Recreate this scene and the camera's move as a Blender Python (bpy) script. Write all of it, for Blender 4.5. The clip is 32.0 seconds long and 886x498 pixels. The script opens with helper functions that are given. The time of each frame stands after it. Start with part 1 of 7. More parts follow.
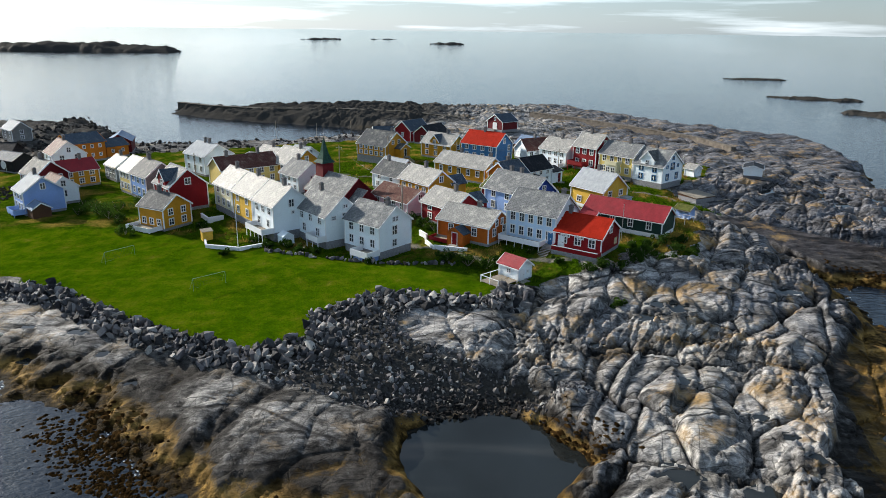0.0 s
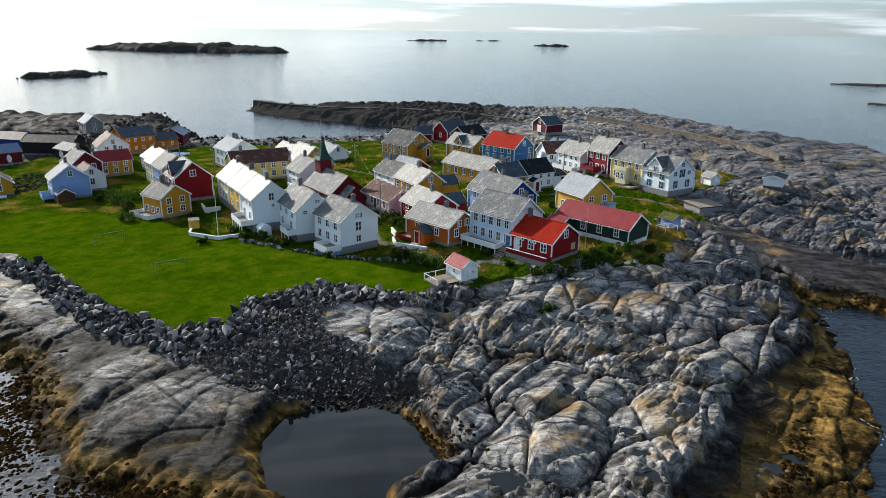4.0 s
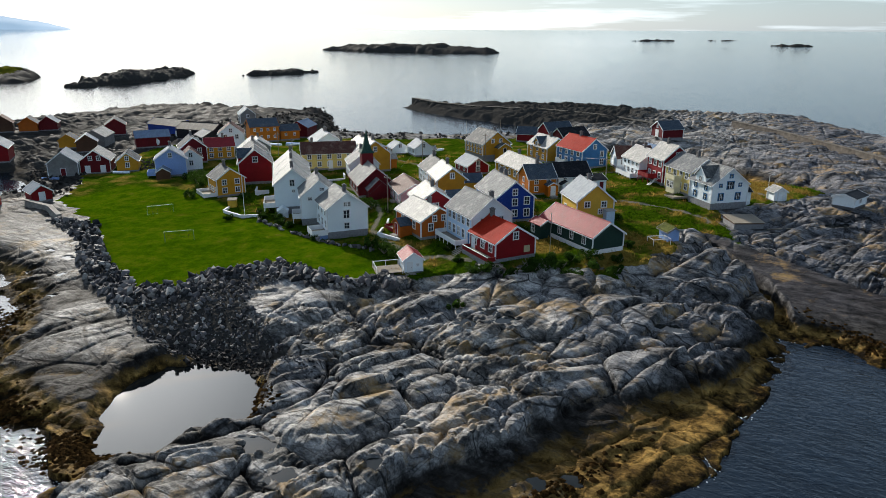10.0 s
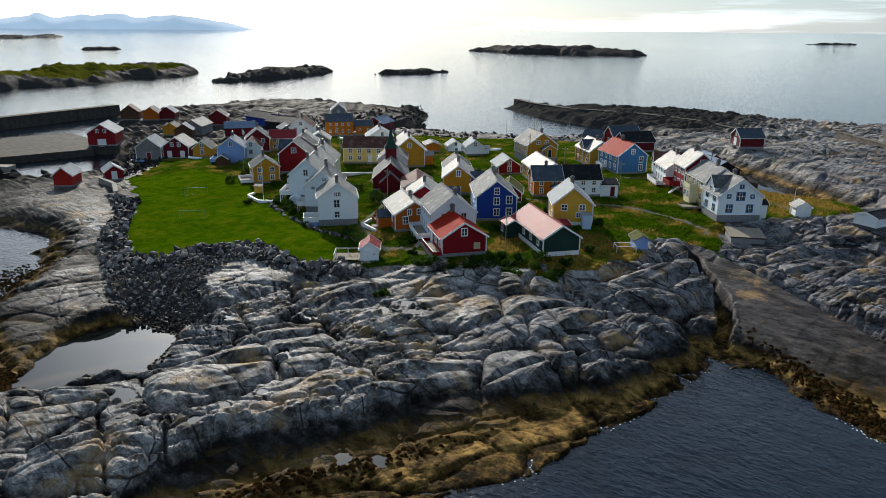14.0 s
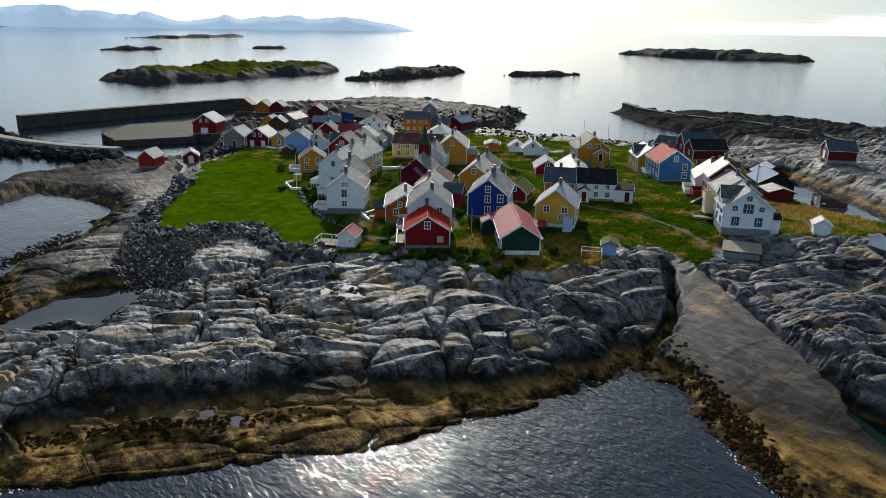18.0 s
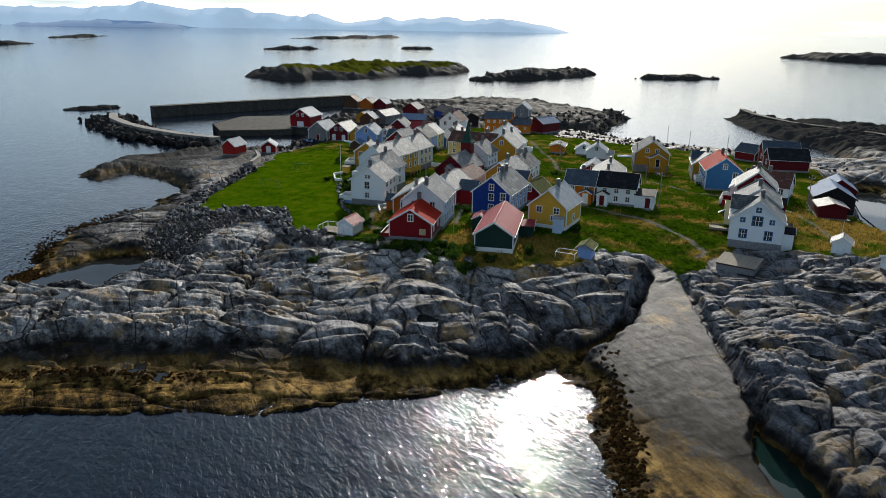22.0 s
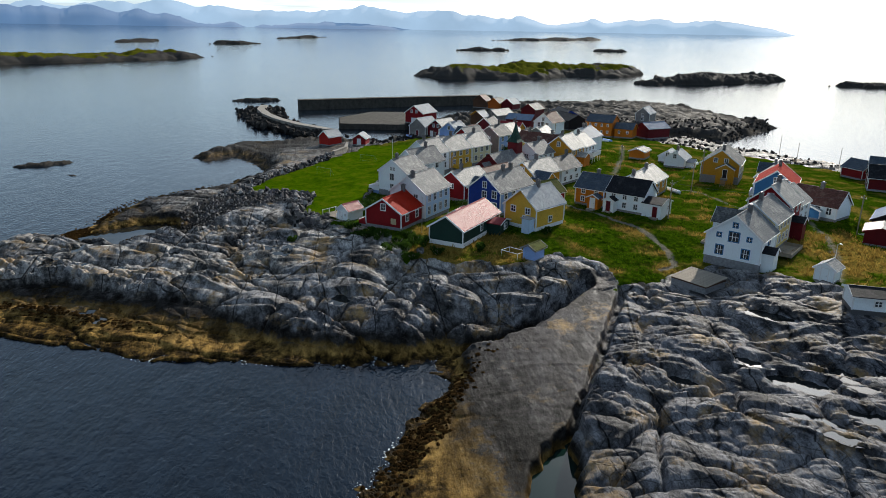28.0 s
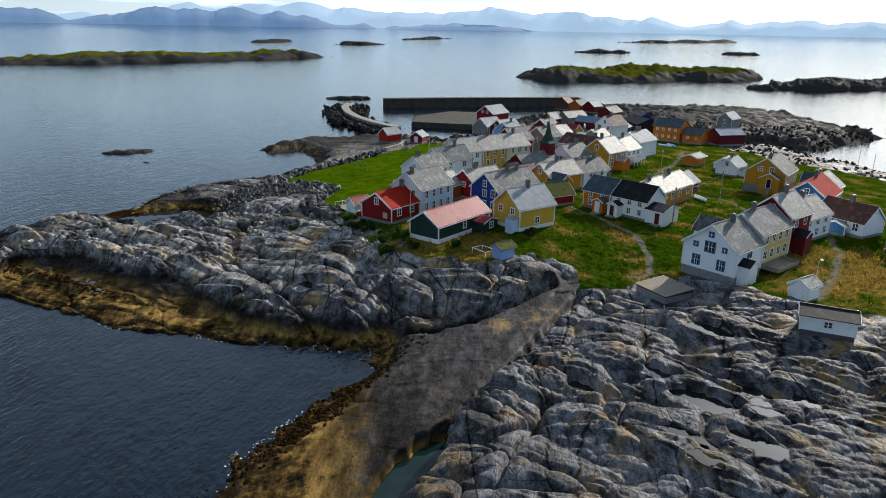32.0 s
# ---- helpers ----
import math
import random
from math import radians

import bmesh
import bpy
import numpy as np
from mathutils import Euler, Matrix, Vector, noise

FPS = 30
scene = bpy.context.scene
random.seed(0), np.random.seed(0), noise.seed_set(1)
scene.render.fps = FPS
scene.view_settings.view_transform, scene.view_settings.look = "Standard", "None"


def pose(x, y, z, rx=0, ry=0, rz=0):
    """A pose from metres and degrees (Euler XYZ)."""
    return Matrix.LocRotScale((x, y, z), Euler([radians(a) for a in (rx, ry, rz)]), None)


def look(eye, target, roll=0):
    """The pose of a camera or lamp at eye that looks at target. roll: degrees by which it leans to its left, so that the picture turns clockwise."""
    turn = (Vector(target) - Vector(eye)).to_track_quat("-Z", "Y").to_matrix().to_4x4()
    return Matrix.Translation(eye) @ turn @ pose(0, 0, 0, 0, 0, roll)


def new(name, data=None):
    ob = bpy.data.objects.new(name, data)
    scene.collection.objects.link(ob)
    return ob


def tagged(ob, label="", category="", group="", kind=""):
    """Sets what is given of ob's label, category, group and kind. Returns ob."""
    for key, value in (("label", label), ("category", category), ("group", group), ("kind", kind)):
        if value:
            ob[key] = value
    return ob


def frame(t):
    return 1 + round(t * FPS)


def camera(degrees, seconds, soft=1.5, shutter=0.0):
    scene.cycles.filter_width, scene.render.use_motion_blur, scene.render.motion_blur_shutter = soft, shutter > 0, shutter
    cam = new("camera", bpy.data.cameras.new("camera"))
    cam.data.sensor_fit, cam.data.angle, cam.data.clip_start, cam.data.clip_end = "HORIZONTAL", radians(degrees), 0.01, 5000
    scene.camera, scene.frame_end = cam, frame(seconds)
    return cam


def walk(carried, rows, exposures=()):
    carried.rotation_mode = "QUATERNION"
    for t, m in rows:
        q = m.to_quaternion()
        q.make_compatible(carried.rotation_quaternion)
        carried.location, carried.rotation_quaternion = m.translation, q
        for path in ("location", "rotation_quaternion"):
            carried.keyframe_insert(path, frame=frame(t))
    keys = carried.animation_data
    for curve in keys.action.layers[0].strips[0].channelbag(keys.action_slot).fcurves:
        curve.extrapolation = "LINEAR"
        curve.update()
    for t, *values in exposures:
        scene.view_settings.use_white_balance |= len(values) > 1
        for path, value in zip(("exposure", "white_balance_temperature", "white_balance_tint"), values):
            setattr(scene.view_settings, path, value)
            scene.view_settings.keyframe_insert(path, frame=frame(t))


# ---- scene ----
cam = camera(65.0, 32.0, soft=0.5)
METRES, EYE, TILT, LEAN, TURN = 220.0, 41.6, 3.15, 0.75, 0.0
ROWS = [
    (0.0, 0.0, 0.0, 0.0, 0.55, -20.58, -1.46),
    (0.5, 0.0138, -0.0007, 0.0004, 1.65, -20.6, -1.4),
    (1.0, 0.0275, -0.0012, 0.0008, 2.74, -20.63, -1.35),
    (1.5, 0.0412, -0.0015, 0.0011, 3.83, -20.63, -1.28),
    (2.0, 0.055, -0.0014, 0.0016, 4.93, -20.65, -1.21),
    (2.5, 0.0688, -0.0012, 0.0021, 6.01, -20.67, -1.13),
    (3.0, 0.0825, -0.0005, 0.0023, 7.1, -20.65, -1.09),
    (3.5, 0.0962, 0.0004, 0.0027, 8.2, -20.64, -1.06),
    (5.5, 0.1517, 0.0065, 0.0035, 12.86, -20.71, -0.63),
    (6.0, 0.1664, 0.009, 0.0036, 14.02, -20.72, -0.49),
    (6.5, 0.1815, 0.0118, 0.0037, 15.35, -20.74, -0.32),
    (7.0, 0.1971, 0.015, 0.0039, 17.07, -20.74, -0.14),
    (7.5, 0.2121, 0.0185, 0.0041, 18.79, -20.78, 0.02),
    (8.0, 0.2287, 0.0228, 0.0042, 20.62, -20.77, 0.18),
    (8.5, 0.2454, 0.0276, 0.0047, 22.42, -20.8, 0.29),
    (9.0, 0.2625, 0.0328, 0.0048, 24.19, -20.74, 0.43),
    (9.5, 0.2797, 0.0384, 0.0048, 25.89, -20.69, 0.53),
    (10.0, 0.2965, 0.0447, 0.0048, 27.53, -20.66, 0.55),
    (10.5, 0.3132, 0.0512, 0.0048, 29.15, -20.63, 0.6),
    (11.0, 0.3295, 0.0582, 0.0046, 30.72, -20.6, 0.65),
    (11.5, 0.3457, 0.0656, 0.0044, 32.2, -20.57, 0.69),
    (12.0, 0.3617, 0.0735, 0.0041, 33.62, -20.54, 0.79),
    (12.5, 0.3776, 0.0819, 0.0038, 35.1, -20.53, 0.87),
    (13.0, 0.3937, 0.0909, 0.0035, 36.75, -20.49, 0.99),
    (13.5, 0.4095, 0.1003, 0.0031, 38.49, -20.44, 1.0),
    (14.0, 0.4249, 0.11, 0.0028, 40.18, -20.38, 1.03),
    (14.5, 0.44, 0.1201, 0.0025, 41.78, -20.32, 1.07),
    (16.5, 0.4958, 0.163, 0.0005, 48.23, -20.09, 1.23),
    (17.0, 0.5085, 0.1742, 0.0001, 49.84, -20.05, 1.27),
    (17.5, 0.5207, 0.1857, -0.0004, 51.42, -20.0, 1.3),
    (18.0, 0.5323, 0.1974, -0.0009, 52.95, -19.96, 1.32),
    (18.5, 0.5436, 0.2092, -0.0016, 54.5, -19.89, 1.38),
    (19.0, 0.5545, 0.2212, -0.002, 56.05, -19.83, 1.41),
    (19.5, 0.5647, 0.2333, -0.0026, 57.62, -19.77, 1.47),
    (20.0, 0.5745, 0.2456, -0.0031, 59.19, -19.72, 1.5),
    (20.5, 0.584, 0.2581, -0.0036, 60.73, -19.67, 1.54),
    (21.0, 0.5931, 0.2708, -0.0041, 62.31, -19.61, 1.6),
    (21.5, 0.6017, 0.2835, -0.0046, 63.9, -19.56, 1.63),
    (22.0, 0.6101, 0.2966, -0.0053, 65.36, -19.51, 1.68),
    (22.5, 0.6178, 0.3098, -0.0059, 66.75, -19.44, 1.71),
    (23.0, 0.6253, 0.3231, -0.0066, 68.17, -19.39, 1.75),
    (23.5, 0.6324, 0.3366, -0.0073, 69.56, -19.34, 1.77),
    (24.0, 0.6391, 0.3502, -0.008, 70.94, -19.26, 1.81),
    (24.5, 0.6453, 0.3639, -0.0085, 72.32, -19.21, 1.84),
    (25.0, 0.6512, 0.3776, -0.0092, 73.69, -19.15, 1.85),
    (25.5, 0.6566, 0.3914, -0.0099, 75.07, -19.08, 1.89),
    (27.5, 0.6749, 0.4479, -0.0129, 80.53, -18.85, 2.11),
    (28.0, 0.6784, 0.4621, -0.0135, 81.84, -18.79, 2.07),
    (28.5, 0.6817, 0.4759, -0.0142, 83.15, -18.73, 2.05),
    (29.0, 0.6845, 0.4896, -0.0149, 84.45, -18.68, 2.08),
    (29.5, 0.6869, 0.5031, -0.0156, 85.75, -18.62, 2.11),
    (30.0, 0.6889, 0.5165, -0.0163, 87.05, -18.57, 2.14),
    (30.5, 0.6907, 0.5297, -0.017, 88.3, -18.5, 2.14),
    (31.0, 0.6921, 0.5428, -0.0176, 89.56, -18.42, 2.15),
    (31.5, 0.6933, 0.5558, -0.0183, 90.81, -18.33, 2.15),
    (32.0, 0.6941, 0.569, -0.019, 92.06, -18.29, 2.17),
]
walk(cam, [(t, pose(0, 0, EYE, TILT, LEAN, TURN) @ pose(METRES * x, METRES * y, METRES * z, 90 + pitch, roll, yaw)) for t, x, y, z, yaw, pitch, roll in ROWS],
     exposures=((0.0, 0.60), (6.0, 0.47), (10.0, 0.32), (13.0, 0.24), (20.0, 0.16), (25.0, 0.18), (32.0, 0.40)))

# ---- world and sun ----
SUN_AZ, SUN_EL = radians(-55.0), radians(25.2)
world = bpy.data.worlds.new("sky")
scene.world = world
world.use_nodes = True
wn, wl = world.node_tree.nodes, world.node_tree.links
sky = wn.new("ShaderNodeTexSky")
sky.sky_type, sky.sun_disc = "NISHITA", False
sky.sun_elevation, sky.sun_rotation = SUN_EL, SUN_AZ
sky.dust_density, sky.air_density, sky.ozone_density = 0.5, 1.0, 2.5
SKY_STRENGTH = 0.040


def sky_value(op, a, b=0.0, c=0.0, clamp=False):
    m = wn.new("ShaderNodeMath")
    m.operation, m.use_clamp = op, clamp
    for sock, v in zip(m.inputs, (a, b, c)):
        if hasattr(v, "is_output"):
            wl.new(v, sock)
        else:
            sock.default_value = v
    return m.outputs["Value"]


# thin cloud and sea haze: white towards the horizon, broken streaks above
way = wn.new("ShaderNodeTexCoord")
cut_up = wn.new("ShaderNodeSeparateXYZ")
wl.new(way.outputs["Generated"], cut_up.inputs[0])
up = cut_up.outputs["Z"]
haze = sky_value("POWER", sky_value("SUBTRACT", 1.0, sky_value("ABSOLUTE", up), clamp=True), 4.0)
sunward = wn.new("ShaderNodeVectorMath")
sunward.operation = "DOT_PRODUCT"
wl.new(way.outputs["Generated"], sunward.inputs[0])
sunward.inputs[1].default_value = (math.sin(SUN_AZ) * math.cos(SUN_EL), math.cos(SUN_AZ) * math.cos(SUN_EL), math.sin(SUN_EL))
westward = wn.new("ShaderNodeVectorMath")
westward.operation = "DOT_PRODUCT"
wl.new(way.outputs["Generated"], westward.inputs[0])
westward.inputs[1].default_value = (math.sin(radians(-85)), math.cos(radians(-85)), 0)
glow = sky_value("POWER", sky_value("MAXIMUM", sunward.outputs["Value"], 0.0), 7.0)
stretch = wn.new("ShaderNodeMapping")
stretch.inputs["Scale"].default_value = (1.5, 1.5, 24.0)
wl.new(way.outputs["Generated"], stretch.inputs["Vector"])
cloud = wn.new("ShaderNodeTexNoise")
cloud.inputs["Scale"].default_value, cloud.inputs["Detail"].default_value, cloud.inputs["Roughness"].default_value = 1.7, 7.0, 0.55
wl.new(stretch.outputs["Vector"], cloud.inputs["Vector"])
streaks = wn.new("ShaderNodeValToRGB")
streaks.color_ramp.elements[0].position, streaks.color_ramp.elements[1].position = 0.50, 0.66
wl.new(cloud.outputs["Fac"], streaks.inputs["Fac"])
heap = wn.new("ShaderNodeTexNoise")
heap.inputs["Scale"].default_value, heap.inputs["Detail"].default_value, heap.inputs["Roughness"].default_value = 5.0, 6.0, 0.55
drift = wn.new("ShaderNodeMapping")
drift.inputs["Location"].default_value = (3.1, 1.7, 0.4)
wl.new(way.outputs["Generated"], drift.inputs["Vector"])
wl.new(drift.outputs["Vector"], heap.inputs["Vector"])
heaped = wn.new("ShaderNodeValToRGB")
heaped.color_ramp.elements[0].position, heaped.color_ramp.elements[1].position = 0.38, 0.62
wl.new(heap.outputs["Fac"], heaped.inputs["Fac"])
clumps = sky_value("MULTIPLY", heaped.outputs["Color"], sky_value("MULTIPLY", up, 2.5, clamp=True))
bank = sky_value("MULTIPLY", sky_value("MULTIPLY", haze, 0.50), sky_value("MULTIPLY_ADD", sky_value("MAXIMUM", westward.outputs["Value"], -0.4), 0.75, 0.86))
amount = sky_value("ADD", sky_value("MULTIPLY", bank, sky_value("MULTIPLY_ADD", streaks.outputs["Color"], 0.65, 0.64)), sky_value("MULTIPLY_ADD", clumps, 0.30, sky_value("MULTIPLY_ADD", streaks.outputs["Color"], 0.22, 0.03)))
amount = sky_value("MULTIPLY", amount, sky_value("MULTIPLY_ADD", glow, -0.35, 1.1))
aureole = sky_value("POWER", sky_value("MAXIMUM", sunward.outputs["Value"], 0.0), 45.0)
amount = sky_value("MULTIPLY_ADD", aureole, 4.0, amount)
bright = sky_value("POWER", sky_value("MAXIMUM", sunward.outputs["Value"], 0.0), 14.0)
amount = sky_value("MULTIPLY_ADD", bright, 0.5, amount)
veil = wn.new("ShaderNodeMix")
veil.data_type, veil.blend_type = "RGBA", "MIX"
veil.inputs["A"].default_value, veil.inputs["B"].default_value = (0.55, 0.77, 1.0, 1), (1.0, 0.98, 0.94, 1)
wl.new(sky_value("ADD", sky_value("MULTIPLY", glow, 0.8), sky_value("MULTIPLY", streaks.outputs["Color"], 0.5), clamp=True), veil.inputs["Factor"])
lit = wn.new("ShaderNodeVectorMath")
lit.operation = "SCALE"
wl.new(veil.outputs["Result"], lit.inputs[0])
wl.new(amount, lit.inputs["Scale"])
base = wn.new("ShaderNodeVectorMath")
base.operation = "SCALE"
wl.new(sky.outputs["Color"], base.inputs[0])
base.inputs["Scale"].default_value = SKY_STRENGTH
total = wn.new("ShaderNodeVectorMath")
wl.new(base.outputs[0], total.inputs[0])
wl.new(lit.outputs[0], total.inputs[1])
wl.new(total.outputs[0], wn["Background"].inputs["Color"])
wn["Background"].inputs["Strength"].default_value = 1.0
sun_data = bpy.data.lights.new("sun", "SUN")
sun_data.energy, sun_data.angle, sun_data.color = 4.8, radians(0.6), (1.0, 0.94, 0.83)
sun = new("sun", sun_data)
to_sun = Vector((math.sin(SUN_AZ) * math.cos(SUN_EL), math.cos(SUN_AZ) * math.cos(SUN_EL), math.sin(SUN_EL)))
sun.matrix_world = look(to_sun * 400, (0, 0, 0))
scene.view_settings.exposure = 0.0

# ---- materials ----
def material(name):
    m = bpy.data.materials.new(name)
    m.use_nodes = True
    n, l = m.node_tree.nodes, m.node_tree.links
    return m, n, l, n["Principled BSDF"]


def tex(n, kind, **inputs):
    t = n.new("ShaderNodeTex" + kind)
    for k, v in inputs.items():
        t.inputs[k.replace("_", " ")].default_value = v
    return t


def ramp(n, l, src, stops):
    r = n.new("ShaderNodeValToRGB")
    e = r.color_ramp.elements
    while len(e) < len(stops):
        e.new(0.5)
    for el, (p, c) in zip(e, stops):
        el.position = p
        el.color = (*c, 1) if len(c) == 3 else c
    l.new(src, r.inputs["Fac"])
    return r


def mix(n, l, fac, a, b, mode="MIX"):
    m = n.new("ShaderNodeMix")
    m.data_type, m.blend_type = "RGBA", mode
    for sock, v in ((m.inputs["Factor"], fac), (m.inputs["A"], a), (m.inputs["B"], b)):
        if hasattr(v, "is_output"):
            l.new(v, sock)
        elif isinstance(v, tuple):
            sock.default_value = (*v, 1)
        else:
            sock.default_value = v
    return m.outputs["Result"]


def maths(n, l, op, a, b=0.5, clamp=False):
    m = n.new("ShaderNodeMath")
    m.operation, m.use_clamp = op, clamp
    for sock, v in zip(m.inputs, (a, b)):
        if hasattr(v, "is_output"):
            l.new(v, sock)
        else:
            sock.default_value = v
    return m.outputs["Value"]


def bump(n, l, bsdf, height, strength, distance, base=None):
    b = n.new("ShaderNodeBump")
    b.inputs["Strength"].default_value, b.inputs["Distance"].default_value = strength, distance
    l.new(height, b.inputs["Height"])
    if base is not None:
        l.new(base.outputs["Normal"], b.inputs["Normal"])
    l.new(b.outputs["Normal"], bsdf.inputs["Normal"])
    return b


def objcoord(n, l, scale=(1, 1, 1), rot=0.0):
    c, m = n.new("ShaderNodeTexCoord"), n.new("ShaderNodeMapping")
    m.inputs["Scale"].default_value = scale
    m.inputs["Rotation"].default_value = (0, 0, rot)
    l.new(c.outputs["Object"], m.inputs["Vector"])
    return m.outputs["Vector"]


def painted(name, colour, rough=0.55, boards=7.0, vertical=False, wear=0.25):
    """Painted weatherboard: one shadow line a board, faded and dirty in blotches."""
    m, n, l, p = material(name)
    v = objcoord(n, l)
    w = tex(n, "Wave", Scale=boards / 2.0, Distortion=0.0)
    w.wave_profile, w.bands_direction = "SAW", "X" if vertical else "Z"
    l.new(v, w.inputs["Vector"])
    big = tex(n, "Noise", Scale=0.5, Detail=5.0, Roughness=0.65)
    l.new(v, big.inputs["Vector"])
    fine = tex(n, "Noise", Scale=9.0, Detail=3.0)
    l.new(objcoord(n, l, (1, 1, 0.3) if vertical else (0.3, 0.3, 2)), fine.inputs["Vector"])
    r = ramp(n, l, big.outputs["Fac"], [(0.3, tuple(c * (1 - wear) for c in colour)), (0.65, colour)])
    f = ramp(n, l, fine.outputs["Fac"], [(0.3, (1 - wear,) * 3), (0.7, (1.0, 1.0, 1.0))])
    line = ramp(n, l, w.outputs["Fac"], [(0.0, (0.6, 0.6, 0.6)), (0.10, (1, 1, 1))])
    c1 = mix(n, l, 1.0, r.outputs["Color"], f.outputs["Color"], "MULTIPLY")
    l.new(mix(n, l, 0.7, c1, line.outputs["Color"], "MULTIPLY"), p.inputs["Base Color"])
    p.inputs["Roughness"].default_value = rough
    p.inputs["Specular IOR Level"].default_value = 0.15
    bump(n, l, p, w.outputs["Fac"], 0.6, 0.02)
    return m


def plain(name, colour, rough=0.5, metal=0.0, vary=0.2, scale=3.0, grain=0.01):
    m, n, l, p = material(name)
    t = tex(n, "Noise", Scale=scale, Detail=6.0, Roughness=0.65)
    l.new(objcoord(n, l), t.inputs["Vector"])
    r = ramp(n, l, t.outputs["Fac"], [(0.3, tuple(c * (1 - vary) for c in colour)), (0.7, tuple(min(1, c * (1 + vary * 0.4)) for c in colour))])
    l.new(r.outputs["Color"], p.inputs["Base Color"])
    p.inputs["Roughness"].default_value, p.inputs["Metallic"].default_value = rough, metal
    p.inputs["Specular IOR Level"].default_value = 0.2 if metal else 0.06
    bump(n, l, p, t.outputs["Fac"], 0.4, grain)
    return m


def slated(name, colour, spots, rough=0.62, course=0.42):
    """Slate or tile courses with lichen in blotches."""
    m, n, l, p = material(name)
    v = objcoord(n, l)
    b = tex(n, "Brick", Scale=1.0)
    b.inputs["Color1"].default_value = (*colour, 1)
    b.inputs["Color2"].default_value = (*(c * 0.86 for c in colour), 1)
    b.inputs["Mortar"].default_value = (*(c * 0.66 for c in colour), 1)
    b.inputs["Mortar Size"].default_value = 0.03
    b.inputs["Brick Width"].default_value, b.inputs["Row Height"].default_value = course * 1.2, course * 0.62
    l.new(v, b.inputs["Vector"])
    big = tex(n, "Noise", Scale=0.7, Detail=8.0, Roughness=0.72)
    l.new(v, big.inputs["Vector"])
    small = tex(n, "Noise", Scale=5.0, Detail=4.0)
    l.new(v, small.inputs["Vector"])
    k = ramp(n, l, big.outputs["Fac"], [(0.5, (0, 0, 0)), (0.66, (1, 1, 1))])
    k2 = ramp(n, l, small.outputs["Fac"], [(0.35, (0.6, 0.6, 0.6)), (0.65, (1.15, 1.15, 1.15))])
    c1 = mix(n, l, k.outputs["Color"], b.outputs["Color"], spots)
    l.new(mix(n, l, 1.0, c1, k2.outputs["Color"], "MULTIPLY"), p.inputs["Base Color"])
    p.inputs["Roughness"].default_value = rough
    p.inputs["Specular IOR Level"].default_value = 0.2 if colour[0] > 0.2 else 0.04
    bump(n, l, p, b.outputs["Fac"], -0.5, 0.02)
    return m


def ribbed(name, colour, rough=0.58, metal=0.0):
    """Profiled sheet, ribs running down the slope, with rust streaks."""
    m, n, l, p = material(name)
    v = objcoord(n, l)
    w = tex(n, "Wave", Scale=2.2)
    w.bands_direction = "X"
    l.new(v, w.inputs["Vector"])
    t = tex(n, "Noise", Scale=1.4, Detail=6.0, Roughness=0.7)
    l.new(objcoord(n, l, (1, 0.25, 1)), t.inputs["Vector"])
    r = ramp(n, l, t.outputs["Fac"], [(0.3, tuple(c * 0.72 for c in colour)), (0.6, colour), (0.8, tuple(min(1, c * 1.15) for c in colour))])
    l.new(r.outputs["Color"], p.inputs["Base Color"])
    p.inputs["Roughness"].default_value, p.inputs["Metallic"].default_value = rough, metal
    p.inputs["Specular IOR Level"].default_value = 0.22 if "maroon" in name else 0.02
    bump(n, l, p, w.outputs["Fac"], 0.5, 0.03)
    return m


PAINT = {k: painted(k + "_weatherboard", c, wear=w) for k, c, w in (
    ("white", (0.86, 0.925, 0.965), 0.05), ("cream", (0.80, 0.74, 0.50), 0.12), ("yellow", (0.75, 0.46, 0.06), 0.14),
    ("pale_yellow", (0.78, 0.60, 0.20), 0.14), ("ochre", (0.64, 0.31, 0.025), 0.2), ("orange", (0.66, 0.20, 0.015), 0.2),
    ("rust", (0.54, 0.135, 0.016), 0.25), ("red", (0.28, 0.011, 0.016), 0.22), ("dark_red", (0.16, 0.012, 0.018), 0.25),
    ("blue", (0.02, 0.06, 0.33), 0.2), ("light_blue", (0.30, 0.46, 0.84), 0.12), ("sky_blue", (0.57, 0.75, 0.95), 0.10),
    ("mid_blue", (0.05, 0.19, 0.42), 0.2), ("green", (0.02, 0.055, 0.045), 0.2), ("pink", (0.78, 0.54, 0.60), 0.12),
    ("grey", (0.30, 0.30, 0.29), 0.3), ("black", (0.02, 0.02, 0.024), 0.3), ("brown", (0.12, 0.06, 0.035), 0.3),
    ("bright_red", (0.45, 0.02, 0.015), 0.15))}
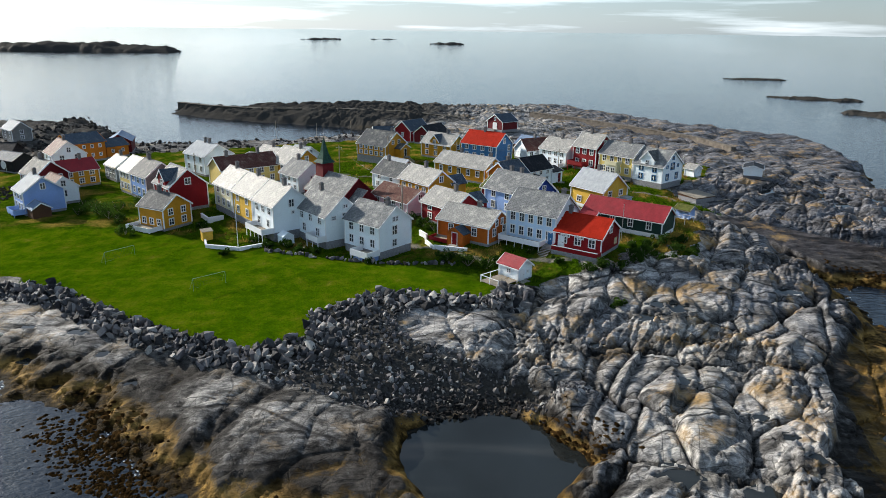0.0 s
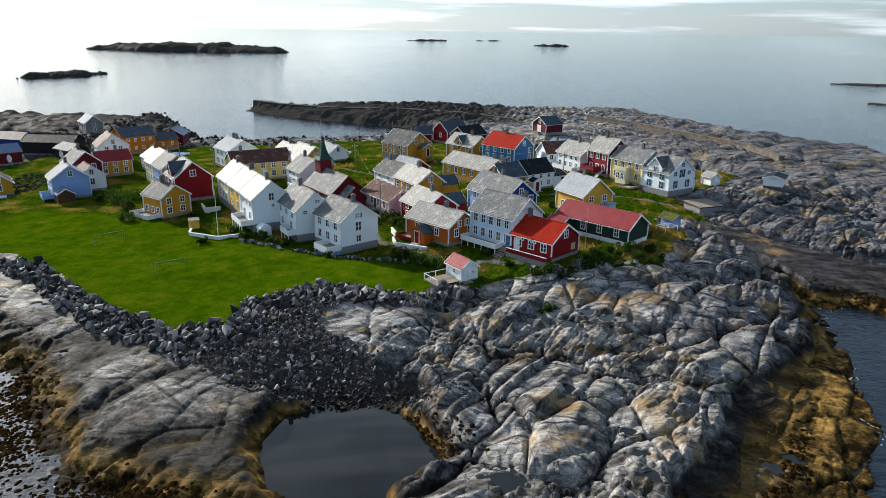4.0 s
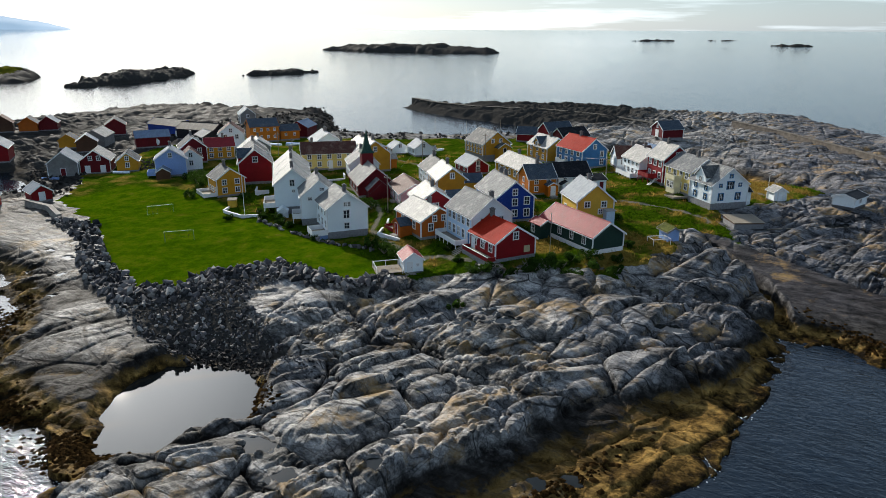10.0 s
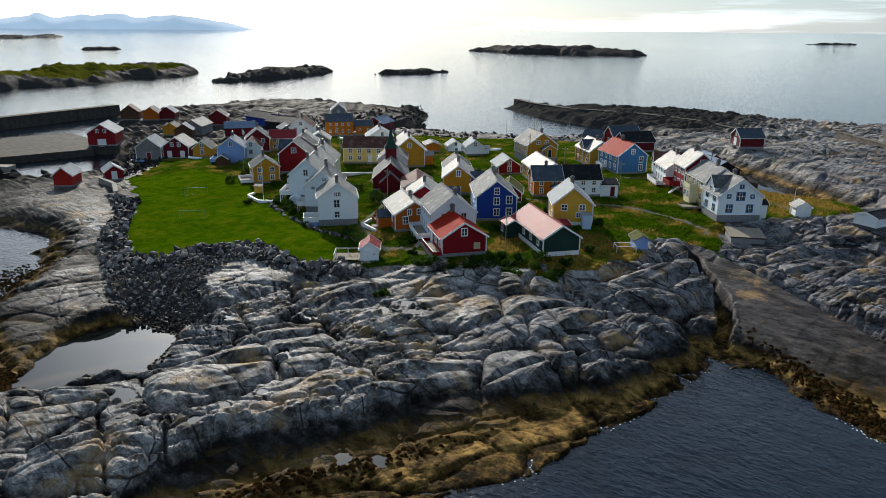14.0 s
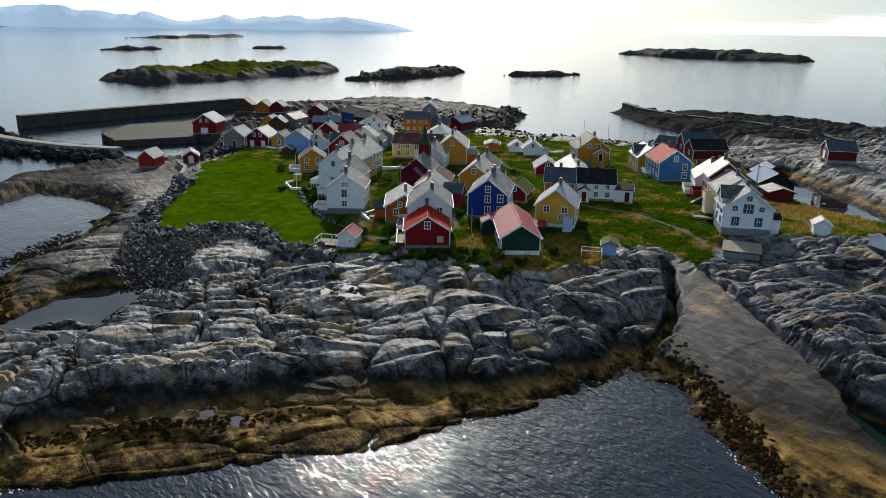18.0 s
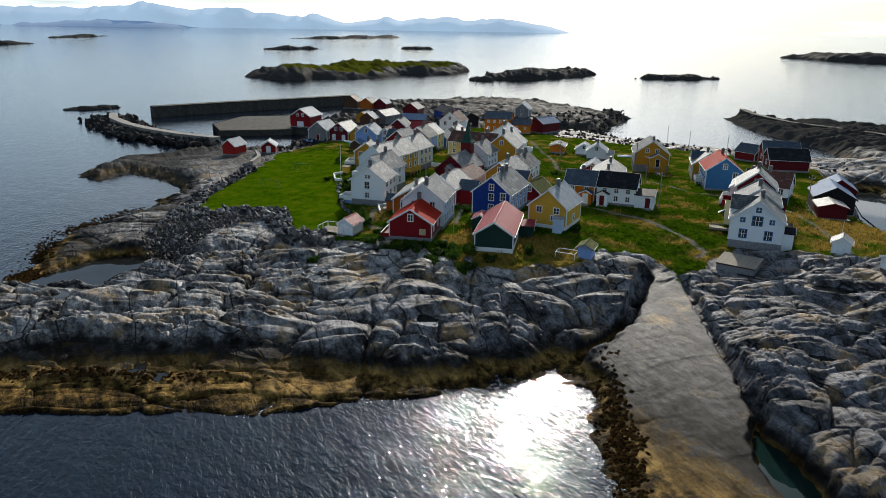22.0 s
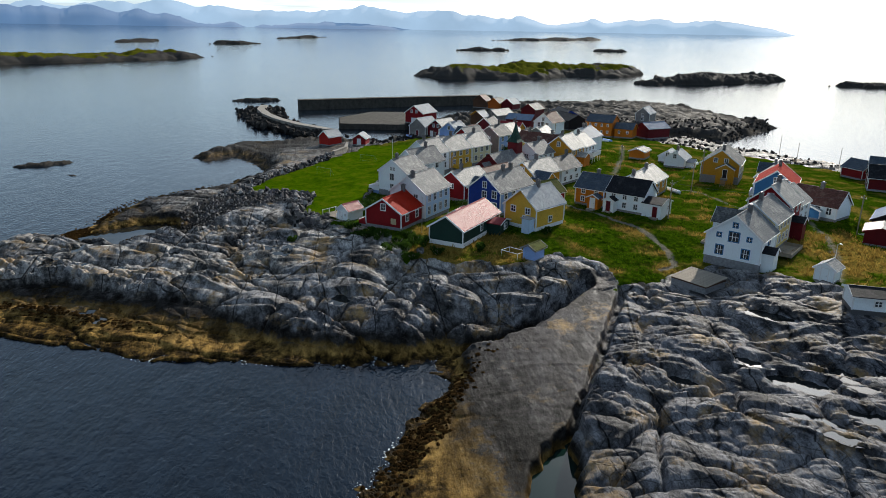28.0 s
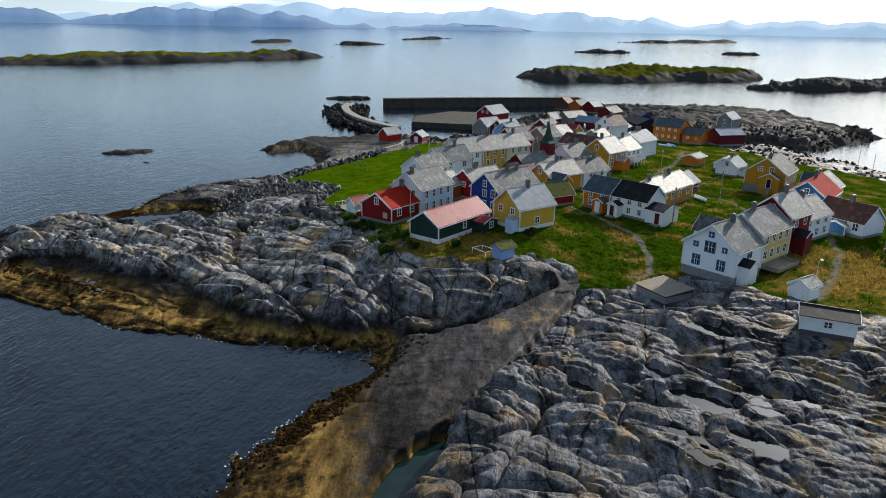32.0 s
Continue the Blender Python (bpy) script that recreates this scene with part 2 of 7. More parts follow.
ROOF = {
    "slate": slated("lichened_grey_slate", (0.20, 0.205, 0.21), (0.34, 0.34, 0.32)),
    "pale": slated("pale_grey_tiles", (0.31, 0.305, 0.29), (0.44, 0.42, 0.38)),
    "dark": slated("dark_grey_tiles", (0.10, 0.105, 0.11), (0.20, 0.20, 0.19)),
    "navy": slated("blue_grey_tiles", (0.07, 0.095, 0.13), (0.11, 0.13, 0.15)),
    "black": slated("black_tiles", (0.018, 0.02, 0.025), (0.04, 0.04, 0.045), rough=0.5),
    "brown": slated("brown_tiles", (0.12, 0.055, 0.045), (0.18, 0.12, 0.10)),
    "red": ribbed("red_sheet", (0.34, 0.022, 0.010)), "maroon": ribbed("maroon_sheet", (0.24, 0.014, 0.022)),
    "metal": ribbed("pale_metal_sheet", (0.36, 0.38, 0.40)), "blue": ribbed("blue_grey_sheet", (0.17, 0.23, 0.33)),
    "green": slated("green_copper", (0.03, 0.075, 0.06), (0.05, 0.10, 0.08)),
    "turf": plain("turf", (0.10, 0.11, 0.03), 0.9, vary=0.5, scale=2.0, grain=0.1),
}
STONE = plain("grey_rendered_foundation", (0.26, 0.26, 0.27), 0.85, vary=0.35)
CONCRETE = plain("weathered_concrete", (0.30, 0.28, 0.25), 0.85, vary=0.4, scale=1.2)
TRIM = plain("white_trim_paint", (0.78, 0.79, 0.80), 0.5, vary=0.08)
BLUETRIM = plain("blue_trim_paint", (0.05, 0.16, 0.32), 0.5, vary=0.1)
BRICKS = plain("sooty_chimney_render", (0.17, 0.16, 0.16), 0.85, vary=0.4)
WOOD = plain("weathered_planks", (0.30, 0.26, 0.21), 0.8, vary=0.3)
PALEWOOD = plain("fresh_planks", (0.55, 0.44, 0.27), 0.7, vary=0.2)
IRON = plain("dull_iron", (0.12, 0.12, 0.13), 0.5, 0.6)
GALV = plain("galvanised_steel", (0.5, 0.52, 0.53), 0.4, 0.7)
GLASS, _n, _l, _p = material("dark_window_glass")
_p.inputs["Base Color"].default_value = (0.035, 0.042, 0.05, 1)
_p.inputs["Roughness"].default_value, _p.inputs["IOR"].default_value = 0.06, 1.52

# ---- mesh helpers ----
def mesh_object(name, verts, faces, mat, parent=None, smooth=False):
    me = bpy.data.meshes.new(name)
    me.from_pydata(verts, [], faces)
    me.materials.append(mat)
    if smooth:
        me.polygons.foreach_set("use_smooth", [True] * len(me.polygons))
    me.update()
    ob = new(name, me)
    ob.parent = parent
    return ob


def shared(name, me, parent, m):
    ob = new(name, me)
    ob.parent = parent
    ob.matrix_local = m
    return ob


class Geo:
    """Collects boxes and prisms into one mesh."""
    def __init__(self):
        self.v, self.f = [], []

    def add(self, verts, faces):
        k = len(self.v)
        self.v += [tuple(v) for v in verts]
        self.f += [tuple(i + k for i in f) for f in faces]
        return self

    def box(self, x0, y0, z0, x1, y1, z1):
        return self.add([(x0, y0, z0), (x1, y0, z0), (x1, y1, z0), (x0, y1, z0), (x0, y0, z1), (x1, y0, z1), (x1, y1, z1), (x0, y1, z1)],
                        [(3, 2, 1, 0), (4, 5, 6, 7), (0, 1, 5, 4), (1, 2, 6, 5), (2, 3, 7, 6), (3, 0, 4, 7)])

    def prism(self, profile, x0, x1):
        """A closed profile in (y, z), counter-clockwise seen from +x, swept along x."""
        n = len(profile)
        return self.add([(x0, y, z) for y, z in profile] + [(x1, y, z) for y, z in profile],
                        [tuple(range(n - 1, -1, -1)), tuple(range(n, 2 * n))] + [(i, (i + 1) % n, n + (i + 1) % n, n + i) for i in range(n)])

    def bar(self, a, b, r, n=6):
        a, b = Vector(a), Vector(b)
        q = (b - a).to_track_quat("Z", "Y")
        ring = [q @ Vector((math.cos(2 * math.pi * i / n) * r, math.sin(2 * math.pi * i / n) * r, 0)) for i in range(n)]
        return self.add([a + p for p in ring] + [b + p for p in ring],
                        [(i, (i + 1) % n, n + (i + 1) % n, n + i) for i in range(n)] + [tuple(range(n - 1, -1, -1)), tuple(range(n, 2 * n))])

    def make(self, name, mat, parent=None, label="", smooth=False):
        ob = mesh_object(name, self.v, self.f, mat, parent, smooth)
        return tagged(ob, label)


# ---- shape of the land ----
def lattice(x, y, seed):
    """Gradient noise on arrays, about -1 to 1."""
    x, y = np.asarray(x, float), np.asarray(y, float)
    xi, yi = np.floor(x).astype(np.int64), np.floor(y).astype(np.int64)
    xf, yf = x - xi, y - yi
    u, v = xf * xf * xf * (xf * (xf * 6 - 15) + 10), yf * yf * yf * (yf * (yf * 6 - 15) + 10)

    def g(ix, iy, dx, dy):
        h = (ix * 374761393 + iy * 668265263 + seed * 974711) & 0x7FFFFFFF
        h = ((h ^ (h >> 13)) * 1274126177) & 0x7FFFFFFF
        a = ((h ^ (h >> 16)) & 1023) * (2 * math.pi / 1024)
        return np.cos(a) * dx + np.sin(a) * dy
    a = g(xi, yi, xf, yf) * (1 - u) + g(xi + 1, yi, xf - 1, yf) * u
    b = g(xi, yi + 1, xf, yf - 1) * (1 - u) + g(xi + 1, yi + 1, xf - 1, yf - 1) * u
    return (a * (1 - v) + b * v) * 1.5


def fbm(x, y, seed, octaves=4, gain=0.5):
    s, a = 0, 1.0
    for i in range(octaves):
        s = s + a * lattice(x * 2 ** i, y * 2 ** i, seed + i)
        a *= gain
    return s


def smooth(a, b, v):
    t = np.clip((v - a) / (b - a), 0, 1)
    return t * t * (3 - 2 * t)


def signed(poly, x, y):
    """Distance to a closed outline, positive inside."""
    inside, dist = np.zeros(x.shape, bool), np.full(x.shape, 1e9)
    n = len(poly)
    for i in range(n):
        (ax, ay), (bx, by) = poly[i], poly[(i + 1) % n]
        ex, ey = bx - ax, by - ay
        t = np.clip(((x - ax) * ex + (y - ay) * ey) / (ex * ex + ey * ey + 1e-9), 0, 1)
        dist = np.minimum(dist, (x - ax - t * ex) ** 2 + (y - ay - t * ey) ** 2)
        if ay != by:
            inside ^= ((ay > y) != (by > y)) & (x < ex * (y - ay) / ey + ax)
    d = np.sqrt(dist)
    return np.where(inside, d, -d)


COAST = [(66.5, 113.4), (71.0, 113.4), (76.8, 111.1), (82.5, 108.9), (88.2, 105.4), (94.0, 103.1), (100.8, 103.1), (112.3, 106.6), (121.5, 123.7), (122.6, 149.0), (115.7, 178.8), (127.2, 208.5), (136.4, 240.6), (136.4, 272.7), (124.9, 281.9), (102.0, 307.1), (80.2, 343.8), (65.3, 381.6), (47.0, 385.0), (20.6, 379.3), (-33.2, 387.3), (-91.7, 379.3), (-142.1, 369.0), (-138.6, 354.1), (-98.5, 328.9), (-44.7, 310.5), (-35.5, 300.2), (-37.8, 286.5), (-60.7, 277.3), (-68.8, 262.4), (-89.4, 263.5), (-114.6, 253.2), (-126.0, 269.3), (-155.8, 307.1), (-189.1, 294.5), (-229.2, 300.2), (-257.8, 276.1)]
COAST += [(-262.4, 246.4), (-265.8, 217.7), (-259.0, 186.8), (-234.9, 183.3), (-217.7, 171.9), (-189.1, 149.0), (-128.3, 127.2), (-114.6, 116.9), (-123.7, 105.4), (-129.5, 96.2), (-127.2, 87.1), (-114.6, 61.9), (-88.2, 52.7), (-83.6, 58.4), (-94.0, 66.5), (-76.8, 74.5), (-63.0, 78.0), (-53.9, 75.5), (-43.5, 70.0), (-30.5, 60.0), (-22.0, 51.0), (-9.2, 47.0), (2.3, 48.1), (5.7, 45.8), (4.6, 41.2), (9.2, 34.4), (18.3, 30.9), (32.1, 32.1), (43.5, 41.2), (50.4, 51.6), (56.1, 66.5), (60.7, 75.6), (63.0, 87.1), (65.3, 96.2), (66.5, 104.3)]
POOL = [(-3.4, 58.4), (-3.4, 65.3), (1.1, 67.6), (8.0, 68.8), (13.8, 61.9), (14.3, 59.6), (10.3, 55.0), (9.7, 50.4), (5.7, 49.8), (0.0, 53.9)]
POND = [(10, 249), (12, 254), (24, 247), (34, 241), (41, 233), (49, 228), (60, 214), (66, 205), (58, 207), (50, 212), (42, 217.5), (29, 228)]
GREEN = [(-90.5, 110.0), (-80.2, 106.6), (-71.0, 102.0), (-59.6, 97.4), (-40.1, 84.8), (-24.1, 77.9), (-17.2, 80.2), (-18.3, 88.2), (-9.2, 95.1), (5.7, 92.8), (9.2, 98.5), (16.0, 100.8), (22.9, 104.3), (32.1, 111.1), (41.2, 113.4), (45.8, 119.2), (49.3, 126.0), (43.5, 136.4), (51.6, 144.4), (57.3, 140.9), (52.7, 153.5), (50.4, 161.6), (64.2, 171.9), (71.0, 186.8), (57.3, 197.1), (40.1, 206.2), (17.2, 230), (2.0, 247), (-10, 251), (-28, 249), (-42, 238), (-64, 226), (-100, 212), (-128.3, 189.1), (-123.7, 143.2), (-100.8, 123.7)]
LAWN = [(-90.5, 110.0), (-71.0, 102.0), (-59.6, 97.4), (-40.1, 84.8), (-24.1, 77.9), (-17.2, 80.2), (-18.3, 88.2), (-9.2, 95.1), (5.7, 92.8), (9.2, 98.5), (-4, 106), (-30, 113), (-58, 124), (-84, 126)]
RUBBLE = [(-75, 98), (-59.6, 97.4), (-40.1, 84.8), (-24.1, 77.9), (-17.2, 80.2), (-18.3, 88.2), (-9.2, 95.1), (5.7, 92.8), (9.2, 98.5), (13, 95), (8, 90), (-4, 90.5), (-7, 86), (-4, 80), (3, 76), (10, 73), (12, 69.5), (8, 69), (-3, 67), (-10, 67), (-20, 72), (-38, 79), (-56, 91)]
# knobs of rock: place and height
KNOBS = [(76, 113, 0.9), (76, 148, 7.2), (73, 124, 3.2), (68, 136, 5.5), (65, 115, 2.8), (60, 84, 0.9), (63, 132, 4.6), (58, 79, 1.4), (54, 113, 5.9), (51, 73, 2.1), (57, 165, 8.0), (45, 68, 2.4), (43, 63, 3.5), (42, 72, 3.4), (43, 109, 5.9), (84, 139, 6.2), (39, 78, 4.5), (89, 111, 1.4), (38, 109, 5.8), (83, 132, 5.4), (36, 73, 4.4), (85, 117, 2.5), (34, 57, 3.7), (82, 127, 3.9), (30, 115, 7.0), (32, 55, 3.7)]
KNOBS += [(70, 159, 8.6), (88, 133, 5.9), (55, 100, 4.4), (48, 92, 4.8), (25, 95, 5.2), (20, 75, 3.6), (-20, 62, 3.0), (-32, 70, 3.2), (-10, 58, 2.6), (-50, 80, 3.4), (-70, 90, 3.6), (-95, 75, 2.6), (-110, 80, 2.5), (-20, 90, 4.4), (-60, 108, 4.6), (-40, 105, 4.6), (100, 170, 6.5), (100, 220, 6.5), (80, 270, 6), (40, 330, 6), (-40, 362, 5.6), (-80, 366, 5.2), (-112, 362, 3.8), (0, 364, 5.4)]
KNOBS += [(-80, 250, 3), (-180, 270, 5), (-220, 230, 4), (-230, 200, 3), (-140, 150, 3.5), (-105, 118, 3.4), (-115, 100, 2.6), (60, 240, 5), (20, 290, 5.5), (90, 190, 7), (-150, 200, 4), (-110, 200, 5)]
PUDDLES = [(28, 88.5, 1.2), (32.5, 91.2, 1.5), (30.2, 92, 1.0), (52.5, 100.8, 1.5), (54.6, 98.2, 0.8), (27.6, 71.8, 0.9), (33.2, 64.8, 0.7), (34.0, 59.5, 0.6), (47.2, 63.6, 0.9), (49.9, 66.2, 0.9), (28.3, 51.4, 1.4), (34.5, 55.3, 0.8), (21.7, 54.1, 1.6), (54.7, 96.6, 0.8), (47.2, 108.3, 0.7), (19.7, 82.7, 0.7), (12.6, 73.6, 0.7)]
PUDDLES += [(87.2, 150.2, 1.5), (73.0, 156.0, 1.3), (80.5, 151.1, 0.8), (94.5, 146.3, 0.8), (96.6, 148.1, 0.9), (85.8, 156.5, 0.8), (88.2, 156.6, 0.7), (91.0, 156.3, 0.8), (96.6, 152.8, 1.2), (98.9, 147.1, 0.7), (88.3, 161.0, 0.8), (84.7, 138.3, 0.8), (83.0, 147.0, 0.8)]
PUDDLES = [(x, y, r * 1.45 if x > 60 else r) for x, y, r in PUDDLES]
PUDDLES += [(-42, 78, 0.8), (-48, 83, 0.9), (-36, 72, 0.7), (-52, 79, 1.0), (-46, 74, 0.6), (-39, 81, 0.6), (-56, 85, 0.7)]


def puddle_axes(x, y, px, py):
    """Along and across a rain pool, which lies lengthwise in its hollow."""
    long_, a = (2.3, radians(45)) if px > 60 else (1.3, radians(0))
    return ((x - px) * math.cos(a) + (y - py) * math.sin(a)) / math.sqrt(long_), (-(x - px) * math.sin(a) + (y - py) * math.cos(a)) * math.sqrt(long_)


PATHS = [[(20, 106.6), (14, 108.2), (8.5, 107.5), (0.8, 111.2), (-6.5, 118), (-10, 127), (-18, 136), (-30, 143)], [(19.8, 120.7), (8, 128.5), (1.4, 134.6), (-4, 141)], [(50.8, 151.4), (49.6, 154.4), (43.4, 155.8), (32.6, 155.9), (24, 152), (14, 147)], [(62, 174), (51.8, 181.3), (40.2, 187.9), (28.3, 191.9), (18, 184), (0, 184), (-21.8, 172), (-52.8, 186.8), (-75, 196)]]
INLET = [(-126, 231), (-100, 244), (-76, 251), (-56, 252), (-36, 262), (-16, 280), (-16, 292), (-34, 300), (-60, 290), (-76, 272), (-101, 262), (-130, 250)]
# the flat shelf below the cliff, the smooth sheet beside the gully, and the gully's pool
SHELF = [(52, 48), (58, 60), (63, 73), (66, 86), (67.5, 97), (65.5, 97.5), (62.5, 93), (56, 88), (47, 78), (42.2, 66), (36, 56.5), (38, 46)]
SHEET = [(48.5, 144.6), (54.2, 138.2), (63.0, 129.2), (66.8, 121.6), (70.0, 113.5), (72.5, 108), (84, 104), (96, 99), (104, 104), (101, 116.5), (92, 122), (80.4, 129.2), (70, 135), (57, 142.3), (50, 145.6)]
CLEFT = [(53.0, 138.6), (57.5, 133.4), (62.0, 128.4), (65.2, 121.6), (66.8, 115.6)]
GULLY = [(57, 142.6), (70.3, 135.3), (80.4, 129.6), (88, 125)]
GULLY_POOL = [(88, 124.9), (94, 123.7), (99, 121.6), (103, 119), (101, 116.6), (97, 117.6), (93.5, 119.4), (89.6, 122.5)]
HOUSES = {
    # key: ridge end a (x, y), ridge end b (x, y), width, ground, eaves, rise
    "red_hut": (27.0, 108.7, 20.0, 113.6, 7.4, 7.3, 3.2, 2.3),
    "lblue": (20.6, 113.8, 12.6, 119.8, 7.6, 7.2, 5.4, 2.9),
    "green": (39.3, 118.4, 27.0, 127.4, 6.2, 7.6, 3.0, 2.0),
    "yellow": (33.0, 132.6, 27.7, 139.5, 7.0, 8.6, 4.0, 2.9),
    "blue": (18.6, 129.0, 10.3, 138.0, 7.6, 7.6, 4.7, 3.0),
    "grass": (13.0, 141.0, 9.5, 146.5, 5.2, 8.0, 2.3, 2.0),
    "bw": (22.3, 162.0, 16.35, 156.35, 6.2, 8.0, 3.8, 2.4),
    "bw_orange": (16.25, 156.25, 11.3, 151.6, 6.2, 8.0, 3.7, 2.35),
    "olong": (11.2, 162.0, -0.8, 172.6, 7.0, 7.4, 3.6, 2.2),
    "sred": (-9.7, 174.0, -16.0, 179.4, 6.0, 6.0, 2.3, 2.0),
    "bred": (16.0, 192.6, 6.3, 200.0, 8.0, 6.9, 4.8, 3.0),
    "ocross": (3.3, 200.0, -5.5, 207.4, 7.0, 6.2, 4.2, 2.6),
    "school": (-14.4, 197.2, -23.4, 203.8, 9.2, 5.4, 5.2, 3.4),
    "boat_a": (-26.0, 243.0, -19.0, 244.4, 6.0, 4.6, 2.9, 2.0),
    "boat_b": (-15.6, 240.2, -9.2, 248.4, 7.0, 4.8, 4.2, 2.8),
    "boat_c": (-8.6, 234.5, -2.2, 243.6, 7.0, 5.0, 3.4, 2.6),
    "barn": (17.8, 266.0, 24.2, 271.4, 8.0, 5.4, 3.8, 2.4),
    "rwhite": (33.6, 181.0, 27.5, 188.6, 7.0, 7.9, 4.2, 2.6),
    "rred": (40.0, 175.6, 35.0, 181.2, 7.0, 8.2, 5.9, 2.9),
    "ryel": (47.4, 168.0, 40.6, 175.4, 7.4, 7.9, 5.3, 2.6),
    "rcorn": (53.1, 161.7, 47.6, 167.8, 8.4, 7.0, 5.2, 3.2),
    "wc": (-8.4, 113.0, -15.2, 118.6, 7.6, 4.9, 5.8, 2.7),
    "wb": (-17.8, 117.0, -24.6, 124.8, 7.2, 5.2, 5.8, 3.0),
    "wa_near": (-27.5, 120.7, -33.0, 127.3, 7.4, 5.3, 6.4, 3.0),
    "wa_mid": (-33.05, 127.35, -38.9, 134.3, 7.4, 5.7, 6.0, 3.0),
    "wa_far": (-38.95, 134.35, -44.4, 140.8, 7.4, 6.0, 5.7, 3.0),
    "redx": (-51.8, 136.5, -57.4, 142.6, 7.8, 6.2, 5.2, 3.2),
    "ochs": (-50.6, 126.8, -56.8, 130.2, 6.4, 5.3, 4.2, 2.2),
    "lbl": (-81.6, 137.2, -86.4, 141.9, 7.6, 5.0, 4.7, 2.7),
    "lbl_back": (-80.8, 143.4, -85.6, 147.6, 5.6, 5.4, 3.7, 2.2),
    "redl": (-86.8, 150.2, -93.0, 155.0, 7.0, 6.0, 4.4, 2.8),
    "marrow": (-84.0, 163.0, -89.5, 156.6, 6.0, 6.0, 3.9, 2.0),
    "whbr": (-95.2, 173.6, -101.0, 180.0, 7.6, 6.0, 4.8, 3.0),
    "wareh": (-103.0, 204.4, -109.4, 196.2, 9.0, 4.4, 5.4, 2.2),
    "wareh_low": (-98.6, 210.4, -102.9, 204.6, 7.0, 4.4, 3.4, 1.7),
    "redware": (-101.6, 214.2, -105.0, 224.6, 7.0, 3.8, 3.8, 2.0),
    "lyel": (-52.5, 154.6, -41.5, 164.0, 7.0, 7.0, 4.4, 2.3),
    "pink": (-5.0, 132.6, -12.9, 141.2, 6.4, 6.9, 2.9, 1.9),
    "red2": (4.0, 124.8, -2.2, 131.9, 7.0, 6.9, 3.7, 2.4),
    "rust": (9.4, 116.0, 0.4, 122.2, 7.2, 6.6, 3.4, 2.1),
    "y42": (-1.0, 141.7, -7.8, 149.9, 6.6, 7.5, 3.9, 2.5),
    "w43": (-8.0, 150.2, -14.5, 157.3, 6.4, 7.4, 3.7, 2.3),
    "och36": (-32.4, 159.8, -38.8, 165.6, 8.0, 7.0, 4.8, 3.2),
    "och36_back": (-39.0, 165.8, -45.4, 171.4, 7.6, 7.0, 4.4, 2.8),
    "ws_a": (-48.6, 199.4, -53.0, 203.0, 5.0, 4.2, 2.2, 1.6),
    "ws_b": (-38.6, 196.8, -44.0, 201.5, 5.6, 4.8, 2.7, 2.0),
    "orange_shed": (-50.5, 190.4, -55.5, 194.6, 4.6, 5.2, 2.4, 0.8),
    "grey_pair": (-61.0, 146.6, -67.0, 152.4, 7.2, 6.0, 5.2, 2.7),
    "yel_pair": (-67.1, 152.5, -71.5, 156.8, 7.0, 5.9, 5.2, 2.6),
    "small_grey": (-77.0, 166.0, -82.0, 171.0, 6.2, 5.8, 3.6, 2.0),
    "white_hall": (-57.4, 173.7, -65.0, 180.6, 8.0, 6.0, 5.0, 2.5),
    "grey_white": (-29.4, 150.2, -35.0, 156.4, 7.0, 7.0, 4.0, 2.6),
    "church": (-17.8, 137.6, -27.2, 147.4, 8.0, 6.6, 2.8, 3.4),
    "small_blue": (-75.0, 163.0, -70.0, 158.0, 5.2, 5.6, 3.4, 2.0),
    "boat_red_front": (-94.6, 95.6, -99.6, 100.2, 4.6, 3.0, 3.0, 1.9),
    "boat_red_small": (-91.4, 107.6, -97.0, 109.4, 4.4, 3.4, 2.4, 1.5),
    "big_red": (-154.0, 133.0, -163.0, 140.4, 9.0, 2.8, 4.4, 3.0),
    "grey_boat": (-116.6, 130.4, -123.0, 136.8, 7.6, 2.8, 3.8, 2.9),
    "red_boat": (-111.6, 136.8, -118.0, 143.6, 7.8, 3.0, 3.7, 2.8),
    "ochre_boat": (-103.4, 141.0, -109.0, 146.4, 5.6, 3.6, 3.0, 2.2),
    "brown_boat": (-145.4, 159.1, -150.6, 163.4, 6.2, 3.0, 3.4, 2.2),
    "grey_long": (-151.6, 166.4, -158.7, 176.0, 7.0, 3.2, 3.4, 2.2),
    "ochre_shed": (-158.0, 161.0, -163.0, 166.0, 5.4, 3.0, 2.8, 1.8),
    "sky_boat_a": (-216.0, 174.0, -222.0, 178.4, 7.4, 2.8, 3.6, 2.8),
    "sky_boat_b": (-209.0, 180.0, -215.0, 185.4, 6.6, 2.8, 3.2, 2.4),
    "sky_boat_c": (-206.0, 186.4, -212.0, 192.0, 6.6, 2.8, 3.0, 2.4),
    "red_far": (-167.0, 187.3, -175.0, 194.0, 7.0, 3.6, 3.6, 2.4),
    "blue_roof": (-130.4, 180.2, -136.8, 171.0, 7.0, 3.8, 3.4, 1.8),
    "navy_long": (-142.0, 199.4, -160.0, 200.1, 7.4, 4.0, 3.4, 2.0),
    "black_store": (-122.0, 196.0, -138.0, 193.6, 8.0, 4.0, 3.8, 2.0),
    "navy_low": (-112.0, 182.0, -120.0, 186.0, 6.0, 4.4, 3.2, 1.6),
    "far_white": (-142.0, 232.0, -149.0, 238.0, 6.0, 4.4, 4.0, 2.4),
    "hut_r": (76.1, 171.55, 73.7, 165.85, 4.0, 8.6, 2.3, 0.6),
    "hut_s": (62.4, 171.0, 60.6, 173.6, 2.6, 7.6, 2.2, 0.8),
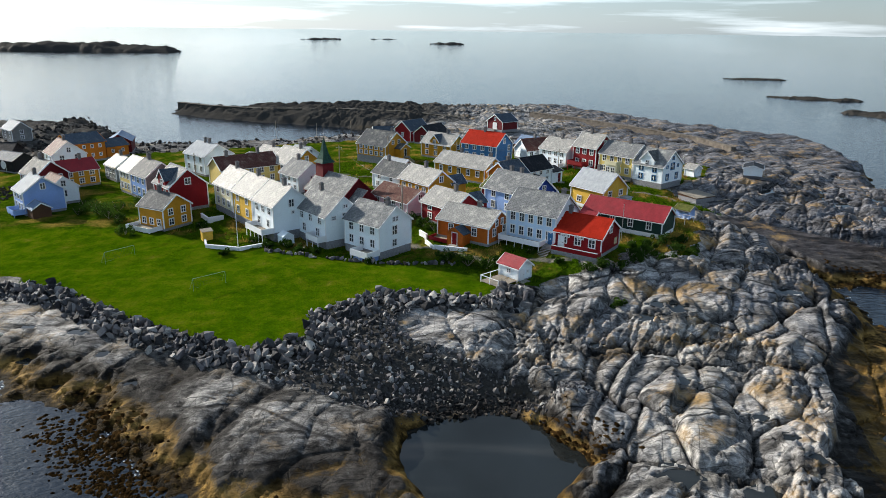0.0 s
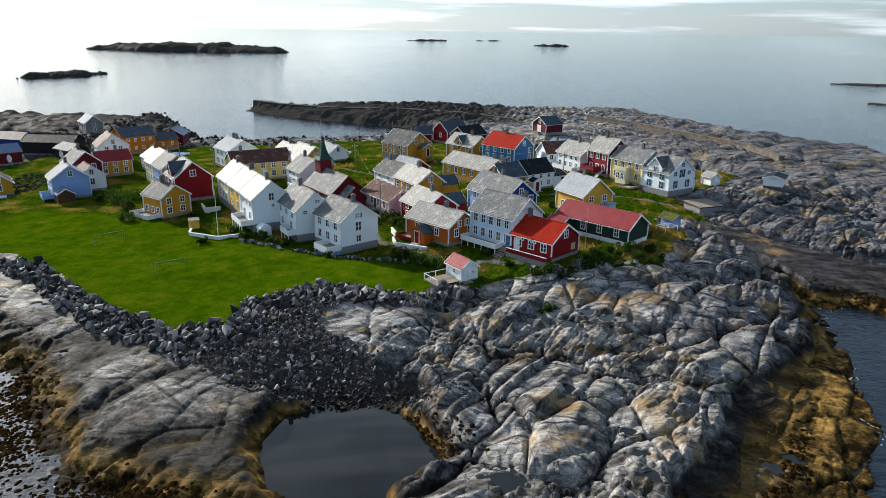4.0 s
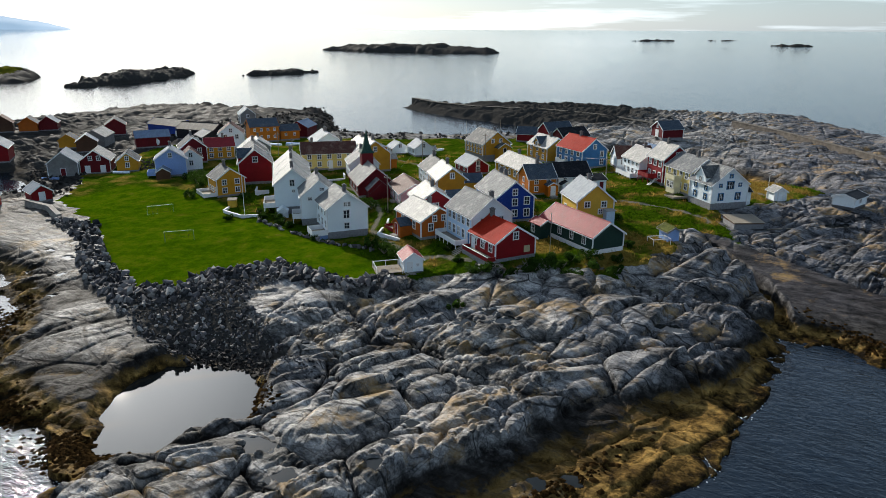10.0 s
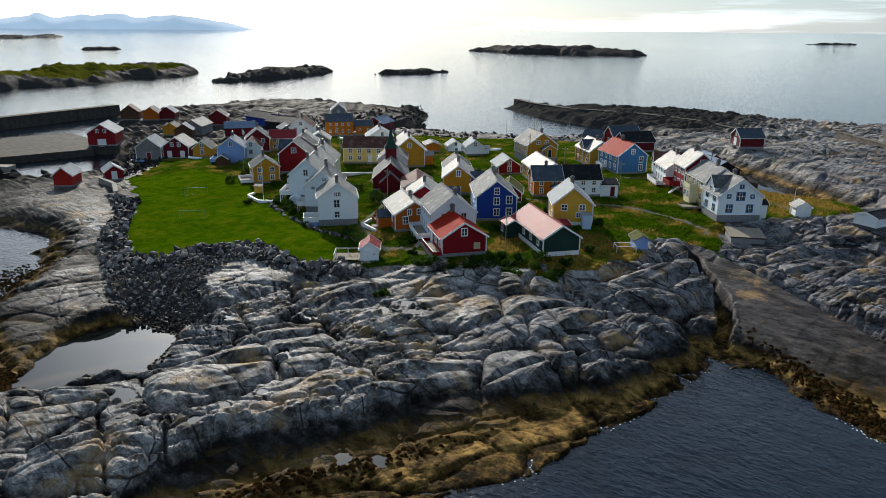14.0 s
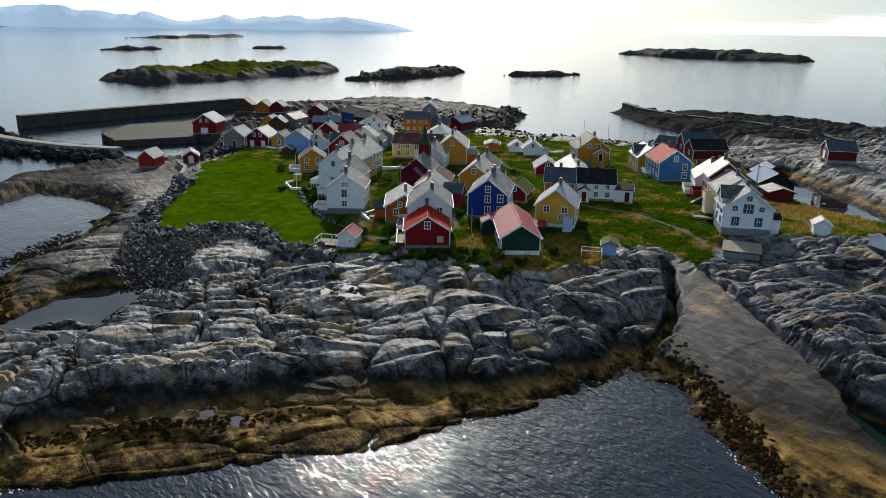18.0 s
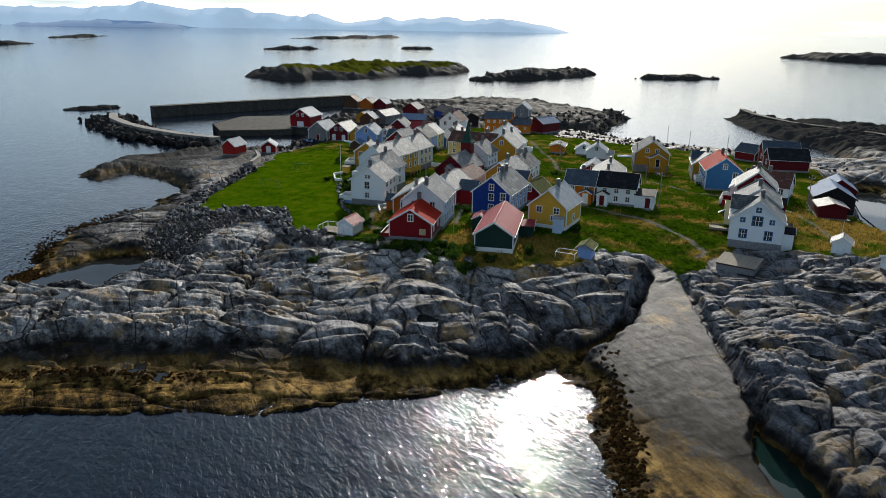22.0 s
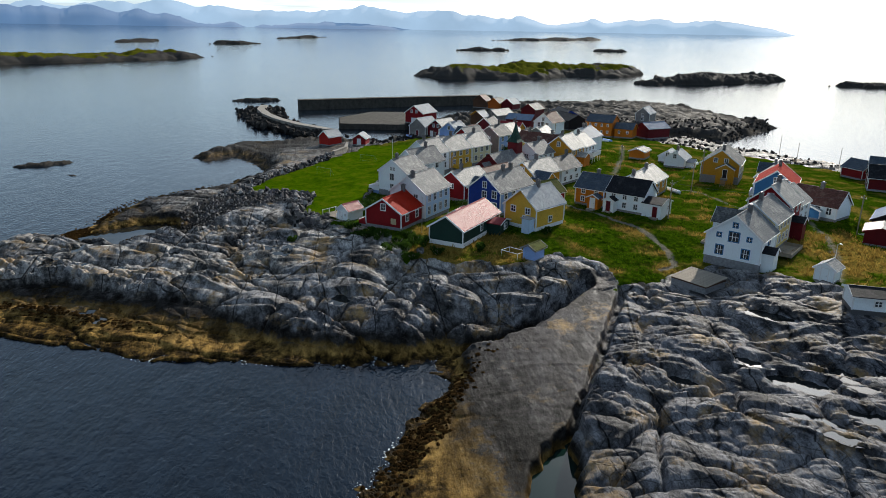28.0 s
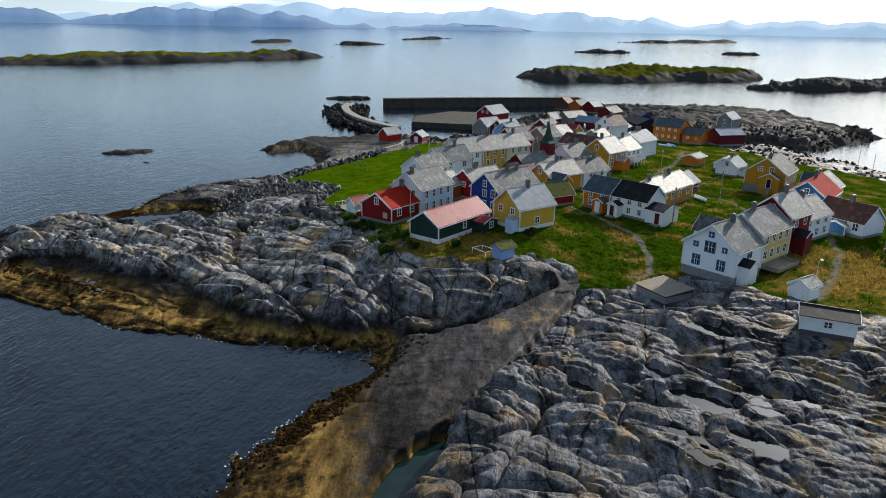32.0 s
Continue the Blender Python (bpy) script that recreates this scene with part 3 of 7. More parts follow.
    "white_low": (29.0, 199.5, 20.5, 194.6, 6.0, 7.4, 2.9, 2.6),
    "blue_shed_low": (27.4, 193.2, 24.6, 196.0, 3.4, 7.2, 2.0, 0.7),
    "boat_blue_a": (35.5, 205.5, 28.0, 213.0, 8.0, 4.6, 3.8, 2.2),
    "boat_blue_b": (29.5, 215.0, 23.5, 221.4, 7.0, 4.6, 3.6, 2.2),
    "boat_shed_red": (40.5, 198.5, 35.5, 203.0, 5.4, 5.4, 2.6, 0.8),
    "shed_front": (12.4, 101.4, 9.4, 104.6, 2.9, 4.9, 2.3, 1.0),
    "box_shed": (47.6, 130.4, 45.4, 132.9, 2.2, 7.4, 1.9, 0.6),
    "shelter": (59.3, 156.2, 54.1, 153.2, 5.4, 5.7, 1.3, 0.35),
}
XS = np.concatenate([np.arange(-300, -64, 1.4), np.arange(-64, -20, 0.36), np.arange(-20, 10, 0.25), np.arange(10, 106, 0.2), np.arange(106, 108, 0.5), np.arange(108, 150, 1.5)])
YS = np.concatenate([np.arange(14, 20, 1.0), np.arange(20, 40, 0.35), np.arange(40, 140, 0.2), np.arange(140, 168, 0.24), np.arange(168, 230, 0.7), np.arange(230, 300, 1.5), np.arange(300, 390, 0.9), np.arange(390, 405, 2)])


def blocks(x, y, seed):
    """Jointed blocks: each one's own lift, its tilt, and the width of the gap round it."""
    xi, yi = np.floor(x).astype(np.int64), np.floor(y).astype(np.int64)
    f1, f2 = np.full(x.shape, 9.0), np.full(x.shape, 9.0)
    lift, tilt = np.zeros(x.shape), np.zeros(x.shape)
    for dx in (-1, 0, 1):
        for dy in (-1, 0, 1):
            cx, cy = xi + dx, yi + dy
            h = (cx * 73856093 + cy * 19349663 + seed * 83492791) & 0x7FFFFFFF
            h = ((h ^ (h >> 13)) * 1274126177) & 0x7FFFFFFF
            h ^= h >> 15
            ox, oy = x - cx - ((h & 255) / 256 * 0.8 + 0.1), y - cy - (((h >> 8) & 255) / 256 * 0.8 + 0.1)
            d = np.hypot(ox, oy)
            closer = d < f1
            f2 = np.where(closer, f1, np.minimum(f2, d))
            f1 = np.where(closer, d, f1)
            a = ((h >> 4) & 255) / 256 * 6.283
            lift = np.where(closer, ((h >> 16) & 255) / 128 - 1, lift)
            tilt = np.where(closer, np.cos(a) * ox + np.sin(a) * oy, tilt)
    return lift, tilt, f2 - f1


def ground_shape(x, y):
    """Height of the land, and its cover: grass, dry grass, path, stones."""
    wob = 2.2 * fbm(x / 9, y / 9, 3, 4) + 0.9 * fbm(x / 2.2, y / 2.2, 8, 3)
    d = signed(COAST, x, y) + wob * (1 - 0.65 * smooth(-7, 1, signed(SHELF, x, y)))
    num, den = np.zeros(x.shape), np.zeros(x.shape)
    for kx, ky, kz in KNOBS:
        w = 1 / (((x - kx) ** 2 + (y - ky) ** 2) / 30 + 1) ** 2
        num, den = num + w * kz, den + w
    pads = []
    for k, (ax, ay, bx, by, w, g, e, r) in HOUSES.items():
        cx, cy = (ax + bx) / 2, (ay + by) / 2
        wt = 1.5 / (((x - cx) ** 2 + (y - cy) ** 2) / 40 + 1) ** 2
        num, den = num + wt * g, den + wt
    macro = num / den
    grass = signed(GREEN, x, y) + (1.6 + 1.8 * smooth(12, 22, x) * smooth(132, 118, y)) * fbm(x / 5, y / 5, 21, 4)
    soft = smooth(-2.5, 1.5, grass)
    # foliated rock: long smooth backs, straight joints along and across the strike
    u, v = x * 0.45 + y * 0.893, x * 0.893 - y * 0.45
    wx, wy = u + 3.0 * lattice(x / 31, y / 31, 5), v + 3.0 * lattice(x / 31, y / 31, 6) + 0.5 * lattice(x / 9, y / 9, 7)
    backs = np.abs(lattice(wx / 34, wy / 14, 11))
    swell = np.abs(lattice(wx / 15, wy / 6.0, 12))
    l1, t1, c1 = blocks(wx / 12.0, wy / 5.4, 1)
    l2, t2, c2 = blocks((wx + 0.15 * lattice(x / 1.7, y / 1.7, 17)) / 3.9, wy / 1.7, 2)
    rough = np.maximum(smooth(-0.05, 0.55, lattice(x / 15, y / 15, 18)), 0.5 * smooth(55, 75, x) * smooth(126, 138, y))
    l3, t3, c3 = blocks((wx + 0.1 * lattice(x / 0.9, y / 0.9, 27)) / 1.7, wy / 0.8, 3)
    west = smooth(10, -4, x) * smooth(115, 95, y)
    rock = 1.55 * (1 - 0.5 * west) * np.minimum(backs * 2.4, 1) ** 0.8 + 0.35 * (1 - 0.5 * west) * np.minimum(swell * 2.6, 1) ** 0.6 - 1.9 + 0.7 * west + 0.7 * lattice(x / 24, y / 24, 16)
    # rounded blocks, each with its own tilt, parted by narrow clefts
    fine = 0.30 * l1 + 0.42 * t1 + 0.40 * smooth(0.0, 0.30, c1) - 0.62 * (1 - smooth(0.0, 0.05, c1))
    fine += (0.15 * l2 + 0.26 * t2 + 0.24 * smooth(0.0, 0.32, c2) - 0.34 * (1 - smooth(0.0, 0.09, c2))) * (0.15 + 0.70 * rough)
    fine += (0.07 * l3 + 0.13 * t3 + 0.12 * smooth(0.0, 0.40, c3) - 0.14 * (1 - smooth(0.0, 0.17, c3))) * (0.15 + 0.85 * rough)
    fine += 0.05 * fbm(wx / 3.0, wy / 0.9, 19, 3) * (0.25 + 0.75 * rough)
    # long straight joints that cut across the beds
    joints = 0
    for turn, gap, seed in ((12, 13.0, 81), (68, 9.0, 84), (130, 11.0, 87)):
        ca, sa = math.cos(radians(turn)), math.sin(radians(turn))
        line = (x * ca + y * sa + 0.8 * lattice(x / 11, y / 11, seed)) / gap
        cell = np.floor(line)
        off = np.abs(line - cell - 0.5 - 0.3 * np.sin(cell * 12.9898 + seed)) * gap
        there = smooth(0.0, 0.35, lattice(x / 13 + cell * 7.3, y / 13, seed + 1))
        joints = joints + there * (0.75 * (1 - smooth(0.06, 0.36, off)) + 0.22 * (1 - smooth(0.2, 1.1, off)))
    # ledges: beds that rise slowly and break off on one side
    for reach, drop, lift, seed in ((4.6, 0.07, 0.85, 61), (1.9, 0.12, 0.30, 91)):
        bed = (wy + 1.0 * reach * lattice(wx / (4.4 * reach), wy / (2 * reach), seed)) / reach
        saw = bed - np.floor(bed)
        some = smooth(-0.15, 0.45, lattice(wx / (2.6 * reach), wy / (1.1 * reach), seed + 2))
        fine += lift * some * (np.where(saw < 1 - drop, saw / (1 - drop), (1 - saw) / drop) - 0.5)
    fine *= (1 - 0.5 * smooth(172, 195, y)) * (1 - 0.3 * smooth(55, 72, x) * smooth(126, 138, y))
    rock = rock + 1.1 * (fine - joints) * (1 - 0.78 * west)
    near = np.clip((160 - np.hypot(x - 40, y - 90)) / 60, 0.8, 1)
    h = macro + rock * (1 - 0.93 * soft) * near
    turf = 0.20 * fbm(x / 4, y / 4, 31, 3) + 0.22 * (0.4 - np.abs(lattice(x / 1.5, y / 1.5, 35))) + 0.05 * fbm(x / 0.9, y / 0.9, 33, 2)
    lawn = smooth(-1.5, 2.0, signed(LAWN, x, y))
    h = h + turf * soft * (1 - 0.85 * lawn)
    skerry = smooth(285, 315, y) * smooth(60, 20, x) + smooth(-95, -125, x) * (1 - soft)
    h = h + skerry * (0.9 * np.abs(lattice(x / 3.4, y / 2.6, 73)) + 1.6 * np.abs(lattice(x / 6, y / 4, 71)) + 1.3 * np.abs(lattice(x / 13, y / 8, 72)) - 1.7)
    shore = smooth(-0.5, 8.0, d)
    low = 0.15 + 0.17 * np.clip(d, 0, 12) + rock * 0.14 + 0.42 * (fine - joints) * smooth(0, 3, d)
    h = np.where(d > 0, low * (1 - shore) + h * shore, np.maximum(-3.5, 0.25 * d + 0.25 + rock * 0.2))
    # the shelf under the cliff, worn flat by the sea
    shelf = signed(SHELF, x, y) + 0.9 * lattice(x / 3.5, y / 3.5, 64)
    on = smooth(-0.9, 0.4, shelf)
    step = 0.55 * np.floor(2.2 * lattice(wx / 9, wy / 4, 65)) / 2.2
    h = np.where(d > -1, h * (1 - on) + on * (0.3 + 0.13 * np.clip(d, -1, 14) + 0.42 * fine - 0.25 * joints + step * smooth(1, 4, d)), h)
    # the smooth sheet of rock that dips into the cove
    sheet = signed(SHEET, x, y) + 0.5 * lattice(x / 3, y / 3, 66)
    on = smooth(-1.3, 0.5, sheet) * (1 - 0.8 * soft)
    dip = 5.4 - 0.085 * ((x - 50) * 0.85 - (y - 140) * 0.53) + 0.10 * ((x - 50) * 0.53 + (y - 140) * 0.85)
    h = np.where(d > 0, h * (1 - on) + on * (np.clip(dip, -0.5, 7) * smooth(-0.5, 5, d) + 0.05 * fine + 0.05 * fbm(x / 2.6, y / 2.6, 68, 4) + 0.1), h)
    worn = on * (d > 0)
    # the narrow gully beside it, opening into a pool
    gd = np.full(x.shape, 99.0)
    for (ax, ay), (bx, by) in zip(GULLY, GULLY[1:]):
        t = np.clip(((x - ax) * (bx - ax) + (y - ay) * (by - ay)) / ((bx - ax) ** 2 + (by - ay) ** 2), 0, 1)
        gd = np.minimum(gd, np.hypot(x - ax - t * (bx - ax), y - ay - t * (by - ay)))
    gd = gd + 0.25 * lattice(x / 2, y / 2, 41)
    cut = 1 - smooth(0.35, 0.85, gd)
    h = h - 1.3 * cut
    # the dark cleft between the cliff and the sheet
    deep = np.full(x.shape, 99.0)
    for (ax, ay), (bx, by) in zip(CLEFT, CLEFT[1:]):
        t = np.clip(((x - ax) * (bx - ax) + (y - ay) * (by - ay)) / ((bx - ax) ** 2 + (by - ay) ** 2), 0, 1)
        deep = np.minimum(deep, np.hypot(x - ax - t * (bx - ax), y - ay - t * (by - ay)))
    deep = 1 - smooth(0.7, 1.4, deep + 0.35 * lattice(x / 2, y / 2, 95))
    h = h - deep * np.clip(h - 0.5, 0, 2.6)
    gp = signed(GULLY_POOL, x, y) + 0.5 * lattice(x / 1.6, y / 1.6, 42)
    h = np.where(gp > -4, np.maximum(h, 1.25 * smooth(-4, -1, gp)), h)
    h = h - smooth(-0.7, 0.6, gp) * np.maximum(h - 0.2, 0)
    # tide pool and pond
    p = signed(POOL, x, y) + 0.6 * lattice(x / 2.5, y / 2.5, 43)
    h = np.where((p > -6) & (p < -1.0), np.maximum(h, 0.85), h)
    h = h - smooth(-3.5, 1.0, p) * np.maximum(h + 0.5, 0)
    q = signed(POND, x, y) + 1.2 * lattice(x / 4, y / 4, 44)
    h = h - smooth(-13, 1, q) * np.maximum(h + 1.0, 0)
    w3 = signed(INLET, x, y) + 2.0 * fbm(x / 7, y / 7, 48, 3)
    h = h - smooth(-5, 2, w3) * np.maximum(h + 0.8, 0)
    rub = smooth(-1.5, 1.5, signed(RUBBLE, x, y) + 1.2 * lattice(x / 3, y / 3, 45))
    ridge = np.maximum(macro - 0.2, 0.4) + 0.35 * np.abs(lattice(x / 1.3, y / 1.3, 46)) + 0.2 * lattice(x / 0.6, y / 0.6, 47)
    pitlow = smooth(0, 14, -p)
    h = np.where(rub > 0, h * (1 - rub) + rub * (ridge * pitlow + (1 - pitlow) * (0.2 + 0.1 * (-p))), h)
    grass = smooth(-0.6, 0.8, grass) * (1 - rub) * (1 - smooth(0.15, 0.3, cut))
    dry = np.clip(fbm(x / 6, y / 6, 51, 4) * 1.1 + 0.03 + 1.0 * smooth(15, 3, np.hypot((x - 41) * 0.7, y - 123)) + 1.2 * smooth(22, 4, np.hypot(x - 52, y - 188)) - 1.3 * lawn, 0, 1)
    path = np.full(x.shape, 99.0)
    for line in PATHS:
        for (ax, ay), (bx, by) in zip(line, line[1:]):
            t = np.clip(((x - ax) * (bx - ax) + (y - ay) * (by - ay)) / ((bx - ax) ** 2 + (by - ay) ** 2), 0, 1)
            path = np.minimum(path, np.hypot(x - ax - t * (bx - ax), y - ay - t * (by - ay)))
    path = 1 - smooth(0.28, 0.72, path + 0.25 * lattice(x / 1.5, y / 1.5, 49))
    # outer skerries: dark rock, deepened in colour for their backlit shade
    rub = np.maximum(rub, smooth(285, 310, y) * smooth(25, -15, x) + np.maximum(0.9 * smooth(-90, -110, x), 0.6 * smooth(-52, -70, x)) * (1 - grass))
    return h, grass, dry, lawn, np.clip(rub, 0, 1), path, worn


gx_, gy_ = np.meshgrid(XS, YS)
HEIGHT, GRASS, DRY, LAWNS, STONES, TRACK, WORN = ground_shape(gx_, gy_)


def window_of(x, y, reach):
    """The part of the grid round a place."""
    return (slice(*np.searchsorted(YS, (y - reach, y + reach))), slice(*np.searchsorted(XS, (x - reach, x + reach))))


for ax, ay, bx, by, w, g, e, r in HOUSES.values():
    # a level terrace under each building
    c, half = np.array(((ax + bx) / 2, (ay + by) / 2)), np.hypot(ax - bx, ay - by) / 2
    ux, uy = (ax - bx) / (2 * half), (ay - by) / (2 * half)
    part_of = window_of(c[0], c[1], half + w + 4)
    px, py = gx_[part_of] - c[0], gy_[part_of] - c[1]
    k = 1 - smooth(-0.2, 2.6, np.maximum(np.abs(px * ux + py * uy) - half, np.abs(-px * uy + py * ux) - w / 2))
    HEIGHT[part_of] = HEIGHT[part_of] * (1 - k) + (g - 0.05) * k


LEVEL = []
for px, py, pr in PUDDLES:
    # a shallow basin for each rain pool
    part_of = window_of(px, py, pr * 4 + 4)
    qx, qy, hh = gx_[part_of], gy_[part_of], HEIGHT[part_of]
    dist = np.hypot(*puddle_axes(qx, qy, px, py)) + 0.9 * lattice(qx / 1.1, qy / 1.1, 52)
    z = float(np.quantile(hh[dist < pr * 1.2], 0.4))
    rim = 1 - smooth(pr * 1.35, pr * 1.9, dist)
    hh = hh * (1 - rim) + np.maximum(hh, z - 0.05 + 0.05 * lattice(qx / 0.6, qy / 0.6, 54)) * rim
    k = 1 - smooth(pr * 0.9, pr * 1.25, dist)
    HEIGHT[part_of] = hh * (1 - k) + (z - 0.35 + 0.16 * lattice(qx / 0.8, qy / 0.8, 53)) * k
    LEVEL.append(z - 0.12)


def ground(x, y):
    i = int(np.clip(np.searchsorted(XS, x) - 1, 0, len(XS) - 2))
    j = int(np.clip(np.searchsorted(YS, y) - 1, 0, len(YS) - 2))
    a, b = (x - XS[i]) / (XS[i + 1] - XS[i]), (y - YS[j]) / (YS[j + 1] - YS[j])
    return float((HEIGHT[j, i] * (1 - a) + HEIGHT[j, i + 1] * a) * (1 - b) + (HEIGHT[j + 1, i] * (1 - a) + HEIGHT[j + 1, i + 1] * a) * b)


def grid_object(name, xs, ys, z, mat, fields=()):
    me = bpy.data.meshes.new(name)
    nx, ny = len(xs), len(ys)
    X, Y = np.meshgrid(xs, ys)
    me.vertices.add(nx * ny)
    me.vertices.foreach_set("co", np.stack([X, Y, z], -1).astype(np.float32).ravel())
    a = (np.arange(ny - 1)[:, None] * nx + np.arange(nx - 1)[None, :]).ravel()
    q = np.stack([a, a + 1, a + nx + 1, a + nx], -1).astype(np.int32)
    me.loops.add(q.size)
    me.loops.foreach_set("vertex_index", q.ravel())
    me.polygons.add(len(q))
    me.polygons.foreach_set("loop_start", np.arange(0, q.size, 4, dtype=np.int32))
    me.polygons.foreach_set("use_smooth", np.ones(len(q), bool))
    for key, values in fields:
        me.attributes.new(key, "FLOAT", "POINT").data.foreach_set("value", values.astype(np.float32).ravel())
    me.materials.append(mat)
    me.update()
    me.validate()
    return new(name, me)


def land_material():
    m, n, l, p = material("coastal_rock_and_turf")
    c = n.new("ShaderNodeTexCoord").outputs["Object"]
    geo = n.new("ShaderNodeNewGeometry")
    sep = n.new("ShaderNodeSeparateXYZ")
    l.new(c, sep.inputs[0])

    def field(name):
        a = n.new("ShaderNodeAttribute")
        a.attribute_name = name
        return a.outputs["Fac"]

    def noise_at(scale, detail=6.0, rough=0.6, stretch=None):
        t = tex(n, "Noise", Scale=scale, Detail=detail, Roughness=rough)
        if stretch:
            mp = n.new("ShaderNodeMapping")
            mp.inputs["Rotation"].default_value = (0, 0, radians(-60))
            mp.inputs["Scale"].default_value = stretch
            l.new(c, mp.inputs["Vector"])
            l.new(mp.outputs["Vector"], t.inputs["Vector"])
        else:
            l.new(c, t.inputs["Vector"])
        return t.outputs["Fac"]
    big, mid, fine = noise_at(0.09), noise_at(0.7, 8, 0.7), noise_at(5.0, 6, 0.7)
    streak = noise_at(0.75, 9, 0.66, (0.5, 1.25, 1.2))
    # bare rock: pale and dark grey bands, bluish and warm
    rock = ramp(n, l, streak, [(0.31, (0.05, 0.05, 0.052)), (0.41, (0.17, 0.17, 0.175)), (0.51, (0.36, 0.358, 0.362)), (0.66, (0.56, 0.55, 0.535))]).outputs["Color"]
    tone = ramp(n, l, big, [(0.35, (0.72, 0.73, 0.76)), (0.55, (1.0, 0.98, 0.94)), (0.7, (1.18, 1.15, 1.08))]).outputs["Color"]
    rock = mix(n, l, 1.0, rock, tone, "MULTIPLY")
    grain = ramp(n, l, fine, [(0.32, (0.55, 0.55, 0.55)), (0.5, (0.98, 0.98, 0.98)), (0.66, (1.3, 1.3, 1.3))]).outputs["Color"]
    rock = mix(n, l, 1.0, rock, grain, "MULTIPLY")
    # backlit shade put into the colour: rock turns darker and bluer eastwards
    east_shade = ramp(n, l, maths(n, l, "DIVIDE", maths(n, l, "ADD", maths(n, l, "SUBTRACT", sep.outputs["X"], 42.0), maths(n, l, "MULTIPLY", big, 30.0)), 60.0, True), [(0.15, (0.93, 0.92, 0.91)), (0.65, (0.43, 0.44, 0.49))]).outputs["Color"]
    rock = mix(n, l, 1.0, rock, east_shade, "MULTIPLY")
    # broad dark stains along the strike
    stain = ramp(n, l, noise_at(0.23, 8, 0.62, (0.45, 1.4, 1.2)), [(0.38, (0.13, 0.127, 0.122)), (0.46, (0.55, 0.54, 0.53)), (0.54, (1.12, 1.12, 1.12))]).outputs["Color"]
    rock = mix(n, l, 0.85, rock, stain, "MULTIPLY")
    # fine cracks in two directions
    wn_ = tex(n, "Noise", Scale=0.8, Detail=3.0)
    l.new(c, wn_.inputs["Vector"])
    off = mix(n, l, 1.0, c, mix(n, l, 1.0, wn_.outputs["Color"], (0.16, 0.16, 0.16), "MULTIPLY"), "ADD")
    crack = None
    for sc_, stretch, wide_ in ((0.14, (0.22, 1.0, 0.8), 0.018), (0.30, (1.0, 0.3, 0.8), 0.012), (0.62, (0.36, 1.0, 0.9), 0.026), (1.15, (0.28, 1.0, 0.9), 0.034)):
        vo = tex(n, "Voronoi", Scale=sc_)
        vo.feature = "DISTANCE_TO_EDGE"
        mp = n.new("ShaderNodeMapping")
        mp.inputs["Rotation"].default_value, mp.inputs["Scale"].default_value = (0, 0, radians(-60)), stretch
        l.new(off, mp.inputs["Vector"])
        l.new(mp.outputs["Vector"], vo.inputs["Vector"])
        cr = ramp(n, l, vo.outputs["Distance"], [(0.0, (0.05, 0.05, 0.052)), (wide_ * 0.35, (0.12, 0.12, 0.125)), (wide_, (1, 1, 1))]).outputs["Color"]
        crack = cr if crack is None else mix(n, l, 0.3 if sc_ > 1 else 0.6, crack, cr, "MULTIPLY")
    rock = mix(n, l, maths(n, l, "SUBTRACT", 0.92, maths(n, l, "MULTIPLY", field("worn"), 0.92)), rock, crack, "MULTIPLY")
    rock = mix(n, l, field("worn"), rock, mix(n, l, 1.0, rock, (0.37, 0.335, 0.32), "MULTIPLY"))
    # thin strata along the strike
    strata = noise_at(1.9, 8, 0.72, (0.34, 1.5, 1.5))
    rock = mix(n, l, 1.0, rock, ramp(n, l, strata, [(0.36, (0.55, 0.55, 0.56)), (0.50, (0.95, 0.95, 0.95)), (0.66, (1.15, 1.15, 1.14))]).outputs["Color"], "MULTIPLY")
    # orange and yellow-green lichen
    lich = ramp(n, l, noise_at(0.16, 9, 0.72), [(0.53, (0, 0, 0)), (0.70, (1, 1, 1))]).outputs["Color"]
    rock = mix(n, l, maths(n, l, "MULTIPLY", lich, 0.8), rock, (0.40, 0.25, 0.09))
    lich2 = ramp(n, l, noise_at(0.33, 9, 0.75), [(0.63, (0, 0, 0)), (0.72, (1, 1, 1))]).outputs["Color"]
    rock = mix(n, l, maths(n, l, "MULTIPLY", lich2, 0.6), rock, (0.20, 0.19, 0.08))
    # tide zone: ochre, then black lichen with cliff shade painted in, then brown weed
    zw = maths(n, l, "ADD", sep.outputs["Z"], maths(n, l, "MULTIPLY", maths(n, l, "SUBTRACT", mid, 0.5), 2.6))
    lee = maths(n, l, "MULTIPLY", maths(n, l, "DIVIDE", maths(n, l, "SUBTRACT", 14.0, sep.outputs["X"]), 20.0, True), maths(n, l, "MULTIPLY", maths(n, l, "DIVIDE", maths(n, l, "ADD", sep.outputs["X"], 65.0), 25.0, True), -0.25))
    zw = maths(n, l, "ADD", zw, lee)
    zn = maths(n, l, "DIVIDE", zw, 4.0, True)
    tide = ramp(n, l, zn, [(0.02, (0.03, 0.02, 0.008)), (0.10, (0.085, 0.053, 0.015)), (0.24, (0.26, 0.16, 0.048)), (0.34, (0.15, 0.10, 0.038)), (0.43, (0.034, 0.031, 0.028)), (0.70, (0.045, 0.043, 0.042))]).outputs["Color"]
    tide = mix(n, l, 1.0, tide, ramp(n, l, mid, [(0.36, (0.3, 0.3, 0.32)), (0.62, (1.45, 1.42, 1.38))]).outputs["Color"], "MULTIPLY")
    tide = mix(n, l, 0.6, tide, grain, "MULTIPLY")
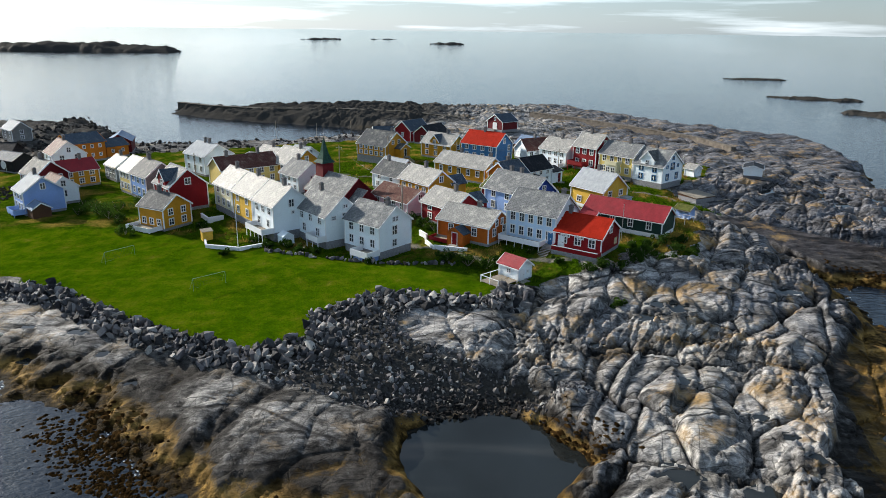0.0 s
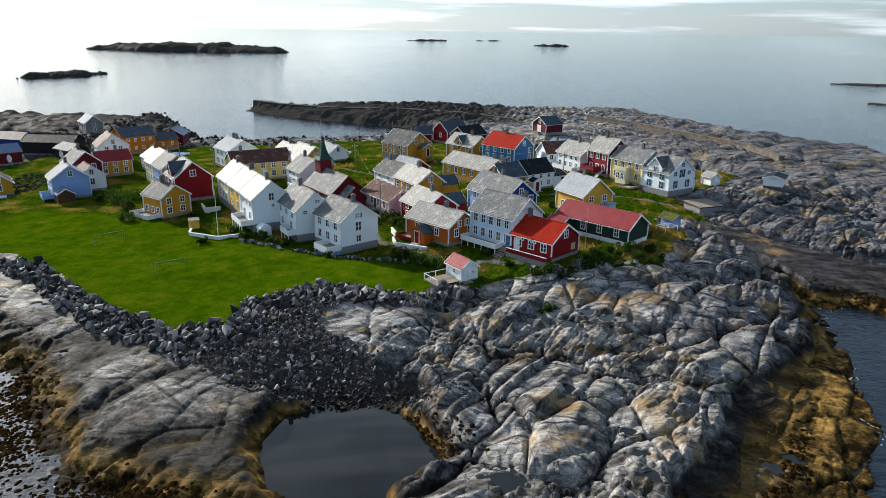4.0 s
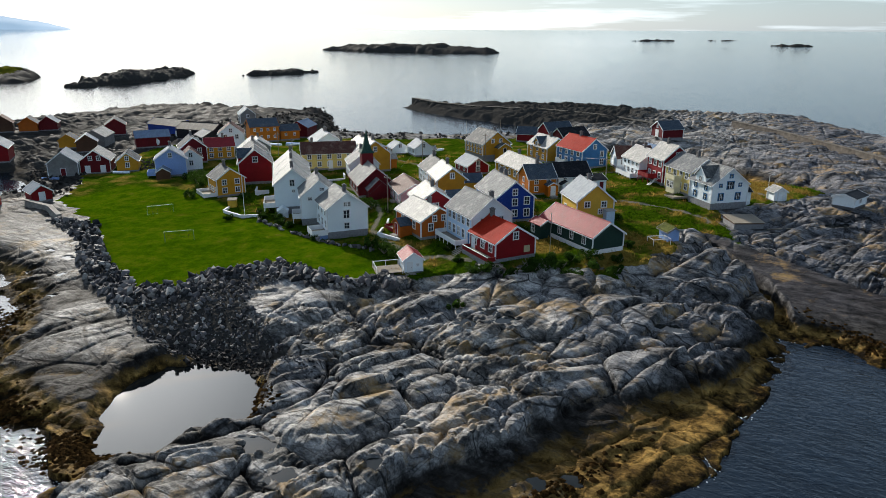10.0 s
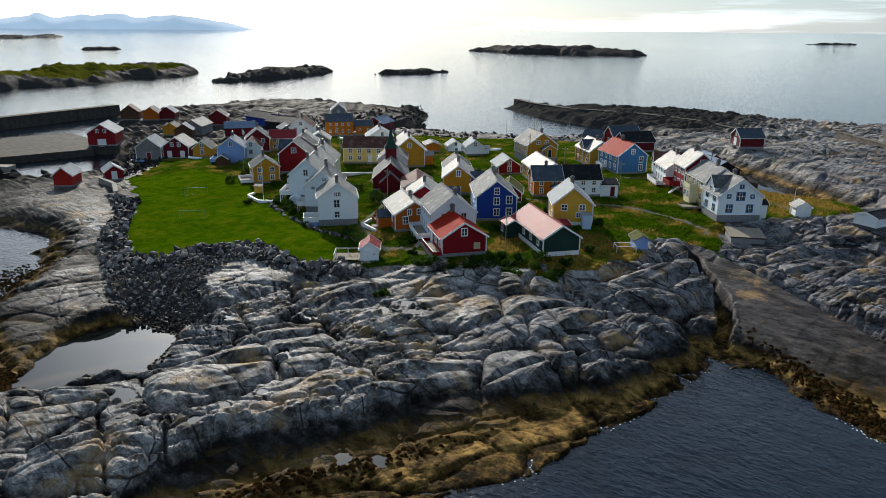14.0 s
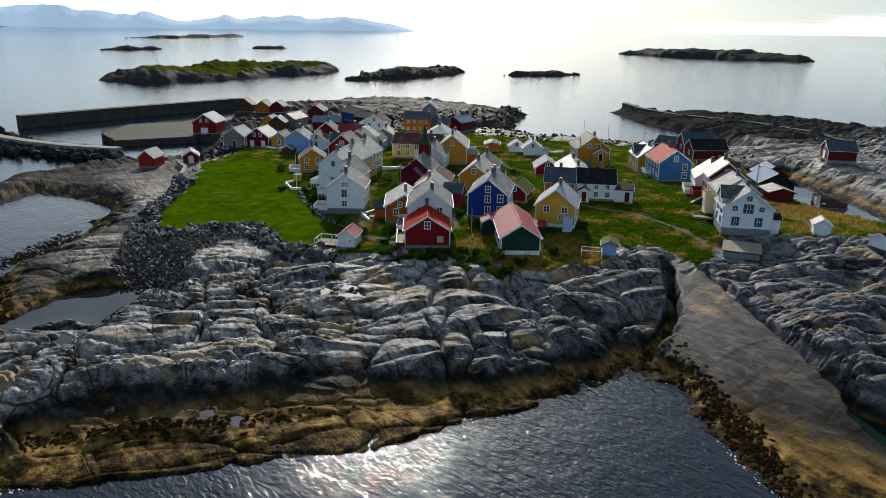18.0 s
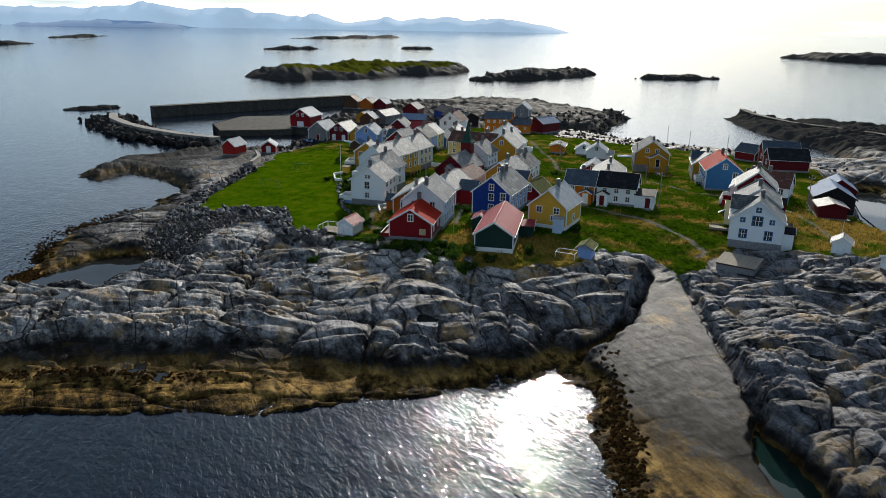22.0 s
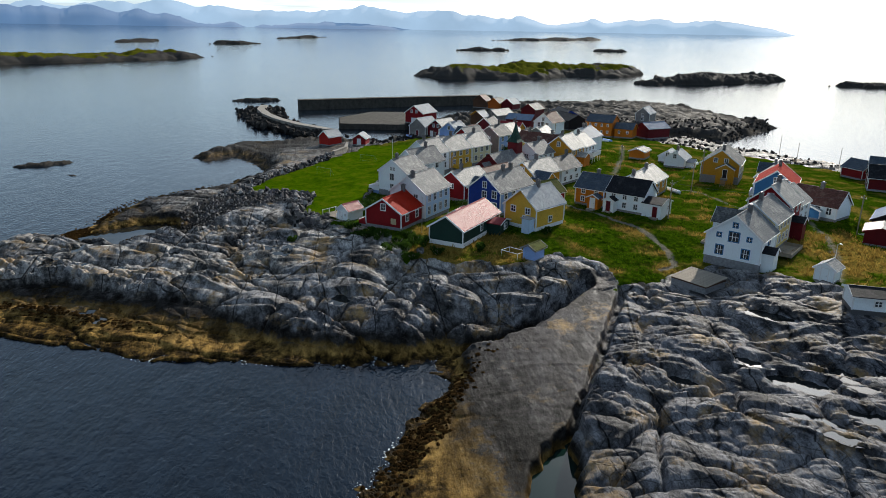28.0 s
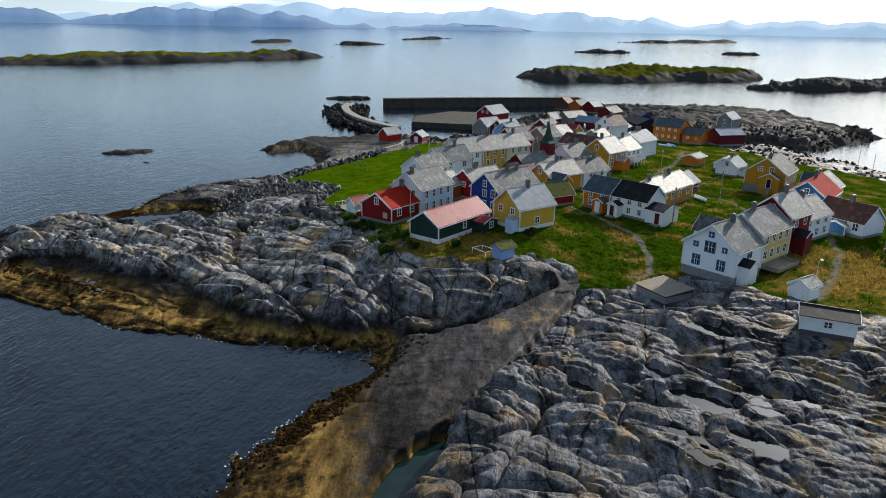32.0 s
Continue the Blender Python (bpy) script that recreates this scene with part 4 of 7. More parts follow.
    tide = mix(n, l, 0.75, tide, stain, "MULTIPLY")
    tide = mix(n, l, 0.2, tide, crack, "MULTIPLY")
    tide = mix(n, l, 1.0, tide, ramp(n, l, streak, [(0.35, (0.5, 0.5, 0.5)), (0.65, (1.25, 1.25, 1.25))]).outputs["Color"], "MULTIPLY")
    ta = ramp(n, l, zn, [(0.56, (1, 1, 1)), (0.84, (0, 0, 0))]).outputs["Color"]
    rock = mix(n, l, ta, rock, tide)
    # turf
    g1 = ramp(n, l, noise_at(1.1, 8, 0.7), [(0.3, (0.008, 0.021, 0.001)), (0.5, (0.028, 0.060, 0.002)), (0.72, (0.068, 0.088, 0.005))]).outputs["Color"]
    g1 = mix(n, l, 1.0, g1, ramp(n, l, noise_at(5, 6, 0.7), [(0.3, (0.65, 0.65, 0.65)), (0.7, (1.2, 1.2, 1.2))]).outputs["Color"], "MULTIPLY")
    hay = ramp(n, l, noise_at(1.6, 8, 0.7), [(0.3, (0.07, 0.065, 0.010)), (0.5, (0.17, 0.12, 0.025)), (0.68, (0.28, 0.185, 0.045))]).outputs["Color"]
    hay = mix(n, l, 1.0, hay, grain, "MULTIPLY")
    lawn = ramp(n, l, noise_at(0.35, 8, 0.65), [(0.3, (0.022, 0.056, 0.001)), (0.48, (0.040, 0.080, 0.001)), (0.62, (0.066, 0.095, 0.003)), (0.72, (0.10, 0.105, 0.012))]).outputs["Color"]
    lawn = mix(n, l, 0.85, lawn, grain, "MULTIPLY")
    turf = mix(n, l, field("dry"), g1, hay)
    turf = mix(n, l, field("lawn"), turf, lawn)
    gravel = mix(n, l, 1.0, (0.17, 0.155, 0.135), grain, "MULTIPLY")
    turf = mix(n, l, maths(n, l, "MULTIPLY", field("track"), 0.85), turf, gravel)
    stone = mix(n, l, field("stones"), rock, mix(n, l, 1.0, (0.045, 0.043, 0.04), grain, "MULTIPLY"))
    edge = maths(n, l, "ADD", field("grass"), maths(n, l, "MULTIPLY", maths(n, l, "SUBTRACT", mid, 0.5), 0.9))
    gm = ramp(n, l, edge, [(0.42, (0, 0, 0)), (0.56, (1, 1, 1))]).outputs["Color"]
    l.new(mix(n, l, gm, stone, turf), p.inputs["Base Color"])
    # sea-wet rock is glossier
    l.new(mix(n, l, gm, mix(n, l, field("stones"), ramp(n, l, zn, [(0.3, (0.02, 0.02, 0.02)), (0.9, (0.08, 0.08, 0.08))]).outputs["Color"], (0.0, 0.0, 0.0)), (0.0, 0.0, 0.0)), p.inputs["Specular IOR Level"])
    wet = ramp(n, l, zn, [(0.0, (0.64, 0.64, 0.64)), (0.5, (0.6, 0.6, 0.6)), (0.8, (0.57, 0.57, 0.57))]).outputs["Color"]
    l.new(mix(n, l, gm, wet, (0.95, 0.95, 0.95)), p.inputs["Roughness"])
    hgt = maths(n, l, "ADD", maths(n, l, "ADD", streak, maths(n, l, "MULTIPLY", strata, 0.8)), maths(n, l, "ADD", maths(n, l, "MULTIPLY", fine, 0.35), maths(n, l, "MULTIPLY", maths(n, l, "MULTIPLY", crack, maths(n, l, "SUBTRACT", 1.0, field("worn"))), 0.5)))
    sward = maths(n, l, "MULTIPLY", noise_at(3.0, 6, 0.7), 1.2)
    hgt = maths(n, l, "MULTIPLY", hgt, maths(n, l, "SUBTRACT", 1.0, maths(n, l, "MULTIPLY", field("worn"), 0.25)))
    bump(n, l, p, mix(n, l, gm, hgt, sward), 1.0, 0.15)
    return m


LAND = land_material()
land = grid_object("ground", XS, YS, HEIGHT, LAND, (("grass", GRASS), ("dry", DRY), ("lawn", LAWNS), ("stones", STONES), ("track", TRACK), ("worn", WORN)))
tagged(land, "bare grey coastal rock with green turf between the houses", "ground", kind="structure")

# ---- sea ----
def water_material(name, deep, scale, rough, strength):
    m, n, l, p = material(name)
    c = n.new("ShaderNodeTexCoord").outputs["Object"]
    p.inputs["Base Color"].default_value = (*deep, 1)
    p.inputs["Roughness"].default_value, p.inputs["IOR"].default_value = rough, 1.34
    if strength:
        mp = n.new("ShaderNodeMapping")
        mp.inputs["Rotation"].default_value, mp.inputs["Scale"].default_value = (0, 0, radians(25)), (0.65, 1.3, 1.0)
        l.new(c, mp.inputs["Vector"])
        a, b = tex(n, "Noise", Scale=scale, Detail=2.5, Roughness=0.55, Distortion=0.5), tex(n, "Noise", Scale=scale * 0.22, Detail=3.0)
        for t in (a, b):
            l.new(mp.outputs["Vector"], t.inputs["Vector"])
        s = maths(n, l, "ADD", a.outputs["Fac"], maths(n, l, "MULTIPLY", b.outputs["Fac"], 1.4))
        bp = bump(n, l, p, s, strength, 0.3)
        # the breeze ruffles the cove; the open sea lies smoother
        off = n.new("ShaderNodeVectorMath")
        off.operation = "DISTANCE"
        l.new(c, off.inputs[0])
        off.inputs[1].default_value = (95, 60, 0)
        calm = ramp(n, l, maths(n, l, "DIVIDE", off.outputs["Value"], 400.0, True), [(0.10, (strength * 1.7,) * 3), (0.40, (strength * 0.8,) * 3)])
        l.new(calm.outputs["Color"], bp.inputs["Strength"])
        tone = ramp(n, l, b.outputs["Fac"], [(0.35, tuple(v * 0.8 for v in deep)), (0.65, tuple(v * 1.25 for v in deep))])
        l.new(tone.outputs["Color"], p.inputs["Base Color"])
    return m


SEA = water_material("open_sea", (0.005, 0.010, 0.018), 1.25, 0.05, 0.27)
GREENWATER = water_material("green_pool_water", (0.006, 0.018, 0.015), 1.0, 0.03, 0.0)
POOLWATER = water_material("still_water", (0.012, 0.014, 0.014), 1.0, 0.02, 0.0)
rad = np.concatenate([np.linspace(0, 400, 21), np.geomspace(450, 4900, 40)])
ang = np.linspace(0, 2 * math.pi, 121)[:-1]
sv = [(20 + r * math.cos(a), 120 + r * math.sin(a), 40 * max(0.0, (r - 1800) / 3100) ** 1.5) for r in rad[1:] for a in ang] + [(20, 120, 0)]
sf = [(i * 120 + j, i * 120 + (j + 1) % 120, (i + 1) * 120 + (j + 1) % 120, (i + 1) * 120 + j) for i in range(len(rad) - 2) for j in range(120)]
sf += [(len(sv) - 1, j, (j + 1) % 120) for j in range(120)]
sea = mesh_object("water", sv, [f[::-1] if len(f) == 4 else f for f in sf], SEA, smooth=True)
tagged(sea, "calm dark sea with small ripples round the island", "sea", kind="structure")


def outline_sheet(name, pts, z, mat, label, category, parent=None):
    ob = mesh_object(name, [(x, y, z) for x, y in pts], [tuple(range(len(pts)))], mat, parent)
    return tagged(ob, label, category, kind="structure")


def grown(pts, k):
    cx, cy = sum(p[0] for p in pts) / len(pts), sum(p[1] for p in pts) / len(pts)
    return [(cx + (x - cx) * k, cy + (y - cy) * k) for x, y in pts]


outline_sheet("pool_water", grown(POOL, 1.3), 0.45, POOLWATER, "still tide pool among the rocks", "tide pool")
outline_sheet("gully_pool", grown(GULLY_POOL, 1.2), 0.85, GREENWATER, "still dark green pool in the gully", "tide pool")
outline_sheet("pond_water", grown(POND, 1.15), 0.2, POOLWATER, "quiet inlet between bare rocks", "inlet")

# ---- houses ----
WINDOWS = {}


def window_meshes(w, h, trim, cols, rows):
    key = (round(w, 2), round(h, 2), trim.name, cols, rows)
    if key not in WINDOWS:
        g, b, t = Geo(), 0.13, 0.05
        g.box(-w / 2 - b, -t, -h / 2 - b, -w / 2 + 0.02, t, h / 2 + b).box(w / 2 - 0.02, -t, -h / 2 - b, w / 2 + b, t, h / 2 + b)
        g.box(-w / 2 + 0.02, -t, h / 2 - 0.02, w / 2 - 0.02, t, h / 2 + b).box(-w / 2 + 0.02, -t, -h / 2 - b, w / 2 - 0.02, t, -h / 2 + 0.02)
        for i in range(1, cols):
            x = -w / 2 + w * i / cols
            k = 0.05 if cols == 2 or i == cols // 2 else 0.03
            g.box(x - k, -0.03, -h / 2 + 0.02, x + k, 0.03, h / 2 - 0.02)
        for j in range(1, rows):
            z = -h / 2 + h * j / rows
            g.box(-w / 2 + 0.02, -0.025, z - 0.032, w / 2 - 0.02, 0.025, z + 0.032)
        fr = bpy.data.meshes.new("window_frame")
        fr.from_pydata(g.v, [], g.f)
        fr.materials.append(trim)
        fr.materials.append(TRIM)
        fr.polygons.foreach_set("material_index", [0] * 24 + [1] * (len(fr.polygons) - 24))
        q = Geo().box(-w / 2 + 0.015, -0.012, -h / 2 + 0.015, w / 2 - 0.015, 0.012, h / 2 - 0.015)
        pa = bpy.data.meshes.new("pane")
        pa.from_pydata(q.v, [], q.f)
        pa.materials.append(GLASS)
        WINDOWS[key] = (fr, pa)
    return WINDOWS[key]


def wall_side(side, L, W):
    """Pose of a wall's foot at its middle, x along the wall, -y outwards."""
    return {"f": pose(0, -W / 2, 0), "b": pose(0, W / 2, 0, 0, 0, 180), "g": pose(L / 2, 0, 0, 0, 0, 90), "e": pose(-L / 2, 0, 0, 0, 0, -90)}[side]


def window(root, at, x, z, w=0.95, h=1.3, trim=None, cols=2, rows=2):
    fr, pa = window_meshes(w, h, trim or TRIM, cols, rows)
    ob = shared("window_frame", fr, root, at @ pose(x, -0.045, z))
    shared("pane", pa, ob, pose(0, 0, 0))
    return ob


def door(root, at, x, z0, mat, w=0.95, h=2.05, trim=None):
    g = Geo().box(-w / 2, -0.03, 0, w / 2, 0.03, h)
    g.box(-w / 2 + 0.12, -0.05, 0.2, w / 2 - 0.12, -0.03, h * 0.45).box(-w / 2 + 0.12, -0.05, h * 0.55, w / 2 - 0.12, -0.03, h - 0.15)
    d = g.make("door", mat, root)
    d.matrix_local = at @ pose(x, -0.05, z0)
    f = Geo().box(-w / 2 - 0.11, -0.05, 0, -w / 2, 0.05, h + 0.1).box(w / 2, -0.05, 0, w / 2 + 0.11, 0.05, h + 0.1).box(-w / 2, -0.05, h, w / 2, 0.05, h + 0.1)
    f.make("door_frame", trim or TRIM, d)
    Geo().box(w / 2 - 0.2, -0.1, h * 0.47, w / 2 - 0.08, -0.05, h * 0.5).make("handle", IRON, d)
    s = Geo().box(-0.8, -1.1, -0.5, 0.8, -0.04, -0.02).make("doorstep", CONCRETE, root)
    s.matrix_local = at @ pose(x, 0, z0)


def roof_parts(root, L, W, z, rise, mat, over=0.35, gable=0.35, t=0.14, board=None):
    """Two slopes, their ridge cap and the bargeboards."""
    run, k = W / 2, rise / (W / 2)
    for s, nm in ((-1, "roof_slope"), (1, "roof_slope")):
        ye, ze = s * (run + over), z - k * over
        g = Geo()
        prof = [(0, z + rise + 0.02), (ye, ze + 0.02), (ye, ze + 0.02 + t), (0, z + rise + 0.02 + t)]
        if s > 0:
            prof = prof[::-1]
        g.prism(prof[::-1], -L / 2 - gable, L / 2 + gable)
        g.make(nm, mat, root)
        Geo().box(-L / 2 - gable, min(ye, ye + s * 0.1), ze - 0.06, L / 2 + gable, max(ye, ye + s * 0.1), ze + 0.05).make("gutter", board or TRIM, root)
        for e in (-1, 1):
            x0 = e * (L / 2 + gable)
            p2 = [(0, z + rise - 0.14), (ye, ze - 0.14), (ye, ze + 0.2), (0, z + rise + 0.2)]
            if s > 0:
                p2 = p2[::-1]
            Geo().prism(p2[::-1], min(x0, x0 + e * 0.06), max(x0, x0 + e * 0.06)).make("bargeboard", board or TRIM, root)
    zr = z + rise + t
    Geo().prism([(-0.16, zr - 0.06), (0.16, zr - 0.06), (0.05, zr + 0.1), (-0.05, zr + 0.1)], -L / 2 - gable, L / 2 + gable).make("ridge_cap", mat, root)


def chimney(root, x, y, z, h=1.3, mat=None, w=0.62):
    g = Geo().box(x - w / 2, y - w / 2, z - 1.2, x + w / 2, y + w / 2, z + h - 0.16)
    g.box(x - w / 2 - 0.08, y - w / 2 - 0.08, z + h - 0.16, x + w / 2 + 0.08, y + w / 2 + 0.08, z + h - 0.02)
    c = g.make("chimney", mat or BRICKS, root)
    Geo().box(x - 0.2, y - 0.2, z + h - 0.02, x + 0.2, y + 0.2, z + h + 0.14).make("flue", IRON, c)


def house(key, label, wall, roof, f="", g="", b="", e="", cat="house", gwall=None, trim=None, chim=(), found=0.45, fmat=None, doors=(), win=(0.95, 1.3), name="house", board=None, corner=True):
    """A gabled timber house. f, b: the long sides; g, e: the gables. Each is windows a storey from the ground up."""
    ax, ay, bx, by, W, z0, eaves, rise = HOUSES[key]
    L = math.hypot(ax - bx, ay - by) - 0.5
    root = new(name)
    root.matrix_world = pose((ax + bx) / 2, (ay + by) / 2, z0, 0, 0, math.degrees(math.atan2(ay - by, ax - bx)))
    tagged(root, label, cat)
    wm = PAINT[wall]
    low = min(ground(*(root.matrix_world @ Vector((sx * L / 2, sy * W / 2, 0)))[:2]) for sx in (-1, 1) for sy in (-1, 1)) - z0 - 0.6
    Geo().box(-L / 2 - 0.05, -W / 2 - 0.05, min(low, -0.7), L / 2 + 0.05, W / 2 + 0.05, found).make("foundation", fmat or STONE, root)
    Geo().box(-L / 2, -W / 2, found + 0.003, L / 2, W / 2, eaves).make("wall", wm, root)
    gm = PAINT[gwall] if gwall else wm
    for s in (-1, 1):
        x0, x1 = (L / 2 - 0.25, L / 2) if s > 0 else (-L / 2, -L / 2 + 0.25)
        Geo().prism([(-W / 2, eaves + 0.003), (W / 2, eaves + 0.003), (0, eaves + rise)], x0, x1).make("gable", gm, root)
    if gwall:
        Geo().box(L / 2 + 0.002, -W / 2, found + 0.004, L / 2 + 0.03, W / 2, eaves + 0.002).make("gable_cladding", gm, root)
    roof_parts(root, L, W, eaves, rise, ROOF[roof], board=board)
    if corner:
        for sx in (-1, 1):
            for sy in (-1, 1):
                x, y = sx * L / 2, sy * W / 2
                Geo().box(x - 0.09 + sx * 0.045, y - 0.09 + sy * 0.045, found, x + 0.09 + sx * 0.045, y + 0.09 + sy * 0.045, eaves - 0.02).make("corner_board", board or TRIM, root)
    rows = max(1, len(f.split("/")), len(b.split("/")), int((eaves - found) / 2.7))
    store = (eaves - found) / rows
    win = (win[0], min(win[1], store * 0.6))
    for side, spec in (("f", f), ("g", g), ("b", b), ("e", e)):
        at = wall_side(side, L, W)
        span = L if side in "fb" else W
        for i, cnt in enumerate(spec.split("/") if spec else ()):
            cnt = int(cnt)
            z = found + store * i + store * 0.56
            ww, hh = win
            full = W
            if side in "ge" and z > eaves - 0.5:
                z = eaves + rise * 0.33 if cnt == 1 else eaves + rise * 0.22
                hh = min(hh, 1.15)
                ww = min(ww, 0.85)
                full = W * 0.6
            if side in "ge":
                span = full
            for q in range(cnt):
                window(root, at, (q + 0.5 - cnt / 2) * span / max(cnt, 1) * 0.92, z, ww, hh, trim)
    for side, x, colour in doors:
        door(root, wall_side(side, L, W), x, found - 0.1, PAINT[colour] if colour in PAINT else TRIM)
    for cx, cy in chim:
        chimney(root, cx * L / 2, cy * W / 2, eaves + rise * (1 - abs(cy)))
    return root, L, W, eaves, rise, found


def annex(root, x0, y0, x1, y1, h, rise, wall, roof, base=0.0, along="x", name="annex", board=None, z0=-0.6):
    """A small wing with its own gabled roof, built against its house."""
    L, W = (x1 - x0, y1 - y0) if along == "x" else (y1 - y0, x1 - x0)
    a = Geo().box(-L / 2, -W / 2, z0, L / 2, W / 2, h)
    a.prism([(-W / 2, h + 0.002), (W / 2, h + 0.002), (0, h + rise)], -L / 2, L / 2)
    ob = a.make(name, PAINT[wall], root)
    ob.matrix_local = pose((x0 + x1) / 2, (y0 + y1) / 2, base, 0, 0, 0 if along == "x" else 90)
    for s in (-1, 1):
        k = rise / (W / 2)
        prof = [(0, h + rise + 0.02), (s * (W / 2 + 0.25), h - k * 0.25 + 0.02), (s * (W / 2 + 0.25), h - k * 0.25 + 0.14), (0, h + rise + 0.14)]
        Geo().prism(prof if s < 0 else prof[::-1], -L / 2 - 0.2, L / 2 + 0.2).make("roof_slope", ROOF[roof], ob)
    for e in (-1, 1):
        k = rise / (W / 2)
        x = e * (L / 2 + 0.2)
        Geo().prism([(-W / 2 - 0.28, h - k * 0.28 - 0.08), (0, h + rise - 0.1), (W / 2 + 0.28, h - k * 0.28 - 0.08), (W / 2 + 0.28, h - k * 0.28 + 0.17), (0, h + rise + 0.18), (-W / 2 - 0.28, h - k * 0.28 + 0.17)], min(x, x + e * 0.05), max(x, x + e * 0.05)).make("bargeboard", board or TRIM, ob)
    return ob


def veranda(root, at, x0, x1, depth, z, mat=None, rail=0.9, posts=True, drop=2.5, solid=True):
    """A balcony or deck on posts with a boarded rail."""
    mat = mat or TRIM
    d = Geo().box(x0, -depth, z - 0.12, x1, -0.06, z).make("deck", WOOD, root)
    d.matrix_local = at
    if solid:
        for nm, bx in (("rail_panel", (x0, -depth - 0.05, z - 0.15, x1, -depth + 0.02, z + rail)), ("rail_panel", (x0 - 0.05, -depth, z - 0.15, x0 + 0.02, -0.06, z + rail)), ("rail_panel", (x1 - 0.02, -depth, z - 0.15, x1 + 0.05, -0.06, z + rail))):
            o = Geo().box(*bx).make(nm, mat, root)
            o.matrix_local = at
    else:
        n = max(2, int((x1 - x0) / 1.3))
        for i in range(n + 1):
            x = x0 + (x1 - x0) * i / n
            o = Geo().box(x - 0.05, -depth - 0.05, z, x + 0.05, -depth + 0.05, z + rail).make("baluster", mat, root)
            o.matrix_local = at
        for zz in (0.45, 0.85):
            o = Geo().box(x0, -depth - 0.03, z + rail * zz, x1, -depth + 0.03, z + rail * zz + 0.09).make("handrail", mat, root)
            o.matrix_local = at
    if posts:
        n = max(1, int((x1 - x0) / 1.6))
        for i in range(n + 1):
            x = x0 + 0.1 + (x1 - x0 - 0.2) * i / n
            o = Geo().box(x - 0.06, -depth + 0.05, z - drop, x + 0.06, -depth + 0.17, z - 0.12).make("post", mat, root)
            o.matrix_local = at
    return d


def stairs(root, at, x, depth, n, z, w=1.1, mat=None):
    for i in range(n):
        o = Geo().box(x - w / 2, -depth - 0.28 * (i + 1), z - 0.18 * (i + 1) - 0.06, x + w / 2, -depth - 0.28 * i, z - 0.18 * (i + 1)).make("step", mat or CONCRETE, root)
        o.matrix_local = at



def cross_gable(root, x, width, W, eaves, top, wall, roof, side=-1, win=True, out=0.05):
    """A gable across the slope, from the long wall back to the ridge."""
    rise = width * 0.5
    y0 = side * (W / 2 + out)
    g = Geo().prism([(-width / 2, eaves - 0.4), (width / 2, eaves - 0.4), (width / 2, top - rise), (0, top), (-width / 2, top - rise)], 0, W / 2 + out - 0.3)
    ob = g.make("cross_gable", PAINT[wall], root)
    m = pose(x, y0, 0, 0, 0, 90 if side < 0 else -90)
    ob.matrix_local = m
    for s in (-1, 1):
        prof = [(0, top + 0.03), (s * (width / 2 + 0.25), top - rise - 0.22), (s * (width / 2 + 0.25), top - rise - 0.08), (0, top + 0.17)]
        Geo().prism(prof if s < 0 else prof[::-1], -0.3, W / 2 + out - 0.2).make("roof_slope", ROOF[roof], ob)
        p2 = [(0, top - 0.12), (s * (width / 2 + 0.28), top - rise - 0.38), (s * (width / 2 + 0.28), top - rise - 0.06), (0, top + 0.2)]
        Geo().prism(p2 if s < 0 else p2[::-1], -0.36, -0.305).make("bargeboard", TRIM, ob)
    if win:
        fr, pa = window_meshes(0.9, 1.1, TRIM, 2, 2)
        w = shared("window_frame", fr, ob, pose(-0.045, 0, eaves + 0.5, 0, 0, -90))
        shared("pane", pa, w, pose(0, 0, 0))
    return ob


def H(*a, **k):
    return house(*a, **k)


def side(r, s):
    return wall_side(s, r[1], r[2])


r = H("red_hut", "red timber house with an orange-red sheet roof on a grey basement", "red", "red", f="3", g="0/1", b="2", doors=(("f", -2.9, "white"),), chim=((-0.8, 0.0),), found=0.5, win=(1.0, 1.25))
veranda(r[0], side(r, "f"), -3.9, r[1] / 2 + 0.1, 1.5, 0.45, PAINT["red"], rail=0.55, posts=False)
Geo().box(-3.9, -5.3, -2.4, r[1] / 2 + 0.1, -r[2] / 2 - 0.06, 0.3).make("basement", STONE, r[0])
o = Geo().box(-3.9, -1.6, 1.0, r[1] / 2 + 0.15, -1.45, 1.08).make("handrail", TRIM, r[0]); o.matrix_local = side(r, "f")
o = Geo().box(1.6, -0.1, 1.0, 2.7, -0.03, 2.1).make("shutter", PALEWOOD, r[0], "pale plywood window shutter"); o.matrix_local = side(r, "g")
for dx in (-2.0, 0.4):
    window(r[0], side(r, "f"), dx, 2.75, 0.9, 0.5, None, 3, 1)
r = H("lblue", "pale blue two-storey house with a lichened slate roof", "sky_blue", "slate", f="5/5", g="0/2/0", b="4/4", gwall="white", chim=((0.78, 0.1),), win=(0.85, 1.45), found=0.6, doors=(("f", 3.9, "mid_blue"),))
veranda(r[0], side(r, "f"), -5.0, 3.0, 2.2, 0.5, TRIM, rail=0.75, drop=2.6)
stairs(r[0], side(r, "f"), 4.0, 1.2, 8, 0.5, 1.8)
Geo().box(3.2, -5.1, -1.9, 4.9, -3.86, 0.45).make("landing", CONCRETE, r[0])
r = H("green", "dark green timber house with a red sheet roof", "green", "maroon", f="4", b="1", found=0.7, fmat=TRIM, win=(0.8, 1.5))
a = annex(r[0], -r[1] / 2 - 0.2, -r[2] / 2 - 2.3, -r[1] / 2 + 3.2, -r[2] / 2 + 0.3, 2.3, 0.7, "green", "maroon", along="x")
window(a, pose(0, -1.3, 0), -0.6, 1.3, 0.8, 1.2)
